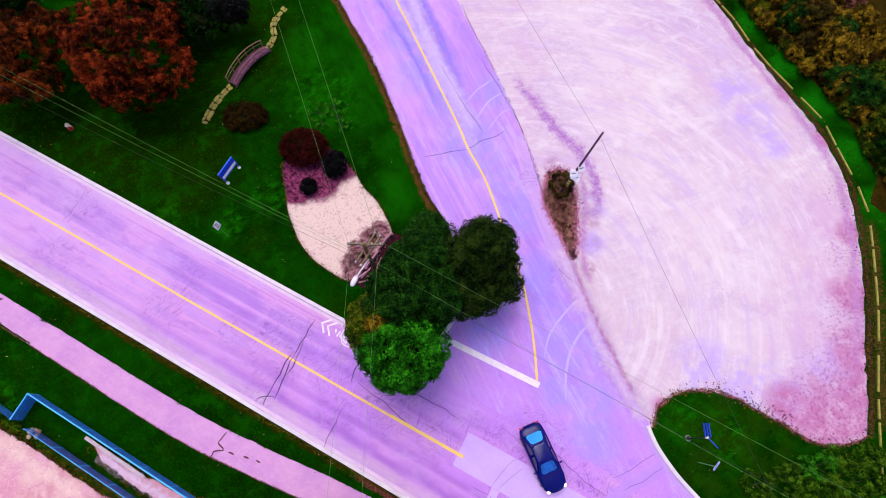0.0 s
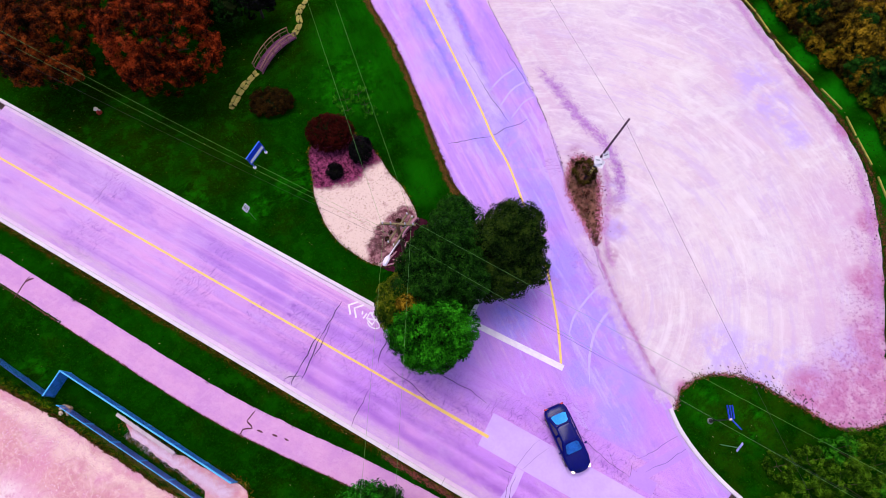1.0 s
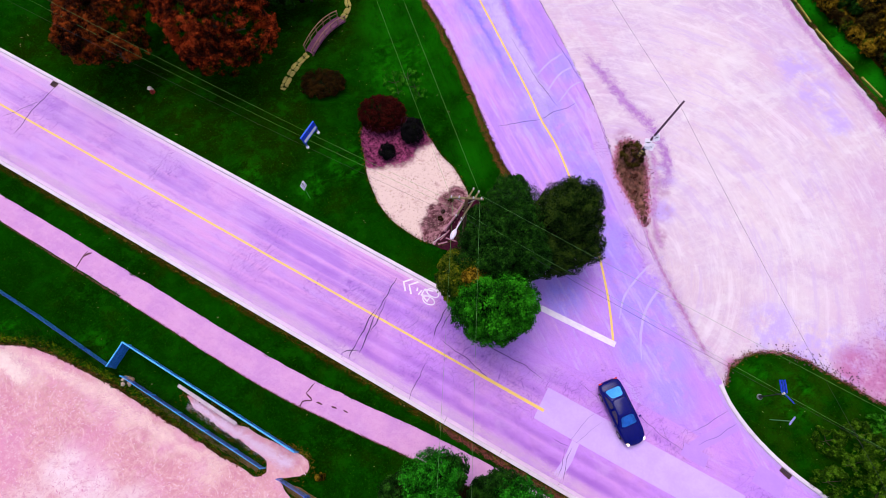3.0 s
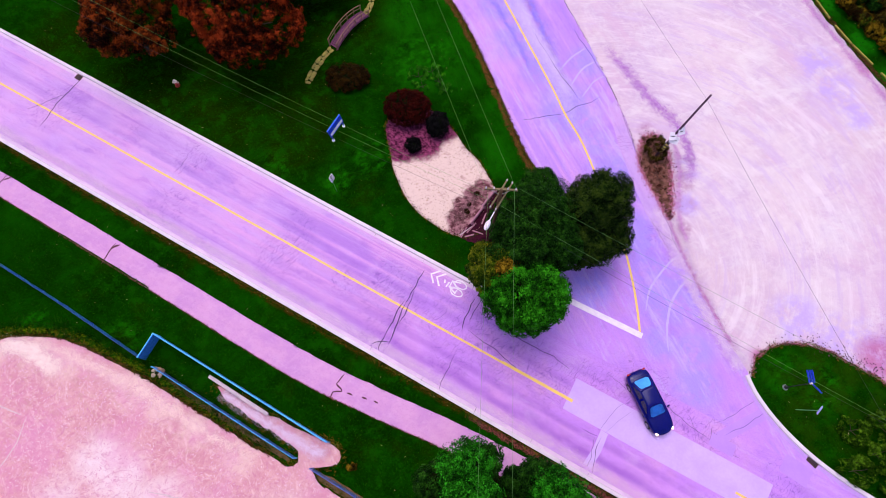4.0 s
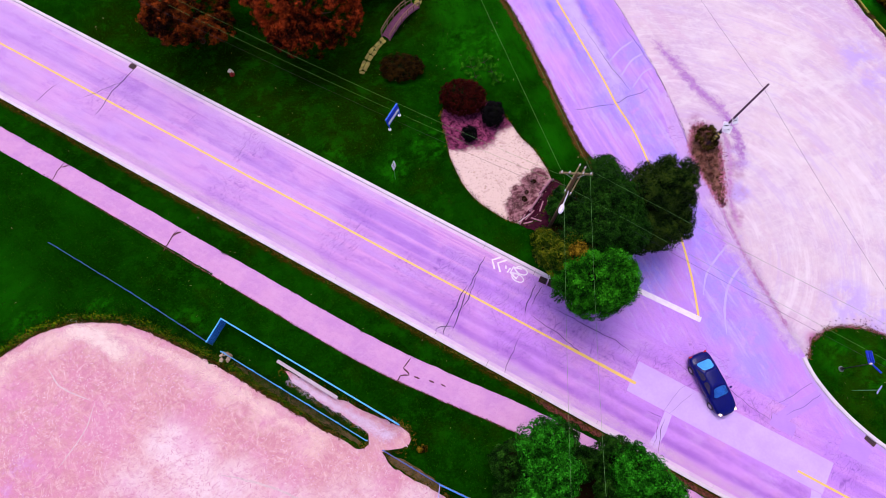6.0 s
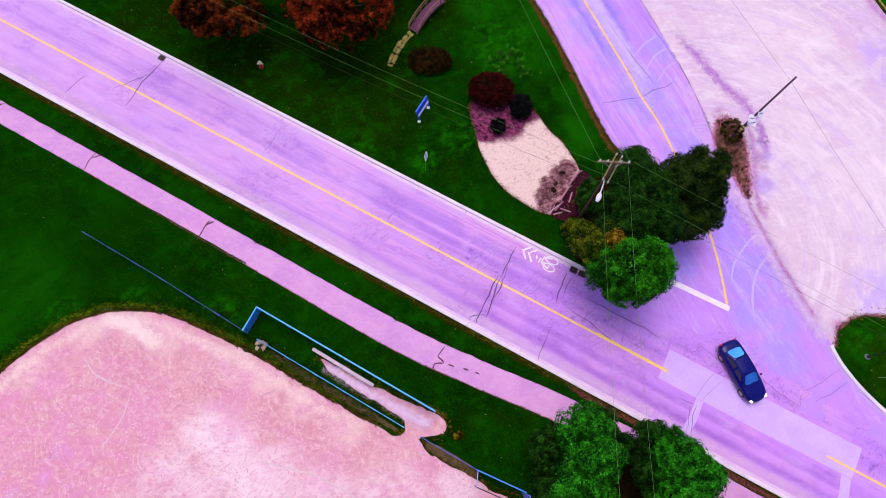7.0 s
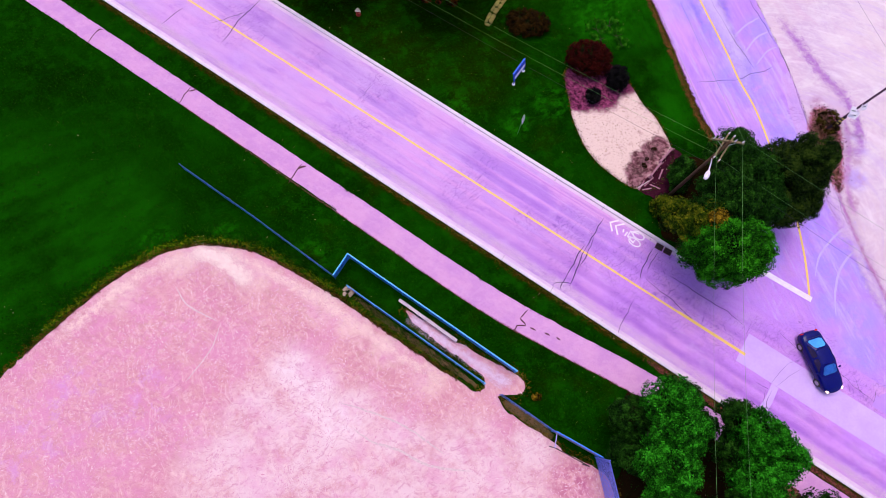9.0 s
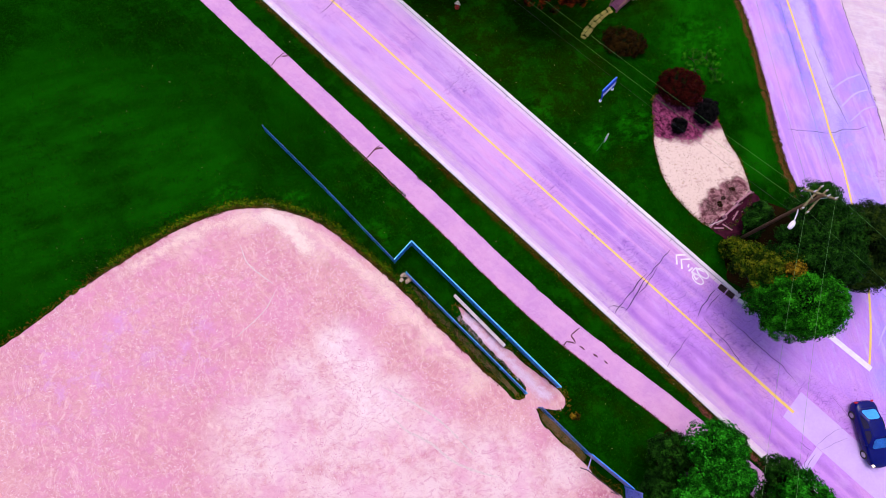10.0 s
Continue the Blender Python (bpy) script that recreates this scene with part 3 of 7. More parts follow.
BLUE_RAIL = plain("light_blue_rail", (0.07, 0.44, 0.85), (0.05, 0.36, 0.75), 0.45, scale=3.0)
VIOLET_RAIL = plain("blue_violet_rail", (0.05, 0.12, 0.5), (0.03, 0.08, 0.38), 0.45, scale=3.0)
FENCE_BLUE = plain("mid_blue_coated_wire", (0.045, 0.26, 0.78), (0.035, 0.2, 0.64), 0.5, scale=3.0)
LAVENDER_WIRE = plain("pale_lavender_wire", (0.40, 0.36, 0.75), (0.32, 0.28, 0.62), 0.5, scale=3.0)
DARK_PIPE = plain("dark_steel_pipe", (0.03, 0.025, 0.03), None, 0.5, 0.5)
SIGN_BLUE = plain("sign_blue", (0.012, 0.05, 0.62), (0.01, 0.04, 0.48), 0.4)
SIGN_WHITE = plain("sign_white", (0.88, 0.82, 0.88), (0.8, 0.74, 0.8), 0.45)
SIGN_DARK = plain("sign_dark_print", (0.06, 0.07, 0.08), None, 0.5)
GALVANISED = plain("galvanised_steel", (0.42, 0.44, 0.45), (0.33, 0.35, 0.36), 0.4, 0.7)
BLACK_STEEL = plain("black_steel", (0.015, 0.015, 0.02), None, 0.5, 0.3)
LAMP_WHITE = plain("pale_lamp_housing", (0.72, 0.63, 0.72), (0.6, 0.522, 0.62), 0.4)
HYDRANT_RED = plain("hydrant_red", (0.42, 0.03, 0.02), (0.3, 0.02, 0.015), 0.45)
HYDRANT_CAP = plain("hydrant_pale_cap", (0.75, 0.62, 0.5), None, 0.5)
WIRE = plain("aluminium_wire", (0.10, 0.26, 0.06), (0.08, 0.21, 0.05), 0.6, 0.0)
DARK_WIRE = plain("dark_wire", (0.012, 0.012, 0.02), None, 0.6)
GUARD_YELLOW = plain("yellow_road_paint", (0.66, 0.52, 0.06), (0.58, 0.42, 0.12), 0.6, scale=3.0)
CAR_PAINT = plain("dark_navy_car_paint", (0.0012, 0.002, 0.115), (0.0008, 0.0014, 0.085), 0.18, 0.0, scale=1.0, spec=0.22, depth=0.0005)
# windscreen and rear blues: sky reflection painted into the glass colour
CAR_GLASS = plain("sky_painted_glass", (0.01, 0.13, 0.55), (0.003, 0.03, 0.16), 0.05, 0.0, scale=1.6, spec=0.45, depth=0.0003)
REAR_GLASS = plain("sky_painted_rear_glass", (0.05, 0.36, 0.85), (0.02, 0.22, 0.66), 0.05, 0.0, scale=1.2, spec=0.6, depth=0.0003)
SIDE_GLASS = plain("dark_side_glass", (0.006, 0.012, 0.05), None, 0.08, spec=0.5)
RUBBER = plain("tyre_rubber", (0.02, 0.02, 0.02), None, 0.8)
ALLOY = plain("alloy_rim", (0.4, 0.4, 0.42), None, 0.35, 0.8)
TAIL_RED = plain("tail_light_red", (0.5, 0.01, 0.02), None, 0.25)


def glow(name, colour, strength):
    n = Net(name)
    n.put(n.b.inputs["Base Color"], (0.8, 0.75, 0.6))
    n.put(n.b.inputs["Emission Color"], colour)
    n.b.inputs["Emission Strength"].default_value = strength
    return n.m


HEADLIGHT = glow("lit_headlight", (1.0, 0.75, 0.4), 1.5)


# ---- shape helpers ----
def mesh_of(name, verts, faces):
    me = bpy.data.meshes.new(name)
    me.from_pydata([tuple(v) for v in verts], [], [tuple(f) for f in faces])
    me.update()
    return me


def part(name, shape, material, parent=None, label=""):
    """Links a bmesh or a mesh as one object, under a thing or a part."""
    if isinstance(shape, bmesh.types.BMesh):
        me = bpy.data.meshes.new(name)
        shape.to_mesh(me)
        shape.free()
    else:
        me = shape
    if not me.materials:
        me.materials.append(material)
    ob = new(name, me)
    if parent is not None:
        ob.parent = parent
    if label:
        ob["label"] = label
    return ob


def thing(name, label, category, place=(0, 0, 0), turn=0.0, group=""):
    ob = new(name)
    ob.matrix_basis = pose(*place, 0, 0, turn)
    return tagged(ob, label, category, group)


def smooth(ob):
    for p in ob.data.polygons:
        p.use_smooth = True
    return ob


def box(bm, size, at=(0, 0, 0), turn=(0, 0, 0), bevel=0.0):
    made = bmesh.ops.create_cube(bm, size=1.0)["verts"]
    bmesh.ops.scale(bm, vec=size, verts=made)
    if bevel:
        edges = {e for v in made for e in v.link_edges}
        out = bmesh.ops.bevel(bm, geom=list(edges), offset=bevel, segments=1, affect="EDGES")
        made = list({v for f in out["faces"] for v in f.verts} | {v for v in made if v.is_valid})
    bmesh.ops.transform(bm, matrix=pose(*at, *turn), verts=made)
    return bm


def boxed(size, at=(0, 0, 0), turn=(0, 0, 0), bevel=0.01):
    return box(bmesh.new(), size, at, turn, bevel)


def rod(points, radius, sides=8, taper=1.0):
    """A round bar along a polyline, closed at both ends."""
    pts = [Vector(p) for p in points]
    verts, faces = [], []
    side = None
    for i, p in enumerate(pts):
        d = (pts[min(i + 1, len(pts) - 1)] - pts[max(i - 1, 0)]).normalized()
        ref = Vector((0, 0, 1)) if abs(d.z) < 0.95 else Vector((1, 0, 0))
        a = d.cross(ref).normalized()
        b = d.cross(a).normalized()
        r = radius * (1 + (taper - 1) * i / max(1, len(pts) - 1))
        for k in range(sides):
            w = 2 * math.pi * k / sides
            verts.append(p + a * math.cos(w) * r + b * math.sin(w) * r)
    for i in range(len(pts) - 1):
        for k in range(sides):
            j = (k + 1) % sides
            faces.append((i * sides + k, i * sides + j, (i + 1) * sides + j, (i + 1) * sides + k))
    faces.append(tuple(range(sides - 1, -1, -1)))
    faces.append(tuple((len(pts) - 1) * sides + k for k in range(sides)))
    return mesh_of("rod", verts, faces)


U = Vector((0.8746, -0.4848, 0))    # along the main road, to the south-east
N = Vector((0.4848, 0.8746, 0))     # across it, to the north-east


def rd(s, c, z=0.0):
    """A place by the main road's length and offset."""
    p = U * s + N * c
    return (p.x, p.y, z)


def curve(points, step=0.5, closed=False):
    """A smooth line through the points (Catmull-Rom), in even steps."""
    pts = [Vector((p[0], p[1], 0)) for p in points]
    n, out = len(pts), []
    for i in range(n if closed else n - 1):
        def at(k):
            return pts[k % n] if closed else pts[max(0, min(n - 1, k))]
        a, b, c, d = at(i - 1), at(i), at(i + 1), at(i + 2)
        count = max(1, int((c - b).length / step))
        for k in range(count):
            t = k / count
            out.append(0.5 * (2 * b + (c - a) * t + (2 * a - 5 * b + 4 * c - d) * t * t + (3 * b - a - 3 * c + d) * t ** 3))
    if not closed:
        out.append(pts[-1])
    return out


def ragged(points, amount, size=1.0, seed=0.0):
    """The same line with an uneven edge."""
    out = []
    for p in points:
        v = Vector((p[0], p[1], 0))
        q = v / size + Vector((seed * 7.3, seed * 3.1, seed))
        out.append(v + Vector((noise.noise(q) + 0.5 * noise.noise(q * 3.7), noise.noise(q + Vector((31, 17, 5))) + 0.5 * noise.noise(q * 3.7 + Vector((9, 2, 4))), 0)) * amount)
    return out


def sheet(name, outline, z, material, drop=0.06, parent=None, label=""):
    """A flat slab with its own edge."""
    bm = bmesh.new()
    top = [bm.verts.new((p[0], p[1], z)) for p in outline]
    low = [bm.verts.new((p[0], p[1], z - drop)) for p in outline]
    f = bm.faces.new(top)
    f.normal_update()
    if f.normal.z < 0:
        f.normal_flip()
        f.normal_update()
    for i in range(len(top)):
        j = (i + 1) % len(top)
        bm.faces.new((top[i], low[i], low[j], top[j]))
    bmesh.ops.triangulate(bm, faces=[f], quad_method='BEAUTY', ngon_method='EAR_CLIP')
    return part(name, bm, material, parent, label)


def band(points, width, z, ends=1.0, thick=0.012):
    """A flat strip along a line, with a little thickness; ends: how far it narrows at both ends."""
    verts, faces = [], []
    n = len(points)
    for i, p in enumerate(points):
        p = Vector((p[0], p[1], 0))
        a = Vector((*points[max(0, i - 1)][:2], 0))
        b = Vector((*points[min(n - 1, i + 1)][:2], 0))
        d = (b - a).normalized()
        s = Vector((-d.y, d.x, 0))
        f = i / max(1, n - 1)
        w = width * (ends + (1 - ends) * min(1, 4 * min(f, 1 - f))) / 2
        for k in (-1, 1):
            q = p + s * w * k
            verts += [(q.x, q.y, z), (q.x, q.y, z - thick)]
    for i in range(n - 1):
        a = i * 4
        faces += [(a, a + 4, a + 6, a + 2), (a, a + 1, a + 5, a + 4), (a + 2, a + 6, a + 7, a + 3)]
    faces += [(0, 2, 3, 1), (4 * n - 4, 4 * n - 3, 4 * n - 1, 4 * n - 2)]
    me = mesh_of("band", verts, faces)
    bm = bmesh.new()
    bm.from_mesh(me)
    bmesh.ops.recalc_face_normals(bm, faces=bm.faces)
    bm.to_mesh(me)
    bm.free()
    return me


def stain(points, width, z):
    """A thin film along a line; its UV runs along (u) and across (v)."""
    verts, faces, uv = [], [], []
    n = len(points)
    for i, p in enumerate(points):
        p = Vector((p[0], p[1], z))
        a, b = Vector((*points[max(0, i - 1)][:2], z)), Vector((*points[min(n - 1, i + 1)][:2], z))
        d = (b - a).normalized()
        s = Vector((-d.y, d.x, 0)) * width / 2
        verts += [tuple(p + s), tuple(p - s)]
        uv += [(i / (n - 1), 0.0), (i / (n - 1), 1.0)]
    for i in range(n - 1):
        faces.append((2 * i + 1, 2 * i + 3, 2 * i + 2, 2 * i))
    me = mesh_of("stain", verts, faces)
    layer = me.uv_layers.new(name="UVMap")
    for loop in me.loops:
        layer.data[loop.index].uv = uv[loop.vertex_index]
    return me


def inside(xy, outline):
    """Which of the places lie within an outline."""
    x, y = xy[:, 0], xy[:, 1]
    hit = np.zeros(len(xy), bool)
    ring = [(p[0], p[1]) for p in outline]
    for (x1, y1), (x2, y2) in zip(ring, ring[1:] + ring[:1]):
        if y1 == y2:
            continue
        cross = (y1 > y) != (y2 > y)
        hit ^= cross & (x < (x2 - x1) * (y - y1) / (y2 - y1) + x1)
    return hit


def tuft_mesh(places, size, rng, blades=3, spread=0.5, z=0.0):
    """Grass tufts: upright slips that lean outwards."""
    n = len(places)
    base = np.repeat(np.column_stack([places, np.full(n, z)]), blades, 0)
    m = len(base)
    w = rng.uniform(0, 2 * math.pi, m)
    s = size * rng.uniform(0.6, 1.4, m)
    d = np.column_stack([np.cos(w), np.sin(w), np.zeros(m)])
    side = np.column_stack([-np.sin(w), np.cos(w), np.zeros(m)])
    a = base + side * (s * 0.22)[:, None] - d * (s * 0.1)[:, None]
    b = base - side * (s * 0.22)[:, None] - d * (s * 0.1)[:, None]
    c = base + d * (s * spread)[:, None] + np.column_stack([np.zeros(m), np.zeros(m), s * rng.uniform(0.4, 0.9, m)])
    verts = np.stack([a, b, c], 1).reshape(-1, 3)
    return mesh_of("tufts", verts.tolist(), np.arange(3 * m).reshape(-1, 3).tolist())


def crown_mesh(lobes, rng, clump=0.75, leaf=0.17, density=1.0, per=95, gaps=None):
    """Leaves in clumps over the skins of several overlapping lobes. A lobe: centre and three radii."""
    verts, count, cores = [], 0, []
    for cx, cy, cz, rx, ry, rz in lobes:
        area = 4 * math.pi * ((rx * ry) ** 1.6 / 3 + (rx * rz) ** 1.6 / 3 + (ry * rz) ** 1.6 / 3) ** (1 / 1.6)
        k = max(6, int(density * area / (clump * clump * 1.35)))
        d = rng.normal(size=(k, 3))
        d[:, 2] = np.abs(d[:, 2]) * np.where(rng.random(k) < 0.8, 1, -0.6)
        d /= np.linalg.norm(d, axis=1)[:, None]
        heart = np.array([cx, cy, cz]) + d * np.array([rx, ry, rz]) * rng.uniform(0.78, 1.03, k)[:, None]
        if gaps is not None:
            keep = np.array([noise.noise(Vector(h) * 0.75 + Vector((3, 8, 1))) > gaps for h in heart])
            keep[:4] = True
            heart, d = heart[keep], d[keep]
            k = len(heart)
        radius = clump * rng.uniform(0.6, 1.35, k)
        m = k * per
        h = np.repeat(heart, per, 0)
        r = np.repeat(radius, per)
        o = np.repeat(d, per, 0)
        q = rng.normal(size=(m, 3)) + o * 0.7
        q /= np.linalg.norm(q, axis=1)[:, None]
        p = h + q * (r * rng.uniform(0.6, 1.0, m))[:, None] * np.array([1, 1, 0.8])
        nrm = q + rng.normal(size=(m, 3)) * 0.3 + np.array([0, 0, 0.25])
        nrm /= np.linalg.norm(nrm, axis=1)[:, None]
        t = np.cross(nrm, rng.normal(size=(m, 3)))
        t /= np.linalg.norm(t, axis=1)[:, None] + 1e-9
        b = np.cross(nrm, t)
        s = leaf * rng.uniform(0.6, 1.35, m)[:, None]
        verts.append(np.stack([p - t * s * 0.62, p + b * s * 0.42 - nrm * s * 0.12, p + t * s * 0.7, p - b * s * 0.42 - nrm * s * 0.12], 1).reshape(-1, 3))
        count += m
        cores.append((cx, cy, cz, rx, ry, rz))
    v = np.concatenate(verts).tolist()
    faces = np.arange(4 * count).reshape(-1, 4).tolist()
    # dark core per lobe, coloured as the shade seen through leaf gaps
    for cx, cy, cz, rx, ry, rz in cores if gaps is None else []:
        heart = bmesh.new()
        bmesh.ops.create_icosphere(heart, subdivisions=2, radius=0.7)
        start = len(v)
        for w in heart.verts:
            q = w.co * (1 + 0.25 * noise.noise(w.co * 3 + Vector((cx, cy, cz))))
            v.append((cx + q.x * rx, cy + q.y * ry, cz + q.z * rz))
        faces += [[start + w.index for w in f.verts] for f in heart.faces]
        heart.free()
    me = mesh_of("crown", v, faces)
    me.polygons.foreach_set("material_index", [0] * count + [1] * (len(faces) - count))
    return me


def trunk_mesh(height, radius, lobes, rng):
    """A tapered trunk with a limb into every lobe."""
    bm = bmesh.new()
    lines = [([(0, 0, -0.1), (0.04, 0.02, height * 0.5), (-0.03, 0.03, height)], radius, 0.6)]
    for cx, cy, cz, *_ in lobes:
        start = height * rng.uniform(0.45, 0.8)
        lines.append(([(0, 0, start), (cx * 0.5, cy * 0.5, (start + cz) * 0.52), (cx * 0.9, cy * 0.9, cz)], radius * 0.5, 0.35))
    for pts, r, taper in lines:
        bm.from_mesh(rod(pts, r, 7, taper))
    return bm


def tree(name, label, at, lobes, leaf_material, seed, trunk=0.2, clump=0.75, leaf=0.17, density=1.0, group="", category="tree", per=95, lean_leaf=None, gaps=None):
    rng = np.random.default_rng(seed)
    t = thing(name, label, category, (*at, 0), 0, group)
    local = [(x - at[0], y - at[1], z, rx, ry, rz) for x, y, z, rx, ry, rz in lobes]
    top = max(z for _, _, z, *_ in local)
    smooth(part("trunk", trunk_mesh(top * 0.75, trunk, local, rng), BARK, t, "rough grey-brown bark"))
    part("crown", crown_mesh(local, rng, clump, leaf, density, per, gaps), leaf_material, t).data.materials.append(SHADE_CORE)
    if lean_leaf:
        spots, mat2 = lean_leaf
        part("crown_spray", crown_mesh([(x - at[0], y - at[1], z, a, b, c) for x, y, z, a, b, c in spots], rng, clump * 0.8, leaf, density * 0.7, per), mat2, t, "patch of paler turning leaves").data.materials.append(SHADE_CORE)
    return t


# ---- the ground and its large surfaces ----
ground_bm = bmesh.new()
bmesh.ops.create_grid(ground_bm, x_segments=8, y_segments=8, size=1500)
tagged(part("ground", ground_bm, LAWN), "dark green mown lawn with brown and brighter patches, tree shade painted in", "ground", kind="structure")

WEST_EDGE = [(0.9, 5.6), (0.7, 10.4), (-1.2, 14.1), (-3.35, 20.2), (-5.45, 25.6), (-8.3, 31.3), (-14.4, 45), (-32, 85)]
EAST_EDGE = [(13.0, -2.5), (12.0, -0.4), (11.3, 1.3), (10.5, 3.3), (10.1, 4.5), (9.5, 6.6), (8.8, 8.9), (7.7, 11.6), (6.9, 16.0), (5.4, 21.0), (3.6, 25.9), (1.5, 31.0), (-4.3, 44.5), (-22, 85)]
ISLAND_KERB = [(13.0, -2.7), (13.35, -3.8), (14.2, -5.3), (15.3, -6.7), (16.6, -8.0), (18.4, -9.4), (20.5, -10.75)]
CORNER = [(-3.3, 2.25), (-1.7, 2.0), (-0.3, 3.0), (0.6, 4.2), (0.9, 5.6)]

road_2_line = ([Vector(rd(-4.4, -0.6)), Vector(rd(26, -0.6)), Vector(rd(26, 0.0))] + curve(ISLAND_KERB)[::-1] + ragged(curve(EAST_EDGE), 0.10, 0.7, 1)
               + ragged(curve(WEST_EDGE), 0.05, 0.5, 2)[::-1] + curve(CORNER)[::-1][1:])
road_2 = tagged(sheet("road_2", road_2_line, 0.020, SIDE_ASPHALT), "worn bluish grey asphalt side road meeting the main road", "road", kind="structure")
road_1_line = [Vector(rd(s, -6.665)) for s in (-160, -40, 0, 160)] + [Vector(rd(s, 0.155)) for s in (160, 30, 0, -160)]
road_1 = tagged(sheet("road_1", road_1_line, 0.026, MAIN_ASPHALT), "pale cracked asphalt two-lane main road with wheel tracks", "road", kind="structure")

LOT_EDGE = [(26.3, -3.6), (26.94, -1.4), (27.42, 1.1), (28.1, 4.05), (28.8, 7.6), (29.2, 11.3), (29.2, 13.7), (28.93, 15.4), (28.3, 17.6), (27.2, 20.1), (26.0, 22.5), (25.05, 24.5), (23.95, 26.9), (22.5, 30.2), (15, 44), (-4, 80)]
ISLAND_TOP = [(13.2, -2.8), (13.7, -1.6), (15.1, -0.75), (16.55, -0.6), (18.2, -0.95), (19.9, -1.85), (21.7, -3.0), (22.95, -3.8), (24.1, -4.05), (25.4, -3.92), (26.3, -3.6)]
lot_line = ragged(curve(ISLAND_TOP), 0.16, 0.6, 3) + ragged(curve(LOT_EDGE), 0.16, 0.6, 4)[1:] + [Vector(p) for p in ((-22, 80, 0), (1, 30, 0), (5.5, 16, 0), (8.5, 5, 0), (11, -2, 0))]
tagged(sheet("pavement_1", lot_line, 0.012, LOT), "pale dusty gravel lot swept with tyre tracks", "gravel lot", kind="structure")

PATH_N = [rd(-160, -9.05), rd(-40, -9.05), rd(-25, -9.08), rd(-14, -9.1), rd(-8, -8.7), rd(-2, -8.1), rd(6, -7.75), rd(20, -7.7), rd(120, -7.7)]
PATH_S = [rd(-160, -10.6), rd(-40, -10.62), rd(-25, -10.85), rd(-14, -10.98), rd(-8, -10.55), rd(-2, -9.9), rd(6, -9.4), rd(20, -9.35), rd(120, -9.35)]
path_line = ragged(curve(PATH_N, 0.25), 0.05, 0.6, 5) + ragged(curve(PATH_S, 0.25), 0.05, 0.6, 6)[::-1]
path = tagged(sheet("pavement_2", path_line, 0.030, PATH_TOP), "pinkish grey asphalt footpath with cross cracks", "path", kind="structure")

INFIELD_EDGE = [(-64, -38), (-55, -22), (-48.4, -12.4), (-46.0, -8.7), (-43.5, -5.5), (-41.3, -3.1), (-39.0, -1.35), (-36.3, -0.45), (-33.0, -0.55), (-30.2, -1.6), (-27.3, -2.9),
                (-24.2, -4.6), (-21.0, -6.4), (-18.1, -7.9), (-17.0, -8.55), (-16.3, -8.2), (-16.4, -7.6), (-17.3, -6.9), (-19.0, -5.95), (-20.4, -5.05), (-21.7, -4.15), (-22.1, -3.6),
                (-21.2, -3.9), (-18.4, -5.4), (-16.4, -6.3), (-14.6, -7.05), (-13.7, -7.6), (-13.8, -8.3), (-14.6, -8.55), (-15.4, -8.65), (-14.6, -9.7), (-12.0, -11.0), (-10.6, -11.9),
                (-8.2, -13.0), (-7.6, -15.5), (-7.0, -24), (-12, -44)]
infield_line = ragged(curve(INFIELD_EDGE, 0.35, True), 0.13, 0.5, 7)
infield = tagged(sheet("pavement_3", infield_line, 0.012, INFIELD), "pink dirt ball field infield with pale scuffed patches", "dirt infield", kind="structure")

BED_EDGE = [(-11.6, 16.2), (-11.2, 13.6), (-10.7, 11.5), (-9.6, 9.4), (-8.1, 8.0), (-6.8, 7.2), (-5.6, 6.9), (-4.5, 7.4), (-3.5, 9.2), (-3.5, 10.8), (-4.4, 12.7), (-5.6, 14.2), (-6.7, 15.9), (-7.6, 16.9), (-9.5, 17.8)]
bed_line = ragged(curve(BED_EDGE, 0.3, True), 0.06, 1.1, 8)
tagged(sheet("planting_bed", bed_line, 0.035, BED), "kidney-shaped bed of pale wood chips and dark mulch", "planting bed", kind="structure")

ISLE_EDGE = [(8.0, 15.1), (7.6, 14.0), (7.4, 12.8), (7.9, 11.2), (8.5, 9.8), (9.1, 8.5), (9.45, 9.4), (9.65, 11.4), (9.75, 12.8), (9.6, 14.2), (9.0, 15.2)]
tagged(sheet("dirt_isle", ragged(curve(ISLE_EDGE, 0.2, True), 0.14, 0.4, 9), 0.028, ISLE_SOIL), "weedy brown soil patch round the leaning pole", "soil patch", kind="structure")
VERGE_SOIL = stain_material("brown_verge_film", (0.13, 0.045, 0.014), (0.035, 0.026, 0.004), 0.3, 0.95, 2.4, 0.0, crumb=12.0)
verge = curve([(0.75, 10.4), (-1.2, 14.1), (-3.35, 20.2), (-5.45, 25.6), (-8.3, 31.3), (-14.4, 45)], 0.4)
tagged(part("verge_1", stain(ragged([p + Vector((-0.28, -0.1, 0)) for p in verge], 0.12, 0.5, 10), 0.8, 0.012), VERGE_SOIL), "strip of brown worn soil beside the side road", "soil strip", kind="structure")
verge = [Vector(rd(s, -7.22)) for s in np.arange(-60, 40, 0.4)]
tagged(part("verge_2", band(ragged(verge, 0.09, 0.5, 11), 0.14, 0.012), SOIL), "thin strip of brown soil behind the kerb", "soil strip", kind="structure")
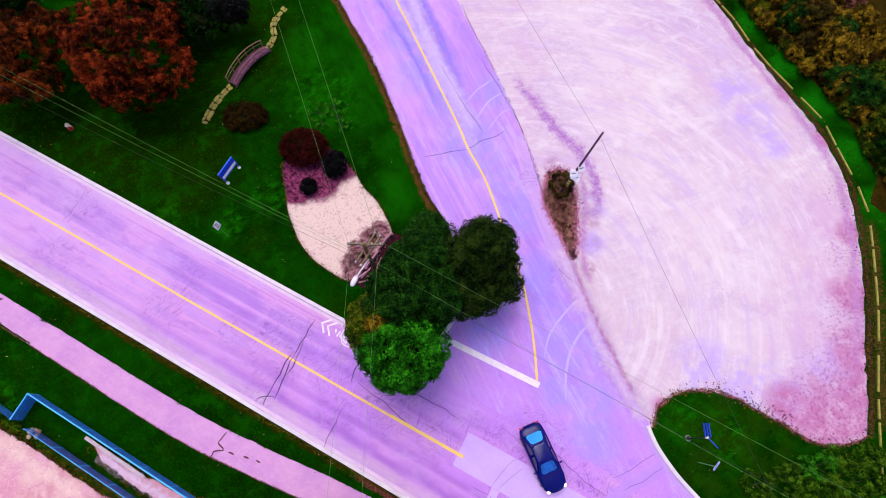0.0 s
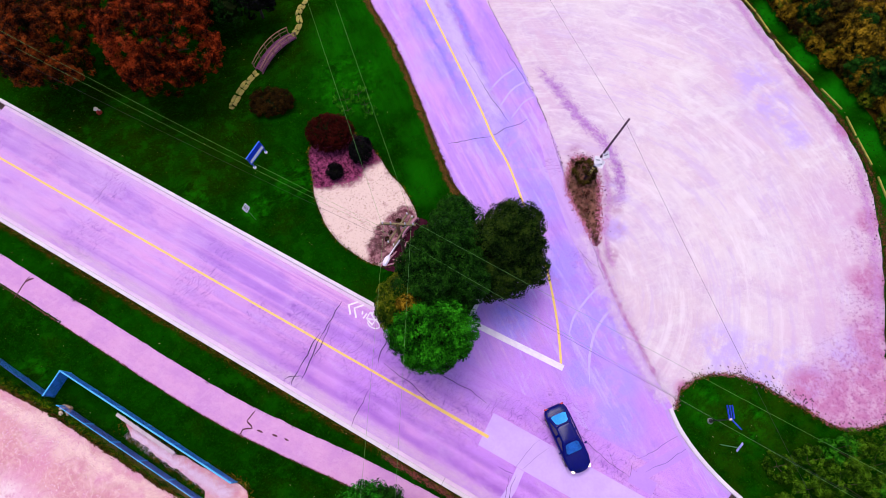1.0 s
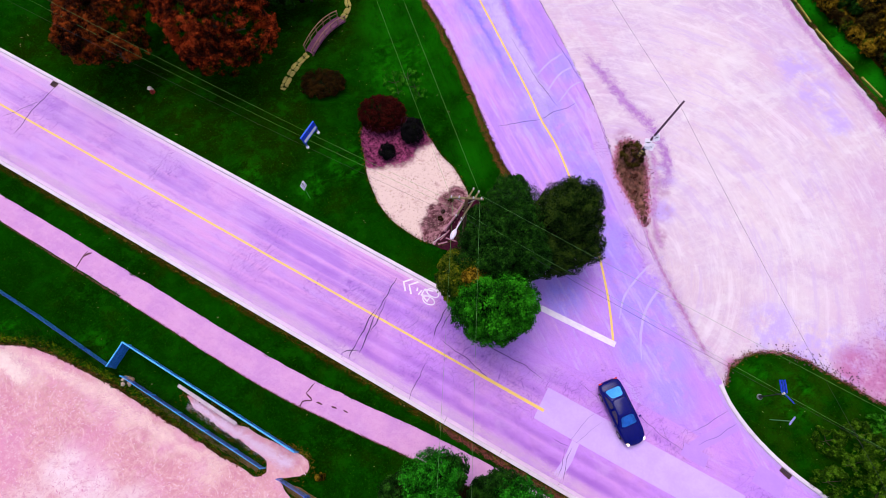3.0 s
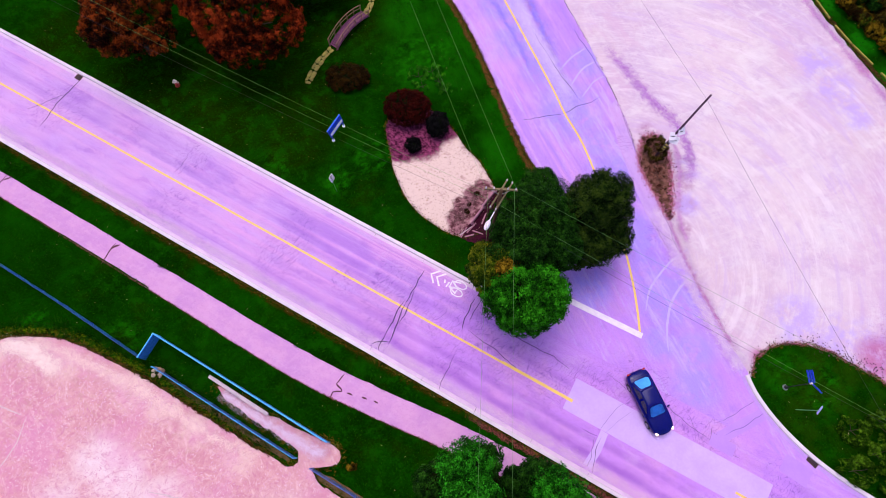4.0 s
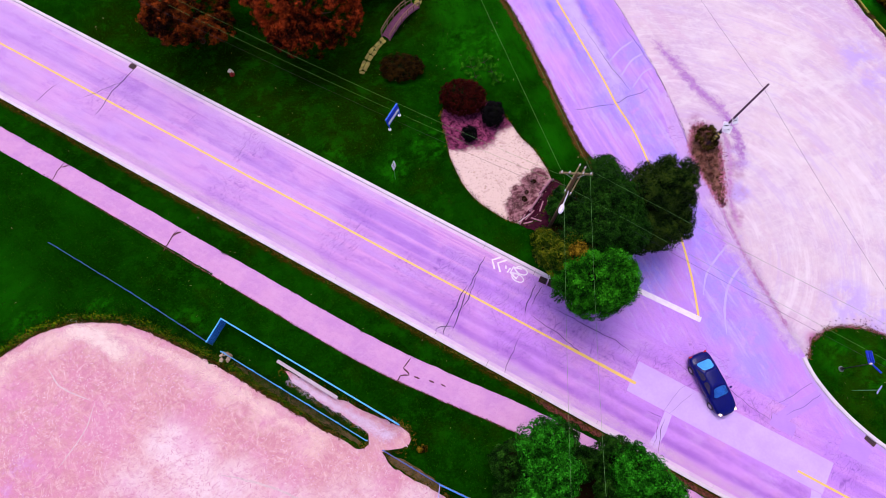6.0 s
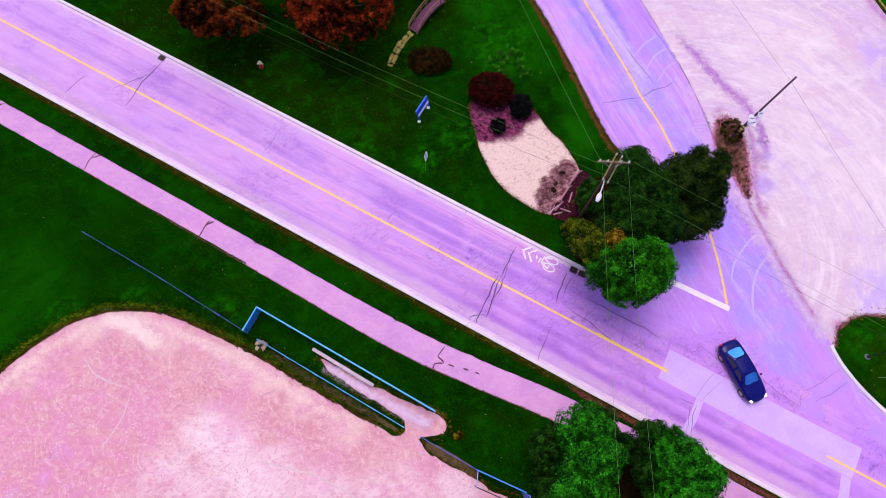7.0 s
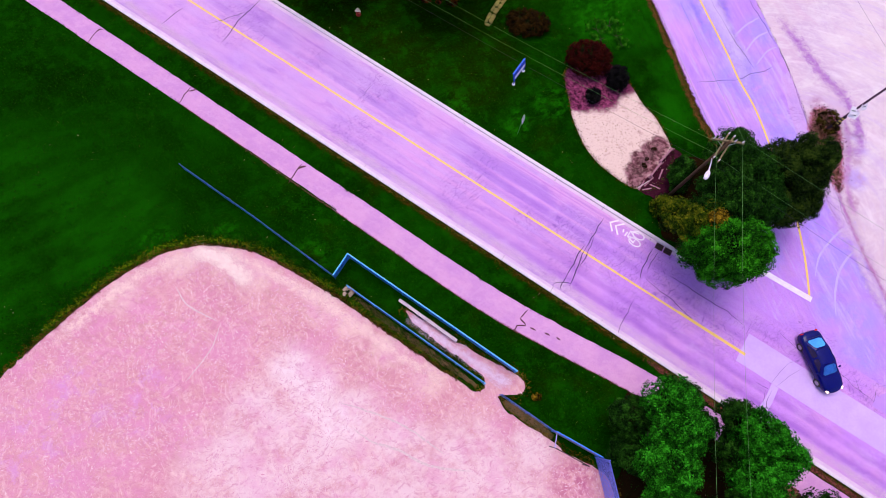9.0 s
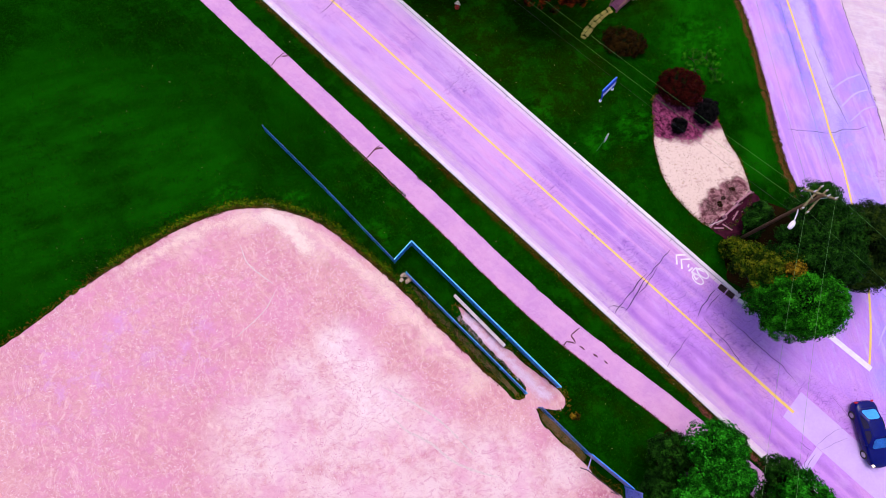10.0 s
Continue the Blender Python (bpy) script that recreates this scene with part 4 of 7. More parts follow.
# ---- soil films along worn edges ----
RED_EARTH = stain_material("reddish_earth_film", (0.30, 0.10, 0.14), (0.18, 0.055, 0.05), 0.4, 0.75, 2.6, 0.0, crumb=10.0)
PINK_EARTH = stain_material("pink_red_earth_film", (0.45, 0.16, 0.27), (0.26, 0.07, 0.10), 0.35, 0.85, 3.0, 0.0, crumb=10.0)
WHITE_DUST = stain_material("whitish_dust_film", (0.71, 0.56, 0.51), (0.68, 0.49, 0.46), 0.15, 0.95, 1.4, 0.2)
ROSE_DUST = stain_material("rose_dust_film", (0.51, 0.26, 0.50), (0.44, 0.19, 0.42), 0.35, 0.7, 1.6, crumb=60.0)
MAGENTA_DUST = stain_material("magenta_dust_film", (0.45, 0.19, 0.40), (0.36, 0.13, 0.33), 0.4, 0.75, 1.8, 0.15, crumb=50.0)
DAMP_VIOLET = stain_material("damp_gravel_film", (0.43, 0.22, 0.50), (0.33, 0.13, 0.38), 0.35, 0.85, 1.6, 0.2)
CREAM_DUST = stain_material("cream_dust_film", (0.70, 0.50, 0.46), (0.66, 0.42, 0.42), 0.3, 0.75, 1.1, 0.12)
BROWN_RIM = stain_material("dark_brown_rim_soil", (0.075, 0.03, 0.012), (0.03, 0.014, 0.005), 0.4, 0.9, 3.0, 0.0, crumb=10.0)
RUSSET_EARTH = stain_material("russet_earth_film", (0.15, 0.04, 0.035), (0.04, 0.016, 0.008), 0.15, 0.95, 2.2, 0.05, crumb=12.0)
EDGE_DUST = stain_material("lilac_pink_dust_film", (0.60, 0.45, 0.60), (0.53, 0.36, 0.57), 0.25, 0.7, 1.3, 0.08, crumb=70.0)
GUTTER_DUST = stain_material("pale_pink_gutter_dust", (0.62, 0.44, 0.585), (0.57, 0.38, 0.57), 0.3, 0.5, 1.0, 0.0, crumb=70.0)
PATH_SOIL = stain_material("reddish_path_soil", (0.16, 0.06, 0.05), (0.05, 0.022, 0.012), 0.45, 0.8, 4.0, 0.0, crumb=22.0)
OLIVE_EARTH = stain_material("olive_brown_earth_film", (0.07, 0.042, 0.008), (0.02, 0.022, 0.002), 0.2, 0.9, 2.0, 0.1, crumb=10.0)
VERGE_BROWN = stain_material("brown_olive_verge_soil", (0.045, 0.017, 0.001), (0.009, 0.022, 0.0), 0.4, 0.7, 1.2, 0.02, crumb=18.0)
YELLOW_TURF = stain_material("sunburnt_turf", (0.12, 0.13, 0.002), (0.02, 0.085, 0.0005), 0.38, 0.85, 2.0, 0.1, crumb=10.0)
WORN_LANE = stain_material("bluish_worn_asphalt", (0.53, 0.40, 0.72), (0.45, 0.31, 0.73), 0.3, 0.85, 0.9, 0.2, crumb=110.0)
BLUE_WORN = stain_material("deep_blue_worn_asphalt", (0.27, 0.18, 0.74), (0.34, 0.25, 0.76), 0.45, 0.85, 1.3, 0.2, crumb=60.0)
PALE_WORN = stain_material("pale_worn_asphalt", (0.56, 0.43, 0.72), (0.52, 0.37, 0.70), 0.15, 0.8, 1.2, 0.15, crumb=110.0)
LILAC_DUST = stain_material("lilac_dust_film", (0.64, 0.48, 0.62), (0.58, 0.40, 0.53), 0.2, 0.8, 1.8, 0.1, crumb=70.0)
ISLAND_RIM = ragged(curve(ISLAND_TOP, 0.2), 0.12, 0.6, 16)
LOT_IN = [p + Vector((-0.5, 0, 0)) for p in curve(LOT_EDGE, 0.4)]
ISLE_RING = curve(ISLE_EDGE, 0.2, True)
RIM_N = curve([(-46.0, -8.7), (-43.5, -5.5), (-41.3, -3.1), (-39.0, -1.35), (-36.3, -0.45), (-33.0, -0.55), (-30.2, -1.6), (-27.3, -2.9), (-24.2, -4.6), (-21.0, -6.4), (-18.1, -7.9)], 0.25)


def moved(line, off):
    """The line shifted to its left."""
    out = []
    for i, p in enumerate(line):
        d = (line[min(i + 1, len(line) - 1)] - line[max(i - 1, 0)]).normalized()
        out.append(p + Vector((-d.y, d.x, 0)) * off)
    return out


for name, line, w, z, m, label in (
        ("soil_stain_1", ISLAND_RIM, 0.5, 0.017, RED_EARTH, "reddish earth crumbled along the grass island"),
        ("soil_stain_2", LOT_IN, 1.5, 0.016, ROSE_DUST, "rose dust along the lot's grassy edge"),
        ("soil_stain_3", [p + Vector((0.32, 0.08, 0)) for p in curve(LOT_EDGE, 0.3)], 0.95, 0.019, BROWN_RIM, "brown soil where gravel meets grass"),
        ("soil_stain_4", ISLE_RING + ISLE_RING[:2], 1.0, 0.033, PINK_EARTH, "reddish earth crumbled round the soil patch"),
        ("soil_stain_5", curve([(8.4, 10.0), (9.0, 8.7), (9.5, 6.6), (10.2, 4.4), (10.6, 3.2), (11.4, 1.3), (12.0, -0.2), (12.6, -1.6)], 0.3), 0.75, 0.0285, MAGENTA_DUST, "rose dust between side road and gravel"),
        ("soil_stain_6", ragged(curve([(5.2, 24.0), (6.6, 22.2), (8.3, 19.4), (9.5, 17.8), (10.5, 16.5), (11.2, 14.6), (11.35, 13.1), (11.0, 11.6), (10.6, 10.0)], 0.25), 0.2, 0.8, 21), 1.9, 0.016, DAMP_VIOLET, "damp violet arc in the gravel"),
        ("soil_stain_7", curve([(10.2, 15.2), (10.4, 13.2), (10.2, 11.0), (9.8, 9.0), (10.3, 6.4)], 0.25), 1.2, 0.0175, ROSE_DUST, "rose dust beside the soil patch"),
        ("soil_stain_8", moved(RIM_N, -0.75), 1.7, 0.0165, CREAM_DUST, "cream dust inside the dirt's edge"),
        ("soil_stain_9", curve([(-37.4, -1.0), (-35.6, -1.1), (-34.2, -1.7), (-33.2, -2.4), (-32.4, -3.1)], 0.2), 1.9, 0.019, WHITE_DUST, "cream worn patch on the dirt"),
        ("soil_stain_10", moved(ragged(RIM_N, 0.14, 0.5, 22), 0.06), 0.5, 0.021, BROWN_RIM, "dark brown soil rim of the dirt"),
        ("soil_stain_11", moved(RIM_N, 0.4), 1.25, 0.006, YELLOW_TURF, "yellowed turf round the dirt"),
        ("soil_stain_12", curve(PATH_S[1:8], 0.4), 0.3, 0.034, PATH_SOIL, "dark soil creeping over the footpath's edge"),
        ("soil_stain_13", curve([(-21.9, -3.9), (-19.4, -5.4), (-17.2, -6.6), (-15.4, -7.6), (-14.2, -7.9)], 0.25), 1.3, 0.0205, LILAC_DUST, "lilac dust trodden along the dugout"),
        ("soil_stain_14", curve([(-4.9, 34), (-1.9, 28), (-0.2, 24.0), (1.5, 20.0), (2.7, 17.0), (3.6, 14.4)], 0.3), 2.4, 0.0268, WORN_LANE, "pale bluish worn band along the centre line"),
        ("soil_stain_20", curve([(-4.6, 38), (-2.2, 31.4), (-0.8, 26.9), (0.7, 23.2), (1.9, 20.4), (2.8, 18.2), (3.4, 16.6)], 0.3), 1.9, 0.0276, PALE_WORN, "pale worn asphalt beside the centre line"),
        ("soil_stain_21", ragged(curve([(-2.6, 34), (-0.9, 30), (0.0, 27.6), (0.7, 25.4), (1.5, 23.6), (2.2, 21.8)], 0.3), 0.25, 0.9, 41), 1.5, 0.0272, BLUE_WORN, "blue worn asphalt along the lane"),
        ("soil_stain_22", ragged(curve([(-6.4, 34), (-4.3, 30), (-3.0, 27.4), (-1.9, 25.2), (-1.0, 23.0), (0.1, 20.2)], 0.3), 0.25, 0.9, 42), 1.1, 0.0272, BLUE_WORN, "blue worn asphalt along the lane"),
        ("soil_stain_15", curve(WEST_EDGE[1:7], 0.3), 0.6, 0.024, BROWN_RIM, "dark soil creeping over the road's edge"),
        ("soil_stain_18", curve([(8.2, 9.6), (8.9, 7.6), (9.6, 5.2), (10.3, 2.8), (11.2, 0.6), (12.2, -1.4), (12.9, -2.8)], 0.3), 2.6, 0.0272, EDGE_DUST, "lilac pink dust spread from the gravel over the road"),
        ("soil_stain_19", [Vector(rd(s, -6.35)) for s in np.arange(-60, 40, 0.4)], 1.3, 0.0345, GUTTER_DUST, "pale pink dust along the gutter"),
        ("soil_stain_17", [Vector(rd(s, -7.42)) for s in np.arange(-3, 40, 0.3)], 0.75, 0.016, RUSSET_EARTH, "russet soil between kerb and footpath"),
        ("soil_stain_23", [Vector(rd(s, -7.45)) for s in np.arange(-60, -2, 0.3)], 0.8, 0.0075, VERGE_BROWN, "olive brown worn soil behind the kerb"),
        ("soil_stain_16", [p + Vector((0.95, 0, 0)) for p in curve(LOT_EDGE[:6], 0.3)], 1.5, 0.007, OLIVE_EARTH, "olive brown trampled soil under the lot timbers")):
    tagged(part(name, stain(line, w, z), m), label, "soil stain", kind="structure")
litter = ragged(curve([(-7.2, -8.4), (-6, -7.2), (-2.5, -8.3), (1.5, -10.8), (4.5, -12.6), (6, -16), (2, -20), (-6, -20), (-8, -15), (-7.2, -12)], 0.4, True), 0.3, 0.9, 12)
tagged(sheet("dark_ground", litter, 0.008, DARK_SOIL), "dark brown ground under the trees beside the path", "leaf litter", kind="structure")
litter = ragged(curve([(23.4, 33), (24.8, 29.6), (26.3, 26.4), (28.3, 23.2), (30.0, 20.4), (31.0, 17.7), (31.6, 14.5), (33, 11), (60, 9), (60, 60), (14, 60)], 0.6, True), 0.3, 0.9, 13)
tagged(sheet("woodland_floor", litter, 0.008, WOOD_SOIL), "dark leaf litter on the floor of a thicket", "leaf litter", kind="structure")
FENCE_SOIL = plain("brown_weedy_soil", (0.16, 0.085, 0.05), (0.04, 0.045, 0.006), 0.95, scale=1.8, depth=0.03, spec=0.03)
for pts, w in (([(-25.4, -3.1), (-22.5, -4.9), (-19.5, -6.6), (-16.9, -8.15)], 0.42), ([(-15.0, -8.95), (-13.2, -10.0), (-11.7, -10.95)], 0.62)):
    strip = band(ragged(curve(pts, 0.2), 0.1, 0.4, 15), w, 0.018, 0.5)
    tagged(part("verge_3", strip, FENCE_SOIL), "dark brown weedy soil along the fence foot", "soil strip", kind="structure")
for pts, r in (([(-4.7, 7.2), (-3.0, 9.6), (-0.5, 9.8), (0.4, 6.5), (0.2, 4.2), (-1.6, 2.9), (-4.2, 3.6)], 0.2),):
    tagged(sheet("tree_pit", ragged(curve(pts, 0.3, True), r, 0.7, 14), 0.016, DARK_SOIL), "dark brown ground under the corner trees", "mulch", kind="structure")


# ---- kerbs, in cast sections ----
LILAC_GUTTER = plain("lilac_gutter_asphalt", (0.44, 0.26, 0.60), (0.39, 0.22, 0.56), 0.85, scale=1.0, depth=0.01)
PROFILE = [(-0.50, 0.004), (-0.50, 0.029), (-0.27, 0.031), (-0.24, 0.12), (-0.21, 0.140), (-0.02, 0.145), (0.0, 0.13), (0.0, -0.02)]


def kerb_section(line, back, gutter):
    """One cast length of gutter and kerb. back: +1 when the kerb's back lies to the line's left."""
    verts, faces, k = [], [], len(PROFILE)
    for i, p in enumerate(line):
        d = (line[min(i + 1, len(line) - 1)] - line[max(i - 1, 0)]).normalized()
        s = Vector((-d.y, d.x, 0)) * back
        verts += [tuple(p + s * a + Vector((0, 0, z))) for a, z in PROFILE]
    for i in range(len(line) - 1):
        for j in range(k):
            q = (j + 1) % k
            faces.append((i * k + j, i * k + q, (i + 1) * k + q, (i + 1) * k + j))
    faces += [tuple(range(k)), tuple((len(line) - 1) * k + j for j in range(k - 1, -1, -1))]
    me = mesh_of("kerb_section", verts, faces)
    bm = bmesh.new()
    bm.from_mesh(me)
    bmesh.ops.recalc_face_normals(bm, faces=bm.faces)
    for f in bm.faces:
        f.material_index = int(f.calc_center_median().z < 0.035)
    bm.to_mesh(me)
    bm.free()
    me.materials.append(CONCRETE)
    me.materials.append(gutter)
    return me


def kerb_run(name, label, line, back, length=3.0, gutter=GUTTER):
    top = tagged(new(name), label, "kerb", kind="structure")
    piece, gone = [line[0]], 0.0
    for a, b in zip(line, line[1:]):
        gone += (b - a).length
        piece.append(b if gone < length else b - (b - a).normalized() * 0.02)
        if gone >= length:
            part("kerb_section", kerb_section(piece, back, gutter), CONCRETE, top)
            piece, gone = [b], 0.0
    if len(piece) > 1:
        part("kerb_section", kerb_section(piece, back, gutter), CONCRETE, top)


KERB_LABEL = "pale concrete kerb and gutter in cast sections"
kerb_run("kerb_1", KERB_LABEL, [Vector(rd(s, 0.66)) for s in np.arange(-66, -3.9, 1.0)], 1)
kerb_run("kerb_2", KERB_LABEL, [Vector(rd(s, -7.17)) for s in np.arange(-66, 46, 1.0)], -1)
kerb_run("kerb_3", KERB_LABEL, curve(ISLAND_KERB, 0.5) + [Vector(rd(s, 0.57)) for s in np.arange(24, 46, 1.0)], 1, gutter=LILAC_GUTTER)
kerb_run("kerb_4", KERB_LABEL, curve(CORNER, 0.4), 1, gutter=LILAC_GUTTER)


# ---- the ends of the roads, and what is painted on them ----
def straight(s0, s1, c, step=1.0):
    return [Vector(rd(s, c)) for s in np.linspace(s0, s1, max(2, int((s1 - s0) / step)))]


part("centre_line", band(straight(-160, -1.9, -3.30), 0.145, 0.034), YELLOW, road_1, "worn single yellow line")
part("centre_line", band(straight(-1.9, 3.25, -3.28), 0.2, 0.039), YELLOW, road_1, "fresh thick yellow line")
part("centre_line", band(straight(14.4, 160, -3.32), 0.14, 0.040), YELLOW, road_1, "yellow line")
part("centre_line", band(curve([(6.12, -0.25), (6.12, 1.4), (6.0, 3.6), (5.55, 6.8), (4.75, 9.6), (3.35, 14.4), (2.1, 17.2), (1.0, 20.2), (-3.5, 31.1), (-9.5, 45), (-27, 85)]), 0.15, 0.034), YELLOW, road_2, "curving yellow line")
for pts, w in (([(-37.5, -3.5), (-36.8, -4.4), (-36.0, -4.9), (-34.4, -5.5)], 0.1), ([(-24.5, -11.5), (-23.2, -12.2), (-21.6, -12.5), (-19.5, -13.3), (-16.7, -13.4)], 0.16), ([(-25.5, -10.0), (-23.5, -10.4), (-21.0, -11.2), (-18.5, -12.6)], 0.12), ([(-34.1, -5.6), (-34.4, -7.4), (-35.6, -9.6)], 0.07)):
    part("scuff", band(ragged(curve(pts, 0.25), 0.04, 0.4, 17), w, 0.016, 0.2, 0.003), plain("pale_scuffed_dirt", (0.62, 0.45, 0.46), None, 0.95), infield, "pale scuffed line in the dirt")
part("stop_bar", band([(0.2, 2.95, 0), (6.25, -0.16, 0)], 0.4, 0.036), WHITE_PAINT, road_2, "thick white stop bar")

sheet("patch_slab", [Vector(rd(s, c)) for s, c in ((2.88, -4.0), (9.4, -3.98), (16.2, -3.9), (16.3, -1.75), (9, -1.8), (2.86, -1.82))], 0.034, SLAB, 0.03, road_1, "smooth pale concrete repair strip")
sheet("patch_slab", [Vector(rd(s, c)) for s, c in ((5.45, -6.4), (6.0, -6.45), (6.15, -5.2), (6.1, -4.02), (5.6, -4.02), (5.62, -5.2))], 0.034, SLAB, 0.03, road_1, "narrow concrete trench repair")
sheet("patch_slab", [Vector(rd(s, c)) for s, c in ((15.6, -6.4), (16.4, -6.4), (16.3, -5.1), (16.15, -3.95), (15.5, -3.95), (15.7, -5.2))], 0.034, SLAB, 0.03, road_1, "narrow concrete trench repair")
OLD_PATCH = plain("old_dark_patch", (0.435, 0.225, 0.65), (0.40, 0.20, 0.61), 0.85, scale=1.0)
for i, (x, y, l, w, a) in enumerate(((12.0, -5.95, 3.4, 0.75, 26), (15.0, -8.6, 1.8, 1.2, -35), (10.6, -7.1, 1.6, 0.8, -29))):
    part("old_patch", boxed((l, w, 0.012), (x, y, 0.021 + i * 0.002), (0, 0, a), 0.001), OLD_PATCH, road_2, "square-cut darker asphalt patch")
sheet("newer_strip", [Vector(p) for p in ((6.2, 18.4, 0), (6.9, 16.4, 0), (7.3, 12.6, 0), (8.7, 8.8, 0), (9.5, 6.2, 0), (10.0, 4.4, 0), (8.9, 5.4, 0), (7.4, 9.0, 0), (6.2, 13.6, 0), (5.5, 17.6, 0))], 0.025, asphalt("pale_newer_asphalt", -70.0, (0.47, 0.30, 0.60), (0.54, 0.38, 0.64), (0.38, 0.21, 0.55), (0.53, 0.29, 0.57), 0.3), 0.02, road_2, "paler newer asphalt edge strip")


def bike_symbol():
    """Two chevrons and a bicycle with its rider's bar, read by riders heading north-west."""
    o = Vector((-7.35, 3.75, 0))
    f = -U                                            # ahead for the rider
    r = Vector((f.y, -f.x, 0))

    def at(a, b):
        p = o + f * a + r * b
        return (p.x, p.y, 0)
    for k in (0.35, 0.8):
        part("chevron", band([at(k - 0.45, -0.5), at(k, 0), at(k - 0.45, 0.5)], 0.13, 0.036), WHITE_PAINT, road_1)
    for b in (-0.42, 0.42):
        ring = [at(-1.38 + 0.44 * math.cos(w), b * 0.72 + 0.26 * math.sin(w)) for w in np.linspace(0, 2 * math.pi, 21)]
        part("wheel_mark", band(ring, 0.08, 0.036), WHITE_PAINT, road_1)
    for line in ([at(-1.35, -0.42), at(-0.75, -0.2), at(-0.75, 0.28), at(-1.35, 0.42)], [at(-1.35, -0.05), at(-0.75, 0.28)], [at(-1.3, -0.4), at(-1.35, 0), at(-0.7, -0.2)],
                 [at(-0.55, -0.3), at(-0.6, 0.1)], [at(-0.35, -0.12), at(-0.25, 0.12)]):
        part("frame_mark", band(line, 0.1, 0.037), WHITE_PAINT, road_1)


bike_symbol()


def crack(start, end, width, parent, z, seed, wander=0.25, material=None):
    rng = random.Random(seed)
    a, b = Vector((*start, 0)), Vector((*end, 0))
    d = b - a
    s = Vector((-d.y, d.x, 0)).normalized()
    n = max(4, int(d.length / 0.25))
    off, pts = 0.0, []
    for i in range(n + 1):
        off += rng.uniform(-1, 1) * wander * 0.3
        off *= 0.9
        pts.append(a + d * i / n + s * off * min(1, 4 * min(i / n, 1 - i / n) + 0.1))
    part("crack", band(pts, width, z, 0.35, 0.004), material or CRACK, parent)


for i, (a, b, w) in enumerate([((-8.55, 4.4), (-9.8, 2.0), 0.05), ((-9.8, 2.0), (-10.9, -0.8), 0.06), ((-9.9, 2.2), (-11.1, -0.2), 0.06), ((-11.1, -0.2), (-11.55, -1.2), 0.05), ((-9.6, 1.7), (-10.2, 0.6), 0.04), ((-10.9, -0.6), (-12.0, -0.8), 0.045), ((-9.2, 3.0), (-9.9, 1.2), 0.03),
                               ((-36.0, 20.0), (-38.2, 15.8), 0.05), ((-36.6, 18.8), (-39.5, 17.3), 0.03), ((-5.0, 2.4), (-5.9, 0.2), 0.05), ((-4.6, 2.2), (-5.4, 0.9), 0.035), ((-26.4, 13.3), (-26.9, 12.3), 0.012),
                               ((-43.0, 16.9), (-41.8, 18.4), 0.04), ((2.9, -6.2), (4.6, -4.6), 0.014), ((3.2, -6.4), (5.0, -5.1), 0.012), ((1.8, -6.2), (2.7, -6.6), 0.02), ((2.2, -8.8), (2.9, -6.7), 0.025), ((1.9, -8.4), (2.5, -6.7), 0.02), ((-6.5, -1.6), (-7.6, -4.0), 0.03), ((-3.8, 0.6), (1.2, -2.4), 0.03), ((-5.5, 0.2), (-1.5, -3.0), 0.03)]):
    crack(a, b, w * 1.2, road_1, 0.036, 40 + i)
for i, (a, b, w) in enumerate([((-1.2, 16.5), (2.0, 17.1), 0.06), ((2.0, 17.1), (4.9, 18.6), 0.06), ((3.4, 18.3), (1.2, 22.4), 0.05), ((1.2, 22.4), (-0.1, 24.9), 0.03), ((3.4, 25.0), (5.4, 20.8), 0.05), ((5.6, 20.6), (6.3, 18.2), 0.07), ((1.9, 30.5), (3.7, 25.6), 0.06),
                               ((6.5, 17.6), (7.4, 13.2), 0.04), ((8.8, 8.6), (9.6, 5.6), 0.03), ((8.2, 7.6), (9.4, 6.6), 0.025), ((7.8, 8.4), (8.8, 5.8), 0.02), ((3.6, -2.6), (6.0, -4.6), 0.022), ((5.6, -3.0), (8.0, -5.4), 0.022), ((6.6, -4.0), (10.0, -6.9), 0.03), ((8.6, -5.2), (9.2, -6.5), 0.025), ((10.5, -5.75), (13.5, -4.3), 0.03), ((10.9, -6.5), (13.9, -5.0), 0.03), ((9.9, -6.9), (11.6, -7.9), 0.03), ((10.2, -5.9), (9.8, -6.9), 0.025)]):
    crack(a, b, w * 0.7, road_2, 0.028, 70 + i)
PX = Vector((-0.43, -0.9))
for i, (x, y, w) in enumerate([(-30.55, 6.3, 0.09), (-39.6, 11.7, 0.07), (-47.6, 15.9, 0.06)]):
    crack((x, y), (x + PX.x * 1.75, y + PX.y * 1.75), w, path, 0.036, 90 + i, 0.3, PATH_CRACK)
    crack((x - 0.22, y - 0.42), (x + 0.3, y - 0.12), w * 1.6, path, 0.037, 93 + i, 0.3, PATH_CRACK)
for i, (a, b, w) in enumerate([((-13.7, -2.8), (-14.2, -3.4), 0.08), ((-14.2, -3.4), (-13.8, -3.9), 0.1), ((-13.8, -3.9), (-14.45, -3.95), 0.09), ((-14.4, -3.9), (-14.6, -4.25), 0.08), ((-13.5, -4.0), (-13.1, -4.15), 0.1), ((-12.5, -4.25), (-12.15, -4.4), 0.11), ((-11.7, -4.5), (-11.4, -4.65), 0.09)]):
    crack(a, b, w, path, 0.036, 100 + i, 0.12 if i < 4 else 0.05, PATH_CRACK)
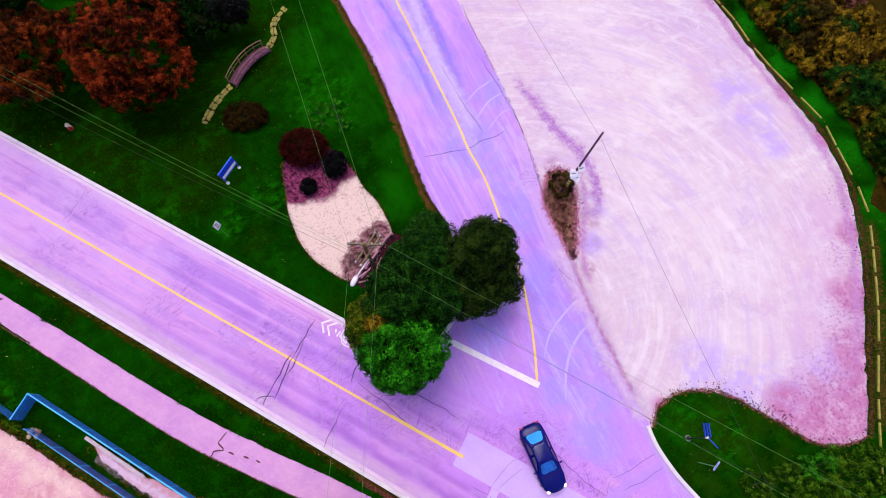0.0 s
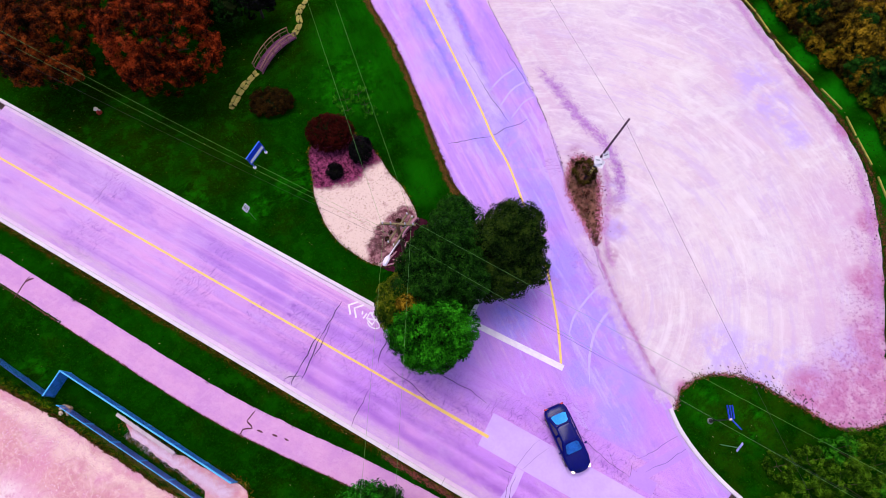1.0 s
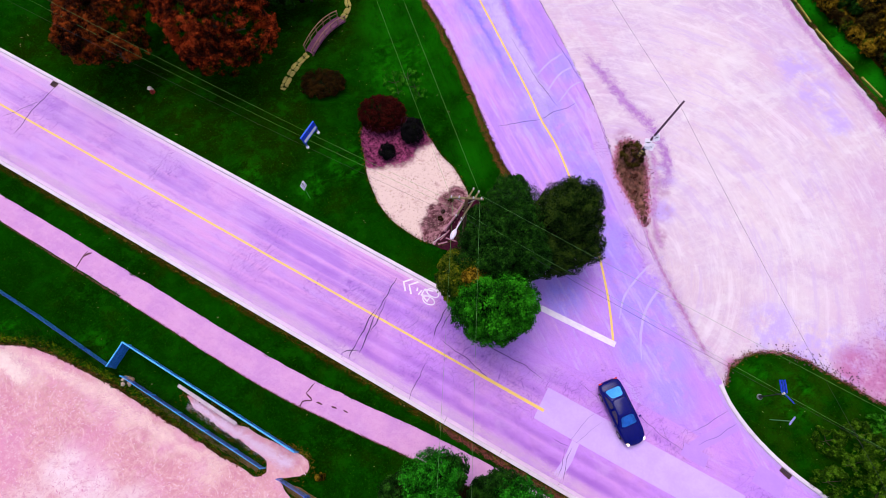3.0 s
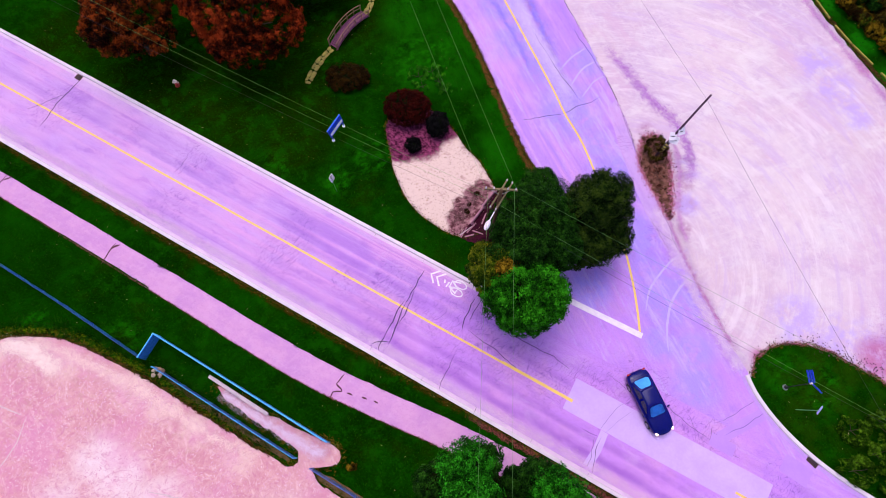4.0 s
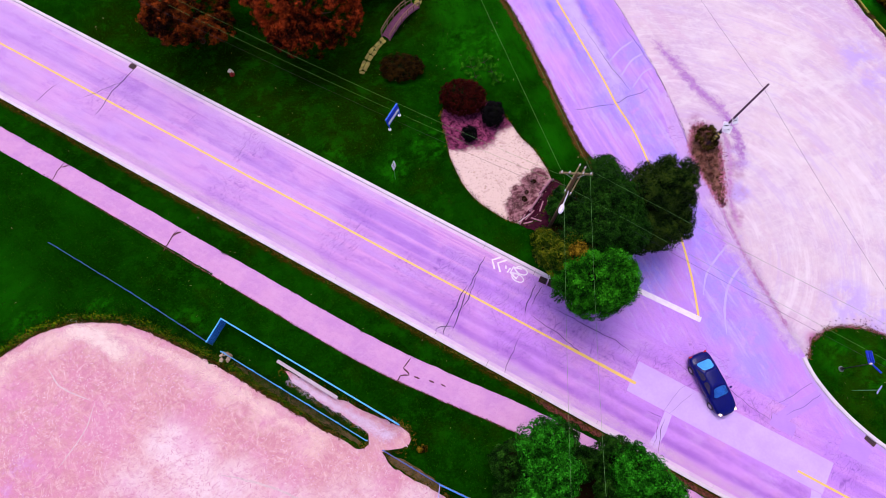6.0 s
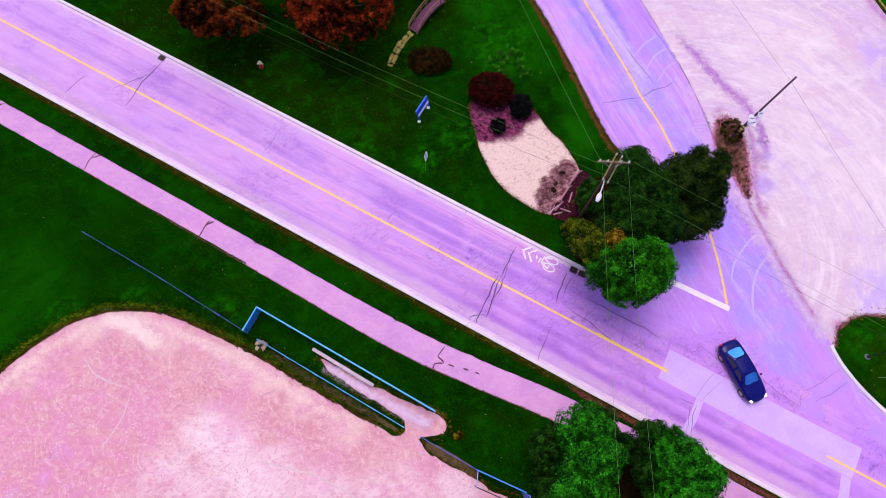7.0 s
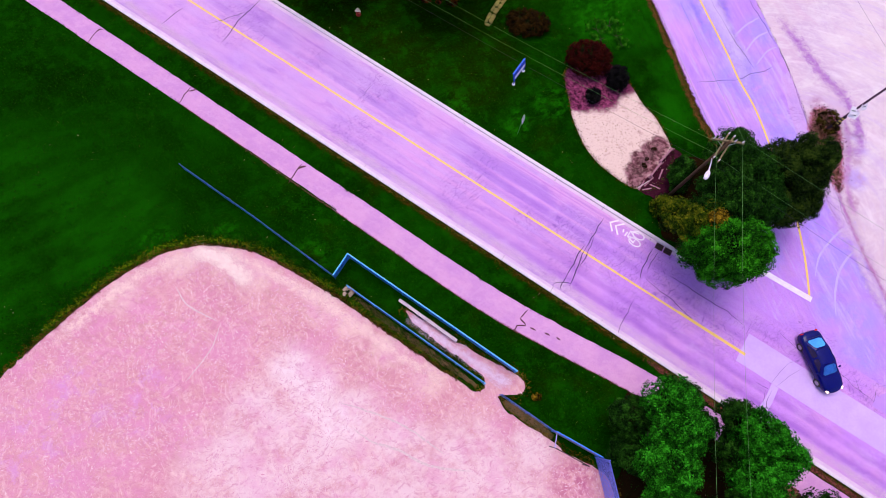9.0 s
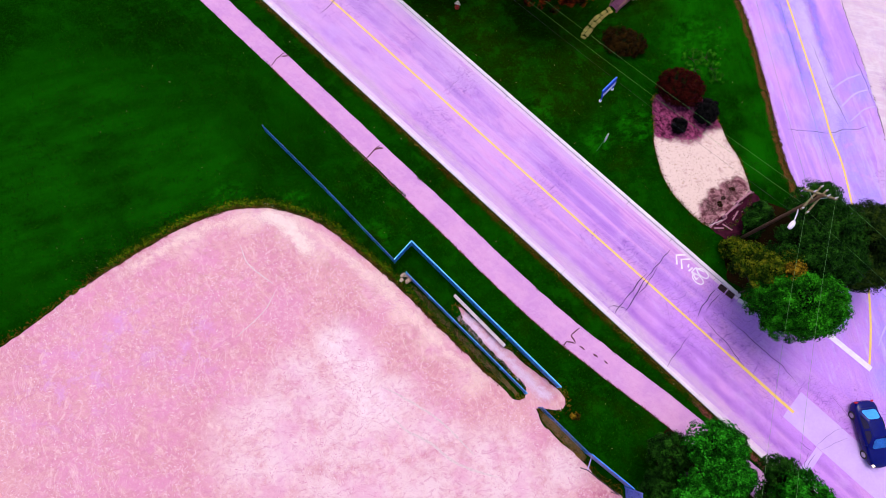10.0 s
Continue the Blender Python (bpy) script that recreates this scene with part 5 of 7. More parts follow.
for pts, w in (([(7.9, -1.2), (8.0, 0.4), (8.5, 2.1), (9.4, 3.4), (10.6, 4.4)], 0.16), ([(6.7, 1.6), (7.2, 3.2), (8.6, 4.9), (10.2, 6.1)], 0.14), ([(1.6, 20.5), (2.9, 22.2), (4.2, 23.2)], 0.13), ([(2.5, 19.2), (3.8, 21.2), (5.1, 22.0)], 0.13), ([(3.6, 18.6), (4.6, 20.0), (5.6, 20.6)], 0.1)):
    part("tyre_trace", band(ragged(curve(pts, 0.2), 0.03, 0.5, 31), w, 0.0255, 0.2, 0.005), TYRE_TRACE, road_2, "pale scuffed tyre trace")


def drain(at, turn, units):
    t = thing("storm_drain", "dark cast iron storm drain grate set in the gutter", "drain", at, turn, "storm drains")
    for k in range(units):
        x = (k - (units - 1) / 2) * 0.66
        fr = bmesh.new()
        for sx, sy, px, py in ((0.56, 0.05, 0, 0.2), (0.56, 0.05, 0, -0.2), (0.05, 0.35, 0.255, 0), (0.05, 0.35, -0.255, 0)):
            box(fr, (sx, sy, 0.03), (x + px, py, 0.015), bevel=0.005)
        part("frame", fr, IRON, t)
        part("pit", boxed((0.46, 0.35, 0.01), (x, 0, 0.004)), BLACK_STEEL, t)
        for j in range(6):
            part("bar", boxed((0.03, 0.35, 0.022), (x - 0.19 + j * 0.076, 0, 0.017), bevel=0.004), IRON, t)
    return t


drain((*rd(-41.4, 0.15)[:2], 0.035), -29, 1)
drain((*rd(-4.9, 0.14)[:2], 0.035), -26, 2)
drain((16.2, -8.0, 0.035), -46, 1).scale = (1.3, 1.4, 1.0)


# ---- trees ----
tree("maple_tree", "bright green leafy corner tree with a turning olive side", (-2.3, 1.7), [(-2.2, 1.2, 5.2, 2.0, 1.8, 2.3), (-3.2, 1.5, 4.4, 1.4, 1.3, 1.9), (-1.0, 1.5, 4.6, 1.2, 1.5, 1.9), (-2.3, 0.4, 4.2, 1.6, 1.1, 1.8)], WARM_LEAF, 1, 0.2, 0.56, 0.1, per=170,
     lean_leaf=([(-4.2, 2.7, 4.4, 1.1, 1.1, 1.8), (-3.4, 3.2, 5.3, 0.9, 0.8, 1.3), (-4.7, 3.7, 3.4, 0.8, 0.9, 1.3)], OLIVE_LEAF))
tree("maple_sapling", "golden turning young tree among green crowns", (-3.4, 2.6), [(-3.4, 2.7, 6.1, 0.55, 0.5, 0.8)], GOLD_LEAF, 12, 0.07, 0.4, 0.12)
tree("oak_tree", "dark green dense tree beside the utility pole", (-1.6, 5.6), [(-2.4, 4.4, 5.4, 1.8, 1.7, 2.2), (-1.2, 6.2, 4.9, 1.9, 2.0, 2.2), (-0.7, 8.8, 3.4, 1.3, 1.4, 1.6), (-0.3, 4.6, 4.6, 1.5, 1.5, 1.9)], DARK_LEAF, 2, 0.2, 0.56, 0.1, per=170)
tree("plum_tree", "near-black bronze-green tree overhanging the side road", (2.2, 6.2), [(2.9, 7.5, 5.7, 1.4, 1.35, 1.9), (1.5, 6.6, 4.9, 1.3, 1.4, 2.0), (3.0, 5.6, 3.8, 1.3, 1.3, 1.7), (3.9, 5.7, 3.0, 1.0, 1.1, 1.4), (3.4, 6.7, 4.2, 1.2, 1.2, 1.7), (2.2, 4.9, 3.9, 1.2, 1.0, 1.6), (1.2, 4.9, 3.8, 1.1, 1.1, 1.7), (2.6, 8.3, 3.6, 1.5, 1.2, 1.6)], PURPLE_LEAF, 3, 0.16, 0.54, 0.1, per=160)
tree("maple_tree", "bright green multi-lobed tree beside the footpath", (-6.0, -10.2), [(-5.9, -8.2, 4.4, 1.25, 1.1, 1.8), (-5.7, -9.9, 4.8, 1.4, 1.2, 1.9), (-6.3, -11.9, 4.8, 1.5, 1.4, 2.0), (-6.0, -14.6, 4.4, 1.7, 1.7, 2.0)], GREEN_LEAF, 4, 0.18, 0.56, 0.1, per=170,
     lean_leaf=([(-7.7, -9.4, 2.6, 1.0, 1.1, 1.4), (-7.6, -11.4, 2.4, 1.0, 1.2, 1.2), (-4.9, -8.2, 3.6, 1.0, 0.9, 1.4)], DARK_LEAF))
tree("maple_tree", "mid green round tree between footpath and kerb", (-0.6, -10.6), [(-1.0, -9.7, 4.6, 1.3, 1.1, 1.9), (0.2, -10.9, 4.4, 1.3, 1.1, 1.8), (-1.0, -12.0, 4.4, 1.3, 1.2, 1.8)], GREEN_LEAF, 5, 0.18, 0.56, 0.1, per=170,
     lean_leaf=([(-1.9, -8.9, 4.0, 0.9, 0.8, 1.4), (-1.9, -10.8, 3.6, 0.9, 1.2, 1.4), (-1.6, -14.0, 4.0, 1.5, 1.3, 1.6)], DARK_LEAF))
tree("maple_tree", "dark green tree beside the footpath", (5.6, -16.4), [(4.3, -13.6, 2.0, 1.3, 0.8, 1.1), (5.6, -14.4, 2.4, 1.3, 0.9, 1.2), (4.9, -15.6, 3.0, 1.4, 1.1, 1.5), (6.6, -16.5, 3.2, 1.5, 1.2, 1.6), (5.2, -17.6, 3.4, 2.0, 1.5, 1.8)], DARK_LEAF, 6, 0.16, 0.5, 0.1)
tree("oak_tree", "broad rust-red autumn tree on the lawn", (-22.4, 23.2), [(-22.4, 23.2, 4.2, 3.9, 3.3, 2.3), (-25.0, 25.0, 4.0, 2.4, 2.6, 1.9), (-19.7, 22.3, 3.8, 2.0, 2.3, 1.8), (-22.0, 20.6, 3.5, 2.5, 1.7, 1.6), (-21.5, 26.4, 3.8, 2.4, 1.8, 1.7)], RED_LEAF, 7, 0.24, 0.36, 0.085, 1.0, per=110, gaps=-0.1)
tree("oak_tree", "brown-red autumn tree on the lawn", (-30.9, 22.6), [(-30.9, 22.7, 4.0, 3.0, 3.3, 2.2), (-29.0, 21.5, 3.5, 1.7, 1.4, 1.6), (-32.2, 22.2, 3.4, 1.5, 1.6, 1.5), (-32.6, 25.2, 3.8, 2.0, 2.2, 1.8), (-29.0, 25.6, 3.7, 1.5, 2.0, 1.6)], RUST_LEAF, 8, 0.22, 0.36, 0.085, 1.0, per=110, gaps=-0.1)
tree("spruce_tree", "dark green tree behind the red trees", (-20.4, 28.6), [(-20.2, 28.2, 3.0, 1.9, 1.4, 1.8), (-18.4, 27.2, 2.2, 1.4, 1.1, 1.4), (-23.8, 29.8, 2.8, 2.2, 1.6, 1.8)], SHADE_LEAF, 9, 0.2, density=0.8)
tree("spruce_tree", "dark green tree behind the red trees", (-33.5, 29.6), [(-33.5, 29.8, 3.0, 2.4, 1.8, 2.0), (-37, 29.8, 3.0, 2.0, 1.8, 2.0)], SHADE_LEAF, 10, 0.2, density=0.8)
tree("plum_tree", "purple-black tree behind the lawn", (-16.4, 28.4), [(-16.4, 28.3, 2.2, 1.5, 1.3, 1.4)], BLACK_LEAF, 11, 0.14, density=0.8)


# ---- shrubs ----
def shrub(label, at, radii, leaf_material, seed, leaf=0.1, clump=0.3, height=None, density=1.0, group="", per=70):
    rng = np.random.default_rng(seed)
    t = thing("shrub", label, "shrub", (*at, 0), 0, group)
    rx, ry, rz = radii
    for k in range(4):
        w = 2 * math.pi * k / 4 + rng.uniform(0, 0.6)
        part("stem", rod([(0, 0, -0.05), (rx * 0.3 * math.cos(w), ry * 0.3 * math.sin(w), rz * 0.6), (rx * 0.6 * math.cos(w), ry * 0.6 * math.sin(w), rz * 1.1)], 0.03, 5, 0.5), BARK, t)
    part("foliage", crown_mesh([(0, 0, rz * (0.75 if height is None else height), rx, ry, rz)], rng, clump, leaf, density, per, -9.0 if density < 0.5 else None), leaf_material, t).data.materials.append(SHADE_CORE)
    return t


plain_weed = leafy("weedy_mixed_leaf", (0.006, 0.004, 0.0004), (0.026, 0.014, 0.002), (0.07, 0.06, 0.006))
shrub("large maroon mounded shrub at the bed's edge", (-10.0, 17.1), (1.8, 1.5, 1.0), MAROON_LEAF, 21, 0.036, 0.13, per=60)
shrub("small black-green clipped shrub in dark mulch", (-9.55, 14.1), (0.52, 0.52, 0.5), BLACK_LEAF, 22, 0.07, 0.22)
shrub("black-green clipped shrub in dark mulch", (-7.7, 15.8), (0.75, 1.05, 0.65), BLACK_LEAF, 23, 0.07, 0.24)
for i, (x, y, r, m) in enumerate(((-4.4, 5.4, 0.7, OLIVE_LEAF), (-3.4, 7.6, 0.7, DARK_LEAF), (-2.9, 8.6, 0.7, DARK_LEAF))):
    shrub("dark olive undergrowth shrub round the utility pole", (x, y), (r, r, 0.9), m, 80 + i, 0.11, 0.32, density=0.8, group="pole undergrowth")
shrub("low brown bare-looking shrub on the lawn", (-14.8, 20.1), (1.65, 1.2, 0.45), BROWN_LEAF, 24, 0.07, 0.26, density=1.1)
for i, (x, y, r) in enumerate(((-9.2, 20.4, 0.7), (-8.2, 20.9, 0.6), (-7.6, 20.0, 0.55), (-8.9, 19.5, 0.45), (-7.2, 19.2, 0.5))):
    shrub("loose bright green low plant on the lawn", (x, y), (r * 1.2, r * 1.2, 0.22), SPRIG_LEAF, 30 + i, 0.055, 0.2, density=0.22, group="low plants")
shrub("brown and green weedy shrub round the pole foot", (8.75, 13.9), (0.85, 1.0, 0.5), plain_weed, 36, 0.07, 0.2, density=0.4)
shrub("dry reddish weeds round the pole foot", (8.6, 12.0), (0.6, 1.2, 0.2), PINK_LEAF, 37, 0.05, 0.16, density=0.18)
shrub("pale russet shrub at the foot of a tree", (2.4, -13.5), (1.1, 1.0, 1.2), PINK_LEAF, 38, 0.12, 0.35)
shrub("dark green shrub in the gap between trees", (-2.6, -9.4), (1.0, 0.9, 1.3), DARK_LEAF, 92, 0.09, 0.28)
shrub("mid green low shrub beside the dark ground", (-3.6, -14.4), (1.2, 1.0, 1.0), GREEN_LEAF, 39, 0.12, 0.35, density=0.7)
MOSS_LEAF = leafy("mossy_green_leaf", (0.005, 0.018, 0.0004), (0.02, 0.06, 0.001), (0.085, 0.19, 0.006))
for i, (x, y, rx, ry, rz, m) in enumerate(((22.7, -5.2, 1.1, 0.9, 0.6, SPRIG_LEAF), (24.8, -6.2, 1.7, 1.2, 0.8, MOSS_LEAF), (20.9, -5.9, 1.2, 0.9, 0.5, MOSS_LEAF), (22.6, -7.2, 1.8, 1.4, 0.9, MOSS_LEAF), (25.6, -8.4, 2.0, 1.6, 1.1, SPRIG_LEAF),
                                           (20.2, -7.6, 1.5, 1.1, 0.6, MOSS_LEAF), (21.4, -9.4, 1.8, 1.3, 0.9, MOSS_LEAF), (27.2, -5.8, 1.6, 1.3, 0.9, MOSS_LEAF), (23.6, -10.2, 2.0, 1.5, 1.0, SPRIG_LEAF), (19.0, -6.2, 0.9, 0.8, 0.35, MOSS_LEAF),
                                           (18.6, -8.6, 1.1, 0.9, 0.5, MOSS_LEAF), (23.9, -4.7, 0.8, 0.6, 0.35, MOSS_LEAF), (26.0, -4.8, 1.1, 0.7, 0.4, MOSS_LEAF))):
    shrub("loose spreading green shrub on the grass island", (x, y), (rx, ry, rz), m, 50 + i, 0.085, 0.26, density=0.42, group="island shrubs", per=55)
shrub("pale russet bush in a dark hollow of the thicket", (33.2, 29.0), (0.8, 0.7, 0.7), PINK_LEAF, 95, 0.1, 0.3, density=0.5)
LIGHT_GROUP = "thicket"
rng_wood = random.Random(5)
kinds = [(OLIVE_LEAF, "olive green thicket shrub in mixed woodland"), (GOLD_LEAF, "golden brown autumn thicket shrub in mixed woodland"), (DARK_LEAF, "dark green thicket shrub in mixed woodland"), (DARK_LEAF, "deep green dense thicket shrub in mixed woodland"), (OLIVE_LEAF, "olive green thicket shrub in mixed woodland"), (BROWN_LEAF, "brown dry thicket shrub in mixed woodland"), (plain_weed, "brown-green weedy thicket shrub in mixed woodland"), (GOLD_LEAF, "golden brown autumn thicket shrub in mixed woodland")]
models = []
for k, (m, label) in enumerate(kinds):
    models.append(shrub(label, (30.4 + k * 0.7, 24.6 - k * 1.4), (1.2, 1.1, 1.1), m, 70 + k, 0.085, 0.3, density=0.75, group=LIGHT_GROUP))
copies = 0
for i in range(640):
    x, y = rng_wood.uniform(22.0, 39), rng_wood.uniform(11, 38)
    line = float(np.interp(y, (11, 14.5, 17.7, 20.4, 23.2, 26.4, 29.6, 38), (33, 31.6, 31.0, 30.0, 28.3, 26.3, 24.8, 21)))
    if x < line + 0.15 or x > line + 6.5 or y > 33 or copies > 225:
        continue
    copies += 1
    k = rng_wood.choice((1, 1, 1, 7, 7, 5, 6, 0, 2)) if y > 20 + (x - line) * 0.4 else rng_wood.choice((0, 0, 2, 3, 4, 1, 7, 6))
    o = copy_thing(models[k], pose(x, y, 0, 0, 0, rng_wood.uniform(0, 360)))
    s = rng_wood.uniform(0.4, 1.2) if x > line + 1.3 else rng_wood.uniform(0.3, 0.6)
    o.scale = (s, s * rng_wood.uniform(0.85, 1.2), s * rng_wood.uniform(0.8, 1.3))
scrub_rng = np.random.default_rng(77)
lobes = []
for i in range(420):
    y = scrub_rng.uniform(11, 33)
    line = float(np.interp(y, (11, 14.5, 17.7, 20.4, 23.2, 26.4, 29.6, 38), (33, 31.6, 31.0, 30.0, 28.3, 26.3, 24.8, 21)))
    r = scrub_rng.uniform(0.25, 0.6)
    lobes.append((line + 0.2 + scrub_rng.uniform(0, 6.5), y, r * 0.5, r, r, r))
for k, (m, label) in enumerate(((GOLD_LEAF, "golden brown undergrowth on the thicket floor"), (plain_weed, "brown weedy undergrowth on the thicket floor"), (OLIVE_LEAF, "olive undergrowth on the thicket floor"))):
    tagged(part("undergrowth", crown_mesh(lobes[k::3], scrub_rng, 0.22, 0.075, 0.55, 40), m), label, "undergrowth", kind="stuff").data.materials.append(SHADE_CORE)
dead = thing("dead_sapling", "pale leafless sapling leaning in the thicket", "sapling", (28.9, 23.9, 0))
part("stem", rod([(0, 0, 0), (0.3, 0.5, 1.4), (0.7, 1.1, 2.2)], 0.022, 6, 0.4), BLEACHED, dead)
part("branch", rod([(0.3, 0.5, 1.4), (0.6, 0.7, 1.9)], 0.014, 5, 0.4), BLEACHED, dead)
copy_thing(dead, pose(29.6, 22.9, 0, 0, 0, -12))


shrub("small yellowing weed on the lawn", (-12.9, -8.5), (0.28, 0.22, 0.14), GOLD_LEAF, 90, 0.06, 0.12, density=0.6)
shrub("pale dry weed clump at the dirt edge", (-26.1, -2.75), (0.42, 0.3, 0.2), leafy("straw_leaf", (0.3, 0.19, 0.12), (0.48, 0.34, 0.24), (0.62, 0.5, 0.36)), 91, 0.07, 0.15, density=0.4)


# ---- fences of the ball field ----
def fence(name, label, points, height, rail_material, wire_material, spacing=2.4, pitch=0.09, width=0.012, rail=0.02):
    t = tagged(new(name), label, "fence", "ball field fences")
    posts = []
    for a, b in zip(points, points[1:]):
        a, b = Vector((*a, 0)), Vector((*b, 0))
        n = max(1, round((b - a).length / spacing))
        for i in range(n):
            p, q = a.lerp(b, i / n), a.lerp(b, (i + 1) / n)
            posts += [p] if not posts else []
            posts.append(q)
            part("top_rail", rod([p + Vector((0, 0, height)), q + Vector((0, 0, height))], rail, 6), rail_material, t)
            d = (q - p).normalized()
            length = (q - p).length
            verts, faces = [], []
            for lean in (1, -1):
                x = -height
                while x < length:
                    x0, x1 = max(x, 0), min(x + height, length)
                    h0, h1 = x0 - x, x1 - x
                    if lean < 0:
                        h0, h1 = height - h0, height - h1
                    k = len(verts)
                    for xx, hh in ((x0, h0), (x1, h1)):
                        base = p + d * xx
                        verts += [(base.x, base.y, hh - width), (base.x, base.y, hh + width)]
                    faces.append((k, k + 2, k + 3, k + 1))
                    x += pitch
            mesh = part("wire_mesh", mesh_of("wire_mesh", verts, faces), wire_material, t, "diamond chain-link mesh")
            mesh["kind"] = "stuff"
    for p in posts:
        part("post", rod([p + Vector((0, 0, -0.1)), p + Vector((0, 0, height + 0.06))], 0.04, 7), rail_material, t)
    return t


fence("fence", "low blue chain-link fence along the outfield lawn", [(-38.7, 4.95), (-33.0, 1.7), (-27.0, -1.9)], 1.1, plain("dull_blue_rail", (0.03, 0.10, 0.42), (0.02, 0.07, 0.30), 0.5, scale=1.5), FENCE_BLUE, rail=0.014, width=0.014)
fence("fence", "bright blue chain-link dugout fence with a returned end", [(-27.0, -1.9), (-26.25, -0.35), (-14.4, -7.05)], 1.15, BLUE_RAIL, FENCE_BLUE, rail=0.05, width=0.023)
fence("fence", "low blue-violet chain-link fence before the dugout", [(-26.0, -2.5), (-16.4, -8.0)], 1.1, BLUE_RAIL, plain("blue_lilac_wire", (0.11, 0.20, 0.72), (0.08, 0.15, 0.58), 0.5), rail=0.022, width=0.014)
fence("fence", "low blue-violet chain-link fence beside the field entrance", [(-15.3, -8.6), (-11.8, -10.55)], 1.2, VIOLET_RAIL, BLUE_COAT)
fence("fence", "pale lavender chain-link backstop wing", [(-11.8, -10.55), (-8.95, -11.8)], 1.6, FENCE_BLUE, LAVENDER_WIRE, rail=0.04, width=0.026)
fence("fence", "tall blue chain-link backstop fence", [(-8.95, -11.9), (-8.2, -14.6), (-7.3, -24.0)], 2.9, plain("backstop_blue_rail", (0.14, 0.22, 0.85), None, 0.45), plain("backstop_blue_wire", (0.20, 0.27, 0.95), (0.14, 0.2, 0.82), 0.5), width=0.02)
gate = thing("backstop_arm", "dark pipe arm standing out from the backstop", "pipe frame", (0, 0, 0))
part("front_pipe", rod([(-11.9, -11.5, 1.5), (-9.75, -12.4, 1.5)], 0.03, 6), DARK_PIPE, gate)
part("side_pipe", rod([(-11.8, -10.55, 1.55), (-11.9, -11.5, 1.5)], 0.03, 6), LAVENDER_WIRE, gate)
part("prop", rod([(-11.9, -11.5, -0.05), (-11.9, -11.5, 1.5)], 0.03, 6), DARK_PIPE, gate)
part("prop", rod([(-9.75, -12.4, -0.05), (-9.75, -12.4, 1.5)], 0.03, 6), DARK_PIPE, gate)


def player_bench():
    a, b = Vector((-22.5, -3.0, 0)), Vector((-18.4, -5.4, 0))
    turn = math.degrees(math.atan2(b.y - a.y, b.x - a.x))
    mid, length = (a + b) / 2, (b - a).length
    t = thing("player_bench", "long pale plank bench on the dugout sand", "bench", tuple(mid), turn)
    for k in (-1, 1):
        part("plank", boxed((length / 2 - 0.015, 0.22, 0.05), (k * length / 4, 0, 0.42), bevel=0.008), BENCH_PLANK, t)
    for x in (-2.0, -0.9, 0.9, 2.0):
        part("leg", boxed((0.06, 0.18, 0.44), (x, 0, 0.19), bevel=0.006), GALVANISED, t)


player_bench()


# ---- utility poles and wires ----
def utility_pole(at, height, arm_turn, label, lamp=False):
    t = thing("utility_pole", label, "utility pole", (*at, 0))
    smooth(part("pole", rod([(0, 0, -0.2), (0, 0, height * 0.5), (0, 0, height)], 0.135, 10, 0.7), POLE_WOOD, t))
    c, s = math.cos(radians(arm_turn)), math.sin(radians(arm_turn))
    arm = part("crossarm", boxed((1.95, 0.11, 0.13), (0, 0.16, height - 0.25), (0, 0, arm_turn), 0.01), ARM_WOOD, t, "grey wooden crossarm")
    for x in (-0.85, -0.4, 0.4, 0.85):
        part("insulator", rod([(x * c, 0.16 + x * s, height - 0.2), (x * c, 0.16 + x * s, height - 0.08), (x * c, 0.16 + x * s, height + 0.03)], 0.05, 8, 0.5), LAMP_WHITE, arm)
    for k in (-1, 1):
        part("brace", rod([(0, 0.1, height - 0.9), (0.6 * k * c, 0.16 + 0.6 * k * s, height - 0.3)], 0.02, 5), GALVANISED, t)
    if lamp:
        for x, y in ((-0.067, 0.18), (0.233, 0.0)):
            side = part("side_crossarm", boxed((2.15, 0.085, 0.12), (x, y, height - 0.9), (0, 0, 59.2), 0.01), ARM_WOOD, t, "weathered crossarm bolted beside the pole")
            for f in (-0.98, 0.98):
                part("insulator", rod([(x + 0.512 * f, y + 0.859 * f, height - 0.86), (x + 0.512 * f, y + 0.859 * f, height - 0.7)], 0.05, 8, 0.6), LAMP_WHITE, side)
        part("equipment_box", boxed((0.26, 0.18, 0.34), (0.27, 0.42, height - 0.9), (0, 0, 59.2), 0.03), POLE_WOOD, t, "brown equipment box between the crossarms")
        arm2 = smooth(part("lamp_arm", rod([(-0.04, -0.1, height - 2.1), (-0.22, -0.5, height - 1.85), (-0.58, -1.25, height - 1.5)], 0.04, 8), LAMP_WHITE, t, "pale curved lamp arm"))
        head = bmesh.new()
        bmesh.ops.create_uvsphere(head, u_segments=14, v_segments=8, radius=1.0)
        bmesh.ops.transform(head, matrix=pose(-0.72, -1.56, height - 1.45, 0, 0, -25) @ Matrix.Diagonal((0.16, 0.35, 0.11, 1)), verts=head.verts)
        smooth(part("lamp_head", head, LAMP_WHITE, arm2, "pale oval lamp housing"))
        part("lens", boxed((0.22, 0.34, 0.05), (-0.76, -1.65, height - 1.54), (0, 0, -25), 0.02), SIGN_WHITE, arm2, "clear lamp lens")
    return t


utility_pole((-3.95, 6.45), 9.0, -3, "tall brown wooden pole with crossarm and street lamp", True)
utility_pole((-4.9, -13.6), 9.0, -12, "brown wooden pole with crossarm among trees")


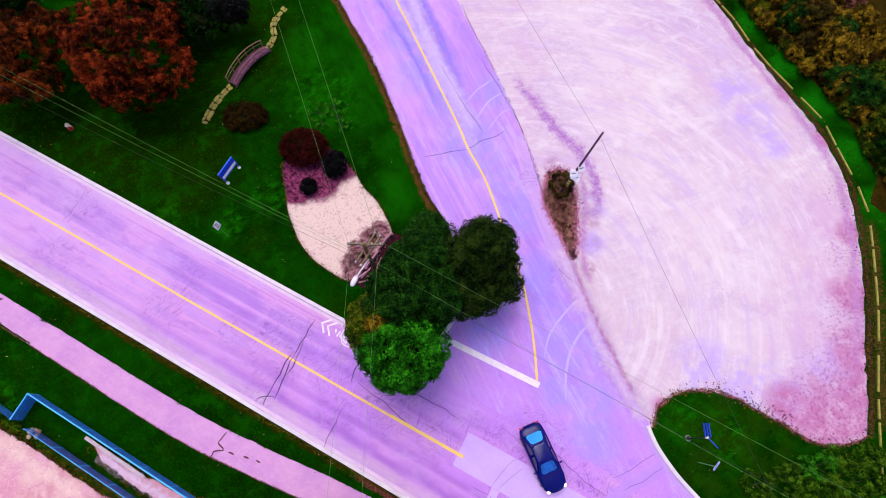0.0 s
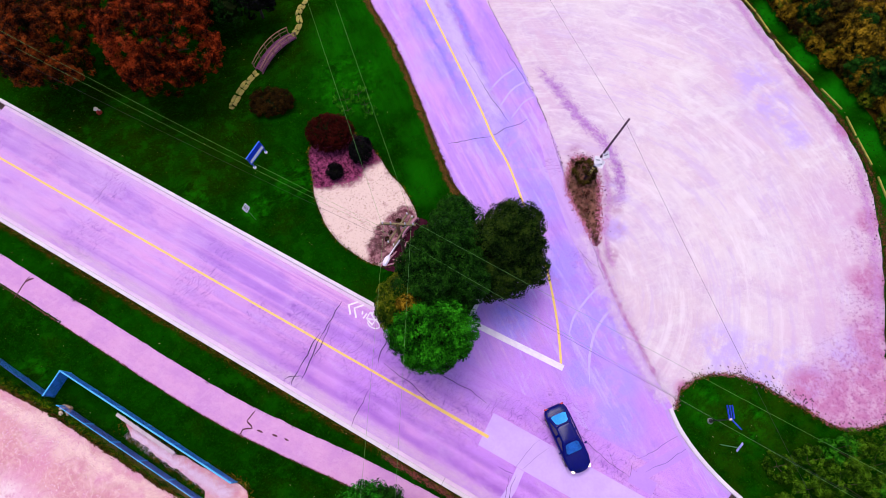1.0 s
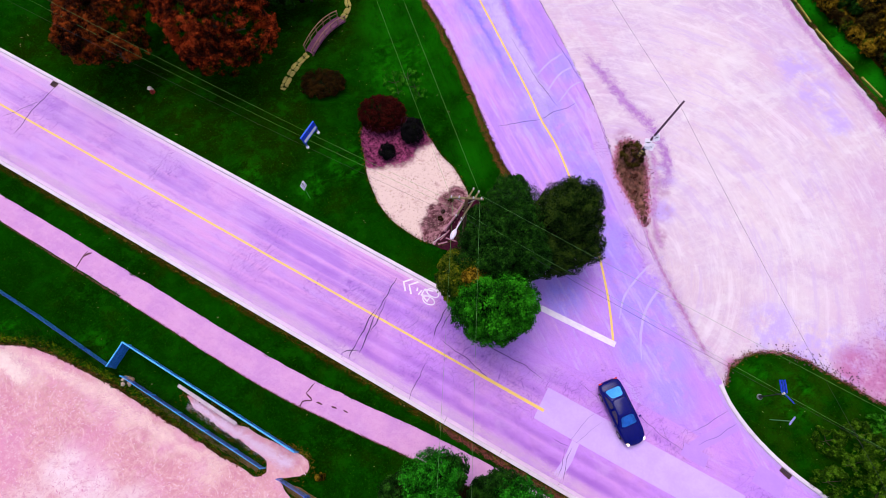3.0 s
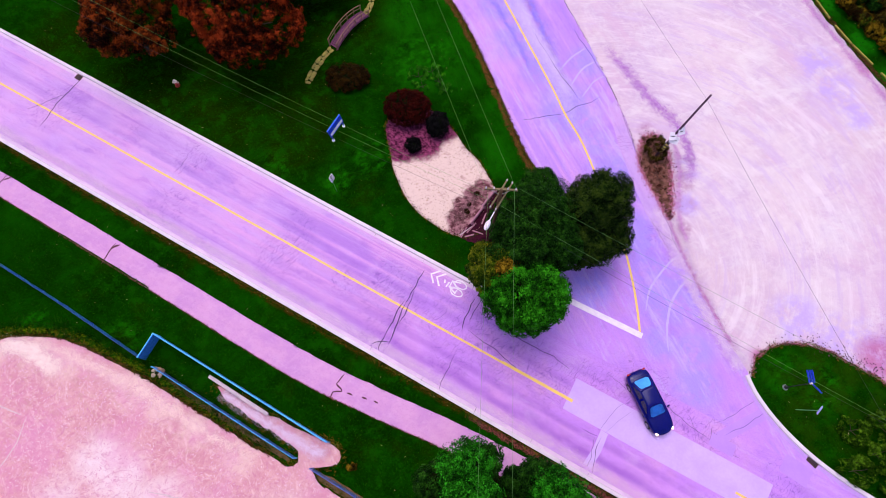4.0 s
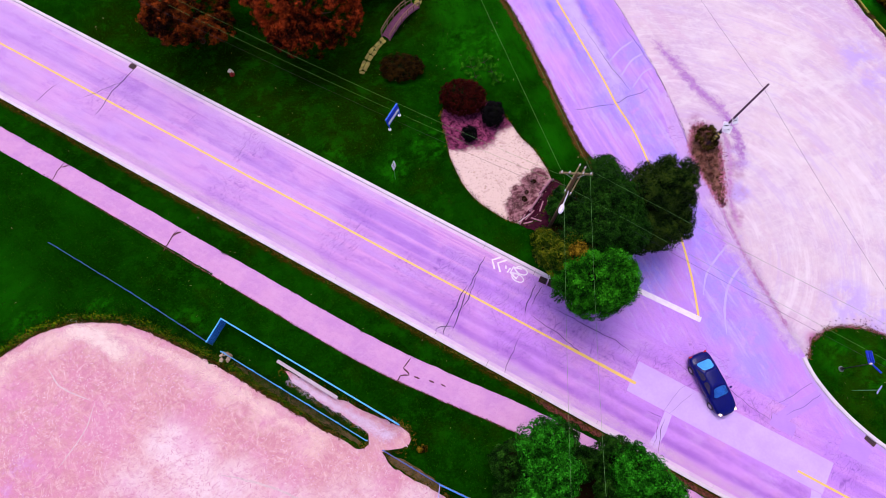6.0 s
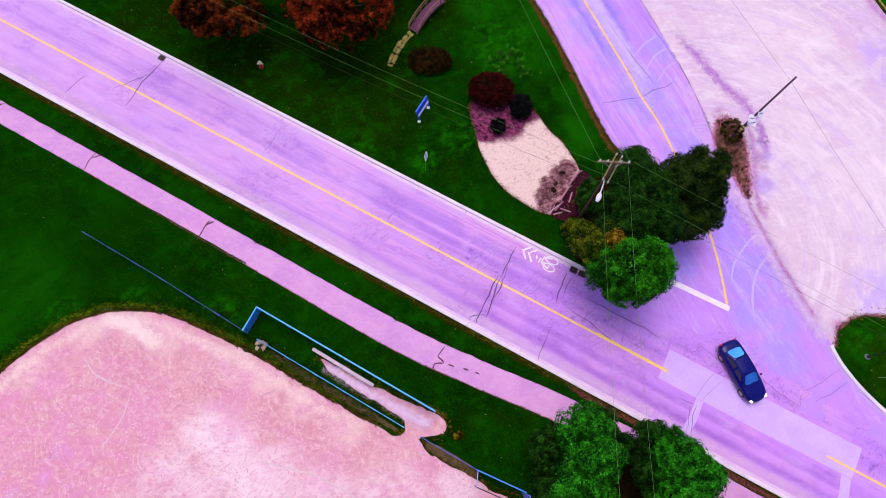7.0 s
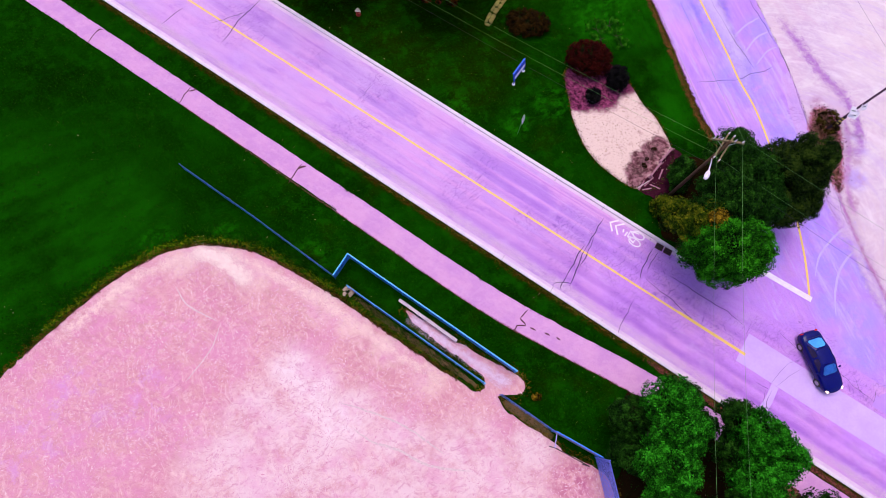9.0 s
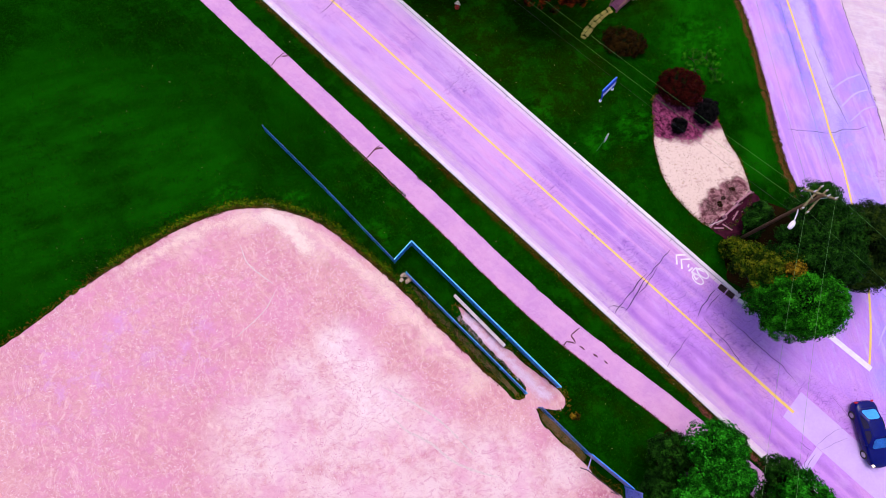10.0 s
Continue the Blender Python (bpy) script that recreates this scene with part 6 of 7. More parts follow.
def wire(a, b, sag, material=None, radius=0.008):
    a, b = Vector(a), Vector(b)
    n = max(8, int((b - a).length / 2.5))
    pts = []
    for i in range(n + 1):
        f = i / n
        p = a.lerp(b, f)
        p.z -= 4 * sag * f * (1 - f)
        pts.append(p)
    ob = part("overhead_wire", rod(pts, radius, 4), material or WIRE)
    return tagged(ob, "thin overhead wire strung between poles", "wire", "overhead wires")


for a, b, sag, dark in (((-4.9, 6.4, 8.97), (-56.85, 36.5, 7.0), 1.58, 0), ((-4.3, 6.2, 7.9), (-56.76, 35.36, 7.45), 1.75, 0), ((-4.1, 6.2, 6.6), (-57.4, 33.8, 8.7), 1.47, 1),
                        ((-4.85, 6.65, 9.0), (-24.4, 63.5, 9.4), 0.6, 0), ((-3.15, 6.65, 9.0), (-22.4, 63.7, 8.9), 0.7, 0),
                        ((-3.2, 6.5, 9.0), (-4.0, -13.5, 9.0), 0.35, 0), ((-4.7, 6.55, 8.95), (-5.7, -13.3, 9.0), 0.35, 0),
                        ((-4.0, -13.5, 9.0), (-2.9, -53.7, 8.4), 0.5, 0), ((-5.7, -13.3, 9.0), (-6.0, -53.4, 8.6), 0.5, 0),
                        ((-3.07, 6.65, 8.95), (49.2, -22.8, 8.6), 0.8, 0), ((-3.96, 6.25, 7.4), (47.5, -24.6, 8.55), 0.92, 0), ((-4.1, 6.2, 6.85), (48.0, -23.35, 7.7), 1.88, 1)):
    wire(a, b, sag, DARK_WIRE if dark else None, 0.008 if dark else 0.0065)
wire((10.3, 14.6, 5.7), (-6, 52, 8.0), 0.6, DARK_WIRE)
wire((10.3, 14.6, 5.7), (16.9, -8.2, 7.2), 0.2, DARK_WIRE)
wire((16.9, -8.2, 7.2), (22, -30, 8.0), 0.3, DARK_WIRE)

leaner = thing("leaning_pole", "short dark leaning wooden pole with white notices", "pole", (8.75, 13.5, 0))
tip = Vector((1.62, 1.2, 6.15))
smooth(part("pole", rod([tip * -0.03, tip * 0.5, tip], 0.095, 10, 0.75), plain("dark_aged_pole", (0.12, 0.06, 0.10), (0.03, 0.014, 0.026), 0.9, scale=2.5), leaner))
for f in (0.11, 0.15, 0.19, 0.23):
    part("stripe", rod([tip * f + Vector((0.04, -0.02, 0)), tip * (f + 0.018) + Vector((0.04, -0.02, 0))], 0.13, 10), BLACK_STEEL, leaner, "black hazard stripe")
part("guard", rod([tip * 0.09 + Vector((0.04, -0.02, 0)), tip * 0.24 + Vector((0.04, -0.02, 0))], 0.125, 10), GUARD_YELLOW, leaner, "yellow pole guard strip")
for k, (f, dx, dy, w, h) in enumerate(((0.33, 0.12, -0.2, 0.6, 0.55), (0.38, -0.14, -0.14, 0.5, 0.55), (0.45, 0.2, -0.08, 0.5, 0.5), (0.29, 0.24, -0.02, 0.5, 0.45))):
    part("notice", boxed((w, 0.03, h), tuple(tip * f + Vector((dx, dy, 0))), (-58 + 7 * k, 6 * k - 8, 24 * k - 30), 0.004), SIGN_WHITE, leaner, "weathered white notice board")
    part("print_bar", boxed((w * 0.6, 0.012, 0.06), tuple(tip * f + Vector((dx - 0.02, dy - 0.02, 0.02))), (-58 + 7 * k, 6 * k - 8, 24 * k - 30), 0.001), SIGN_DARK, leaner, "dark faded print")


# ---- signs ----
board = thing("lawn_sign", "upright blue sign board with a white band on two posts", "sign", (-15.35, 15.35, 0), 61.0)
panel = part("panel", boxed((1.66, 0.09, 0.74), (0, 0, 0.94), (-14, 0, 0), 0.01), SIGN_BLUE, board)
part("text_band", boxed((1.5, 0.012, 0.24), (0, -0.081, 0.806), (-14, 0, 0), 0.003), SIGN_WHITE, panel, "white lettering band")
part("top_trim", boxed((1.7, 0.13, 0.05), (0, 0.092, 1.32), (-14, 0, 0), 0.01), plain("bright_sign_trim", (0.03, 0.12, 0.75), None, 0.4), panel, "lighter blue capping")
for x in (-0.72, 0.72):
    p = part("post", rod([(x, -0.11, -0.1), (x, -0.11, 0.56)], 0.045, 8), SIGN_BLUE, board)
    part("footing", rod([(x, -0.11, 0.0), (x, -0.11, 0.06)], 0.12, 12), SIGN_WHITE, p, "white round footing")

notice = thing("yard_sign", "small white sign with dark print on a thin post", "sign", (-15.05, 10.45, 0), 69.0)
part("post", rod([(0, 0.03, -0.1), (0, 0.03, 1.2), (0, 0.03, 2.5)], 0.025, 7), plain("green_u_post", (0.05, 0.22, 0.06), (0.03, 0.14, 0.04), 0.6), notice, "thin green post")
face = part("panel", boxed((0.46, 0.02, 0.66), (0, 0, 2.2), (-12, 0, 0), 0.004), SIGN_WHITE, notice)
for dz, w in ((0.2, 0.3), (0.04, 0.2), (-0.16, 0.3)):
    part("print_bar", boxed((w, 0.006, 0.07), (0, -0.012 + 0.21 * dz, 2.2 + 0.98 * dz), (-12, 0, 0), 0.001), SIGN_DARK, face)

street = thing("street_name_sign", "black post with crossed blue street name blades", "sign", (15.3, -3.5, 0))
part("post", rod([(0, 0, -0.1), (0.02, 0.0, 1.25), (0.05, 0.0, 2.6)], 0.04, 8), BLACK_STEEL, street)
base = bmesh.new()
bmesh.ops.create_cone(base, cap_ends=True, segments=20, radius1=0.2, radius2=0.15, depth=0.1)
bmesh.ops.translate(base, vec=(0, 0, 0.04), verts=base.verts)
b0 = part("base_collar", base, GALVANISED, street, "pale round base collar")
part("base_plug", rod([(0, 0, 0.05), (0, 0, 0.12)], 0.14, 14), BLACK_STEEL, b0)
for dx in (-0.1, 0.05, 0.2):
    part("blade", boxed((0.03, 0.8, 0.16), (0.12 + dx, 0.42, 2.6), (0, 0, 0), 0.006), SIGN_BLUE, street)
part("blade", boxed((0.75, 0.035, 0.16), (0.4, -0.3, 2.6), (0, 0, -50), 0.006), SIGN_BLUE, street)
part("cap", boxed((0.2, 0.12, 0.1), (0.1, 0.0, 2.62), (0, 0, 10), 0.02), HYDRANT_CAP, street)

stop = thing("road_sign", "small pale blue road sign on a thin green post", "road sign", (15.7, -4.9, 0))
part("post", rod([(0, 0, -0.1), (0.1, -0.2, 2.3)], 0.03, 7), plain("green_sign_post", (0.1, 0.3, 0.12), None, 0.5), stop)
part("panel", boxed((0.62, 0.03, 0.2), (0.16, -0.16, 2.2), (-45, 0, 45), 0.004), LAVENDER_WIRE, stop)

hydrant = thing("fire_hydrant", "small red fire hydrant with a pale cap on the lawn", "fire hydrant", (-28.2, 19.5, 0))
smooth(part("barrel", rod([(0, 0, -0.05), (0, 0, 0.3), (0, 0, 0.55)], 0.14, 12, 0.9), HYDRANT_RED, hydrant))
part("flange", rod([(0, 0, 0.02), (0, 0, 0.08)], 0.2, 12), HYDRANT_RED, hydrant)
part("bonnet", rod([(0, 0, 0.54), (0, 0, 0.64), (0, 0, 0.74)], 0.17, 12, 0.35), HYDRANT_CAP, hydrant, "pale domed cap")
part("outlet", rod([(-0.24, 0, 0.42), (0.24, 0, 0.42)], 0.06, 8), HYDRANT_CAP, hydrant)
part("outlet", rod([(0, 0, 0.38), (0.08, -0.26, 0.38)], 0.075, 8), HYDRANT_RED, hydrant)


# ---- stone path and footbridge ----
def stone(poly, z):
    bm = bmesh.new()
    low = [bm.verts.new((x, y, -0.03)) for x, y in poly]
    mid = [bm.verts.new((x, y, z - 0.02)) for x, y in poly]
    cx, cy = sum(p[0] for p in poly) / len(poly), sum(p[1] for p in poly) / len(poly)
    top = [bm.verts.new((cx + (x - cx) * 0.88, cy + (y - cy) * 0.88, z)) for x, y in poly]
    for ring_a, ring_b in ((low, mid), (mid, top)):
        for i in range(len(poly)):
            j = (i + 1) % len(poly)
            bm.faces.new((ring_a[i], ring_a[j], ring_b[j], ring_b[i]))
    bm.faces.new(top)
    return bm


def flag_path(label, line, seed, width=0.62):
    """Irregular flags laid in rows with narrow joints; each row holds one or two."""
    t = tagged(new("stone_path"), label, "stone path", kind="structure")
    rng = random.Random(seed)
    pts = curve(line, 0.05)

    def at(k, side):
        k = max(0, min(len(pts) - 2, k))
        d = (pts[k + 1] - pts[k]).normalized()
        return pts[k] + Vector((-d.y, d.x, 0)) * side

    k = 0
    while k < len(pts) - 6:
        step = rng.randint(6, 13)
        w = width * rng.uniform(0.75, 1.15) / 2
        cuts = [-w, rng.uniform(-0.35, 0.35) * w, w] if rng.random() < 0.75 else [-w * 0.8, w * 0.8]
        for a, b in zip(cuts, cuts[1:]):
            skew = rng.randint(-2, 2)
            corners = [at(k, a), at(k + skew, b), at(k + step + skew, b), at(k + step, a)]
            mid = sum(corners, Vector()) / 4
            poly = []
            for i in range(4):
                p, q, r = corners[i - 1], corners[i], corners[(i + 1) % 4]
                for e in (q.lerp(p, 0.2), q.lerp(r, 0.2)):
                    v = mid + (e - mid) * rng.uniform(0.82, 0.93)
                    poly.append((v.x, v.y))
            part("stone", stone(poly[::-1], rng.uniform(0.04, 0.08)), STONE, t)
        k += step


flag_path("winding path of buff irregular flagstones in the lawn", [(-18.0, 19.7), (-17.5, 21.2), (-16.9, 22.3), (-16.2, 23.2)], 1)
flag_path("winding path of buff irregular flagstones in the lawn", [(-13.8, 26.5), (-13.3, 27.6), (-13.5, 28.9), (-13.0, 30.0), (-12.6, 30.6)], 2)


def footbridge():
    a, b = Vector((-16.15, 23.2, 0)), Vector((-13.8, 26.5, 0))
    d = (b - a).normalized()
    turn = math.degrees(math.atan2(d.y, d.x))
    length = (b - a).length
    t = thing("footbridge", "small arched mauve-grey wooden footbridge with curved rails", "footbridge", tuple((a + b) / 2), turn)

    def rise(x):
        return 0.5 * (1 - (2 * x / length) ** 2)
    count = 26
    for i in range(count):
        x = -length / 2 + length * (i + 0.5) / count
        slope = math.degrees(math.atan(-4 * x / length ** 2))
        part("deck_board", boxed((length / count - 0.02, 0.78, 0.045), (x, 0, 0.08 + rise(x)), (0, -slope, 0), 0.005), BRIDGE_WOOD, t)
    for k in (-1, 1):
        xs = np.linspace(-length / 2 - 0.1, length / 2 + 0.1, 15)
        part("stringer", rod([(x, 0.36 * k, 0.0 + rise(x)) for x in xs], 0.06, 6), BRIDGE_WOOD, t)
        part("handrail", rod([(x, 0.43 * k, 0.72 + rise(x) * 1.1) for x in xs], 0.04, 6), RAIL_WOOD, t, "tan curved handrail")
        part("mid_rail", rod([(x, 0.43 * k, 0.4 + rise(x) * 1.05) for x in xs], 0.025, 6), RAIL_WOOD, t)
        for x in np.linspace(-length / 2, length / 2, 6):
            part("post", boxed((0.07, 0.07, 0.8), (x, 0.43 * k, 0.38 + rise(x)), bevel=0.008), RAIL_WOOD, t)


footbridge()


# ---- brush pile and planks in the bed ----
brush = thing("brush_pile", "low heap of dry dark twigs on the wood chips", "brush pile", (-5.45, 9.35, 0.03), 54.0)
rng_b = random.Random(9)
twigs = bmesh.new()
for i in range(190):
    x, y = rng_b.uniform(-1.7, 1.7), rng_b.gauss(0, 0.3)
    a = rng_b.uniform(0, 6.28)
    l = rng_b.uniform(0.15, 0.5)
    z = rng_b.uniform(0.02, 0.2)
    twigs.from_mesh(rod([(x, y, z), (x + l * math.cos(a), y + l * math.sin(a), max(0.02, z + rng_b.uniform(-0.12, 0.12)))], 0.014, 4, 0.5))
part("twigs", twigs, plain("dry_twig", (0.15, 0.06, 0.06), (0.05, 0.02, 0.02), 0.9), brush)["kind"] = "stuff"
for i in range(5):
    lump = bmesh.new()
    bmesh.ops.create_icosphere(lump, subdivisions=2, radius=1.0)
    r = rng_b.uniform(0.12, 0.22)
    for v in lump.verts:
        v.co *= 1 + 0.35 * noise.noise(v.co * 2.2 + Vector((i * 3.1, 0, 0)))
    bmesh.ops.transform(lump, matrix=pose(rng_b.uniform(-1.4, 1.4), rng_b.uniform(-0.35, 0.3), 0.05) @ Matrix.Diagonal((r, r * 0.8, r * 0.6, 1)), verts=lump.verts)
    part("clump", lump, DARK_SOIL, brush, "dark clump of rotted twigs")
wall = thing("plank_edging", "low edging of weathered pinkish planks across the bed", "plank edging", (-4.35, 9.2, 0.03), 55.0)
for k, (x, y, z, l) in enumerate(((0.75, 0, 0.14, 1.6), (-0.85, -0.06, 0.16, 1.55), (0.7, 0.02, 0.3, 1.5), (-0.8, -0.05, 0.31, 1.45))):
    part("plank", boxed((l, 0.13, 0.15), (x, y, z), (0, 0, rng_b.uniform(-3, 3)), 0.012), PLANK_RED, wall)
for x in (-1.5, 0, 1.5):
    part("stake", boxed((0.08, 0.08, 0.5), (x, -0.16, 0.16), bevel=0.01), PLANK_RED, wall)
for k, (x, y, l, turn) in enumerate(((-5.75, 7.25, 0.9, 62), (-5.35, 7.0, 0.7, 15), (-5.2, 7.6, 1.0, 48), (-4.75, 7.25, 0.8, -20), (-4.3, 8.3, 0.9, 70))):
    ob = part("scrap_board", boxed((l, 0.1, 0.04), (0, 0, 0), (0, rng_b.uniform(-4, 4), 0), 0.006), PLANK_RED)
    ob.matrix_basis = pose(x, y, 0.075, 0, 0, turn)
    tagged(ob, "broken reddish board lying on black-red ground", "board", "scrap boards")
tagged(part("loose_board", boxed((1.1, 0.06, 0.05), (-5.6, 7.35, 0.10), (0, 0, 38), 0.008), BENCH_PLANK), "pale loose board lying by the bed", "board")
tagged(sheet("black_red_patch", ragged(curve([(-6.0, 7.1), (-5.0, 8.3), (-4.2, 9.4), (-3.4, 10.5), (-2.5, 9.8), (-3.2, 7.8), (-4.3, 6.4), (-5.4, 6.6)], 0.2, True), 0.1, 0.4, 44), 0.041, plain("black_red_ground", (0.018, 0.003, 0.008), (0.055, 0.009, 0.022), 0.95, scale=3.0, depth=0.03, spec=0.02), 0.02), "black-red ground behind the plank edging", "soil patch", kind="structure")


# ---- timbers along the lot ----
edge = curve([(26.6, -6.2), (27.2, -3.2), (27.55, -1.57), (28.0, 0.4), (28.72, 2.9), (29.4, 6.2), (30.15, 11.0), (30.1, 12.7), (29.74, 14.4), (29.1, 17.1), (28.6, 19.2), (27.5, 20.95), (26.4, 22.8), (25.1, 24.95), (23.7, 28.5), (22.9, 29.95), (19.9, 36)], 0.1)
gone, start, i = 0.0, edge[0], 0
rng_t = random.Random(4)
while i < len(edge) - 1:
    length = rng_t.uniform(1.3, 2.5)
    j = min(len(edge) - 1, i + int(length / 0.1))
    a, b = edge[i], edge[j]
    if (b - a).length > 0.8:
        mid = (a + b) / 2
        t = part("parking_timber", boxed(((b - a).length, 0.115, 0.13), (0, 0, 0.05), bevel=0.015), BLEACHED)
        t.matrix_basis = pose(mid.x, mid.y, 0, 0, 0, math.degrees(math.atan2(b.y - a.y, b.x - a.x)))
        tagged(t, "bleached yellowish timber bordering the gravel lot", "timber", "lot border timbers")
    i = j + int(rng_t.uniform(0.1, 1.1) / 0.1)



# ---- the car ----
def car():
    t = thing("car", "dark navy sedan with lit headlights turning onto the road", "car", (6.1, -4.5, 0.034), math.degrees(math.atan2(-3.95, 1.6)))
    t.scale = (0.87, 0.87, 0.87)
    rows = [(-2.38, 0.44, 0.68, 0.36), (-2.32, 0.64, 0.84, 0.30), (-2.20, 0.77, 0.92, 0.26), (-1.95, 0.86, 0.96, 0.22), (-1.3, 0.90, 0.98, 0.19), (0.0, 0.91, 0.97, 0.19), (0.95, 0.90, 0.95, 0.19), (1.6, 0.88, 0.87, 0.21), (2.02, 0.81, 0.79, 0.24), (2.24, 0.66, 0.70, 0.28), (2.36, 0.47, 0.62, 0.32), (2.42, 0.26, 0.56, 0.36)]
    verts, faces = [], []
    for x, w, top, low in rows:
        half = [(w * 0.9, low), (w, low + 0.16), (w, top - 0.22), (w * 0.95, top - 0.07), (w * 0.8, top - 0.015), (w * 0.4, top + 0.01)]
        ring = half + [(-a, z) for a, z in reversed(half)]
        verts += [(x, a, z) for a, z in ring]
    k = 12
    for i in range(len(rows) - 1):
        for j in range(k):
            q = (j + 1) % k
            faces.append((i * k + j, i * k + q, (i + 1) * k + q, (i + 1) * k + j))
    faces += [tuple(range(k)), tuple((len(rows) - 1) * k + j for j in range(k - 1, -1, -1))]
    me = mesh_of("body", verts, faces)
    bm = bmesh.new()
    bm.from_mesh(me)
    bmesh.ops.recalc_face_normals(bm, faces=bm.faces)
    smooth(part("body", bm, CAR_PAINT, t))
    belt = [(-1.78, 0.70), (-1.62, 0.78), (0.85, 0.80), (1.08, 0.70)]
    roof = [(-1.02, 0.52), (-0.92, 0.60), (0.12, 0.62), (0.28, 0.54)]
    low = [Vector((x, y, 0.94)) for x, y in belt] + [Vector((x, -y, 0.94)) for x, y in reversed(belt)]
    high = [Vector((x, y, 1.40)) for x, y in roof] + [Vector((x, -y, 1.40)) for x, y in reversed(roof)]
    cab = bmesh.new()
    a = [cab.verts.new(v) for v in low]
    b = [cab.verts.new(v) for v in high]
    for i in range(8):
        j = (i + 1) % 8
        cab.faces.new((a[i], a[j], b[j], b[i]))
    crown = [cab.verts.new((v.x * 0.85 - 0.05, v.y * 0.7, 1.435)) for v in high]
    for i in range(8):
        j = (i + 1) % 8
        cab.faces.new((b[i], b[j], crown[j], crown[i]))
    cab.faces.new(crown)
    bmesh.ops.recalc_face_normals(cab, faces=cab.faces)
    bmesh.ops.bevel(cab, geom=[e for e in cab.edges if min(v.co.z for v in e.verts) > 1.3], offset=0.07, segments=2, affect="EDGES")
    smooth(part("roof", cab, CAR_PAINT, t, "navy roof and pillars"))

    def pane(name, corners, label="", glass=CAR_GLASS):
        c = sum(corners, Vector()) / len(corners)
        nrm = (corners[1] - corners[0]).cross(corners[2] - corners[1]).normalized()
        if nrm.z < 0:
            nrm = -nrm
        bm = bmesh.new()
        ring = []
        for i, v in enumerate(corners):
            ring += [v.lerp(corners[i - 1], 0.14), v.lerp(corners[(i + 1) % len(corners)], 0.14)]
        outer = [c + (v - c) * 0.86 + nrm * 0.012 for v in ring]
        top = [bm.verts.new(v) for v in outer]
        bot = [bm.verts.new(v - nrm * 0.02) for v in outer]
        bm.faces.new(top)
        for i in range(len(top)):
            j = (i + 1) % len(top)
            bm.faces.new((top[i], bot[i], bot[j], top[j]))
        bmesh.ops.recalc_face_normals(bm, faces=bm.faces)
        part(name, bm, glass, t, label)
    pane("windscreen", [low[3], low[4], high[4], high[3]], "windscreen with sky reflection painted in blue")
    pane("rear_window", [low[0], high[0], high[7], low[7]], "rear window with sky reflection painted in bright blue", REAR_GLASS)
    for f0, f1 in ((0.0, 0.5), (0.52, 1.0)):
        for s in (1, -1):
            q = [low[1].lerp(low[2], f0), low[1].lerp(low[2], f1), high[1].lerp(high[2], f1), high[1].lerp(high[2], f0)]
            pane("side_window", [Vector((v.x, v.y * s, v.z)) for v in q], "", SIDE_GLASS)
    for s in (1, -1):
        for x in (-1.42, 1.42):
            w = smooth(part("wheel", rod([(x, s * 0.70, 0.32), (x, s * 0.905, 0.32)], 0.32, 18), RUBBER, t))
            part("rim", rod([(x, s * 0.90, 0.32), (x, s * 0.92, 0.32)], 0.2, 12), ALLOY, w, "alloy rim")
        part("headlight", boxed((0.22, 0.34, 0.12), (2.18, s * 0.56, 0.63), (0, 14, s * -22), 0.03), HEADLIGHT, t, "lit warm headlight")
        part("tail_light", boxed((0.12, 0.34, 0.14), (-2.29, s * 0.58, 0.78), (0, 0, s * 16), 0.02), TAIL_RED, t, "red tail light")
        part("mirror", boxed((0.12, 0.2, 0.12), (0.72, s * 0.99, 0.98), (0, 0, s * 10), 0.03), CAR_PAINT, t)
    part("bonnet_seam", boxed((0.02, 1.4, 0.006), (1.02, 0, 0.965), (0, 3, 0), 0.001), RUBBER, t)
    part("boot_seam", boxed((0.02, 1.3, 0.006), (-1.86, 0, 0.972), (0, 0, 0), 0.001), RUBBER, t)
    part("plate_bar", boxed((0.02, 0.45, 0.12), (-2.37, 0, 0.6), (0, 0, 0), 0.003), SIGN_WHITE, t)


car()


# ---- grass tufts, dry fringes, clods and fallen leaves ----
rng = np.random.default_rng(3)
OUTLINES = [road_1_line, road_2_line, lot_line, path_line, infield_line, bed_line]


def on_lawn(xy):
    keep = np.ones(len(xy), bool)
    for line in OUTLINES:
        keep &= ~inside(xy, line)
    c = xy @ np.array([N.x, N.y])
    s = xy @ np.array([U.x, U.y])
    keep &= ~((c > -7.3) & (c < 0.75) & ((s < -3) | (c < -0.6)))
    return keep


xy = np.column_stack([rng.uniform(-56, 36, 90000), rng.uniform(-22, 36, 90000)])
xy = xy[on_lawn(xy)]
lump = np.array([noise.noise(Vector((x * 0.5, y * 0.5, 0))) for x, y in xy])
xy = xy[lump + rng.uniform(-0.5, 0.5, len(xy)) > -0.05][:36000]
tagged(part("grass_tufts", tuft_mesh(xy, 0.11, rng, 3), GRASS_BLADE), "short green grass tufts over the lawn", "grass", kind="stuff")


def fringe(lines, count, spread, seed):
    r = np.random.default_rng(seed)
    pts = np.array([(p[0], p[1]) for line in lines for p in line])
    out = pts[r.integers(0, len(pts), count)] + r.normal(0, spread, (count, 2))
    view = (out[:, 0] > -58) & (out[:, 0] < 38) & (out[:, 1] > -24) & (out[:, 1] < 38)
    return out[view]


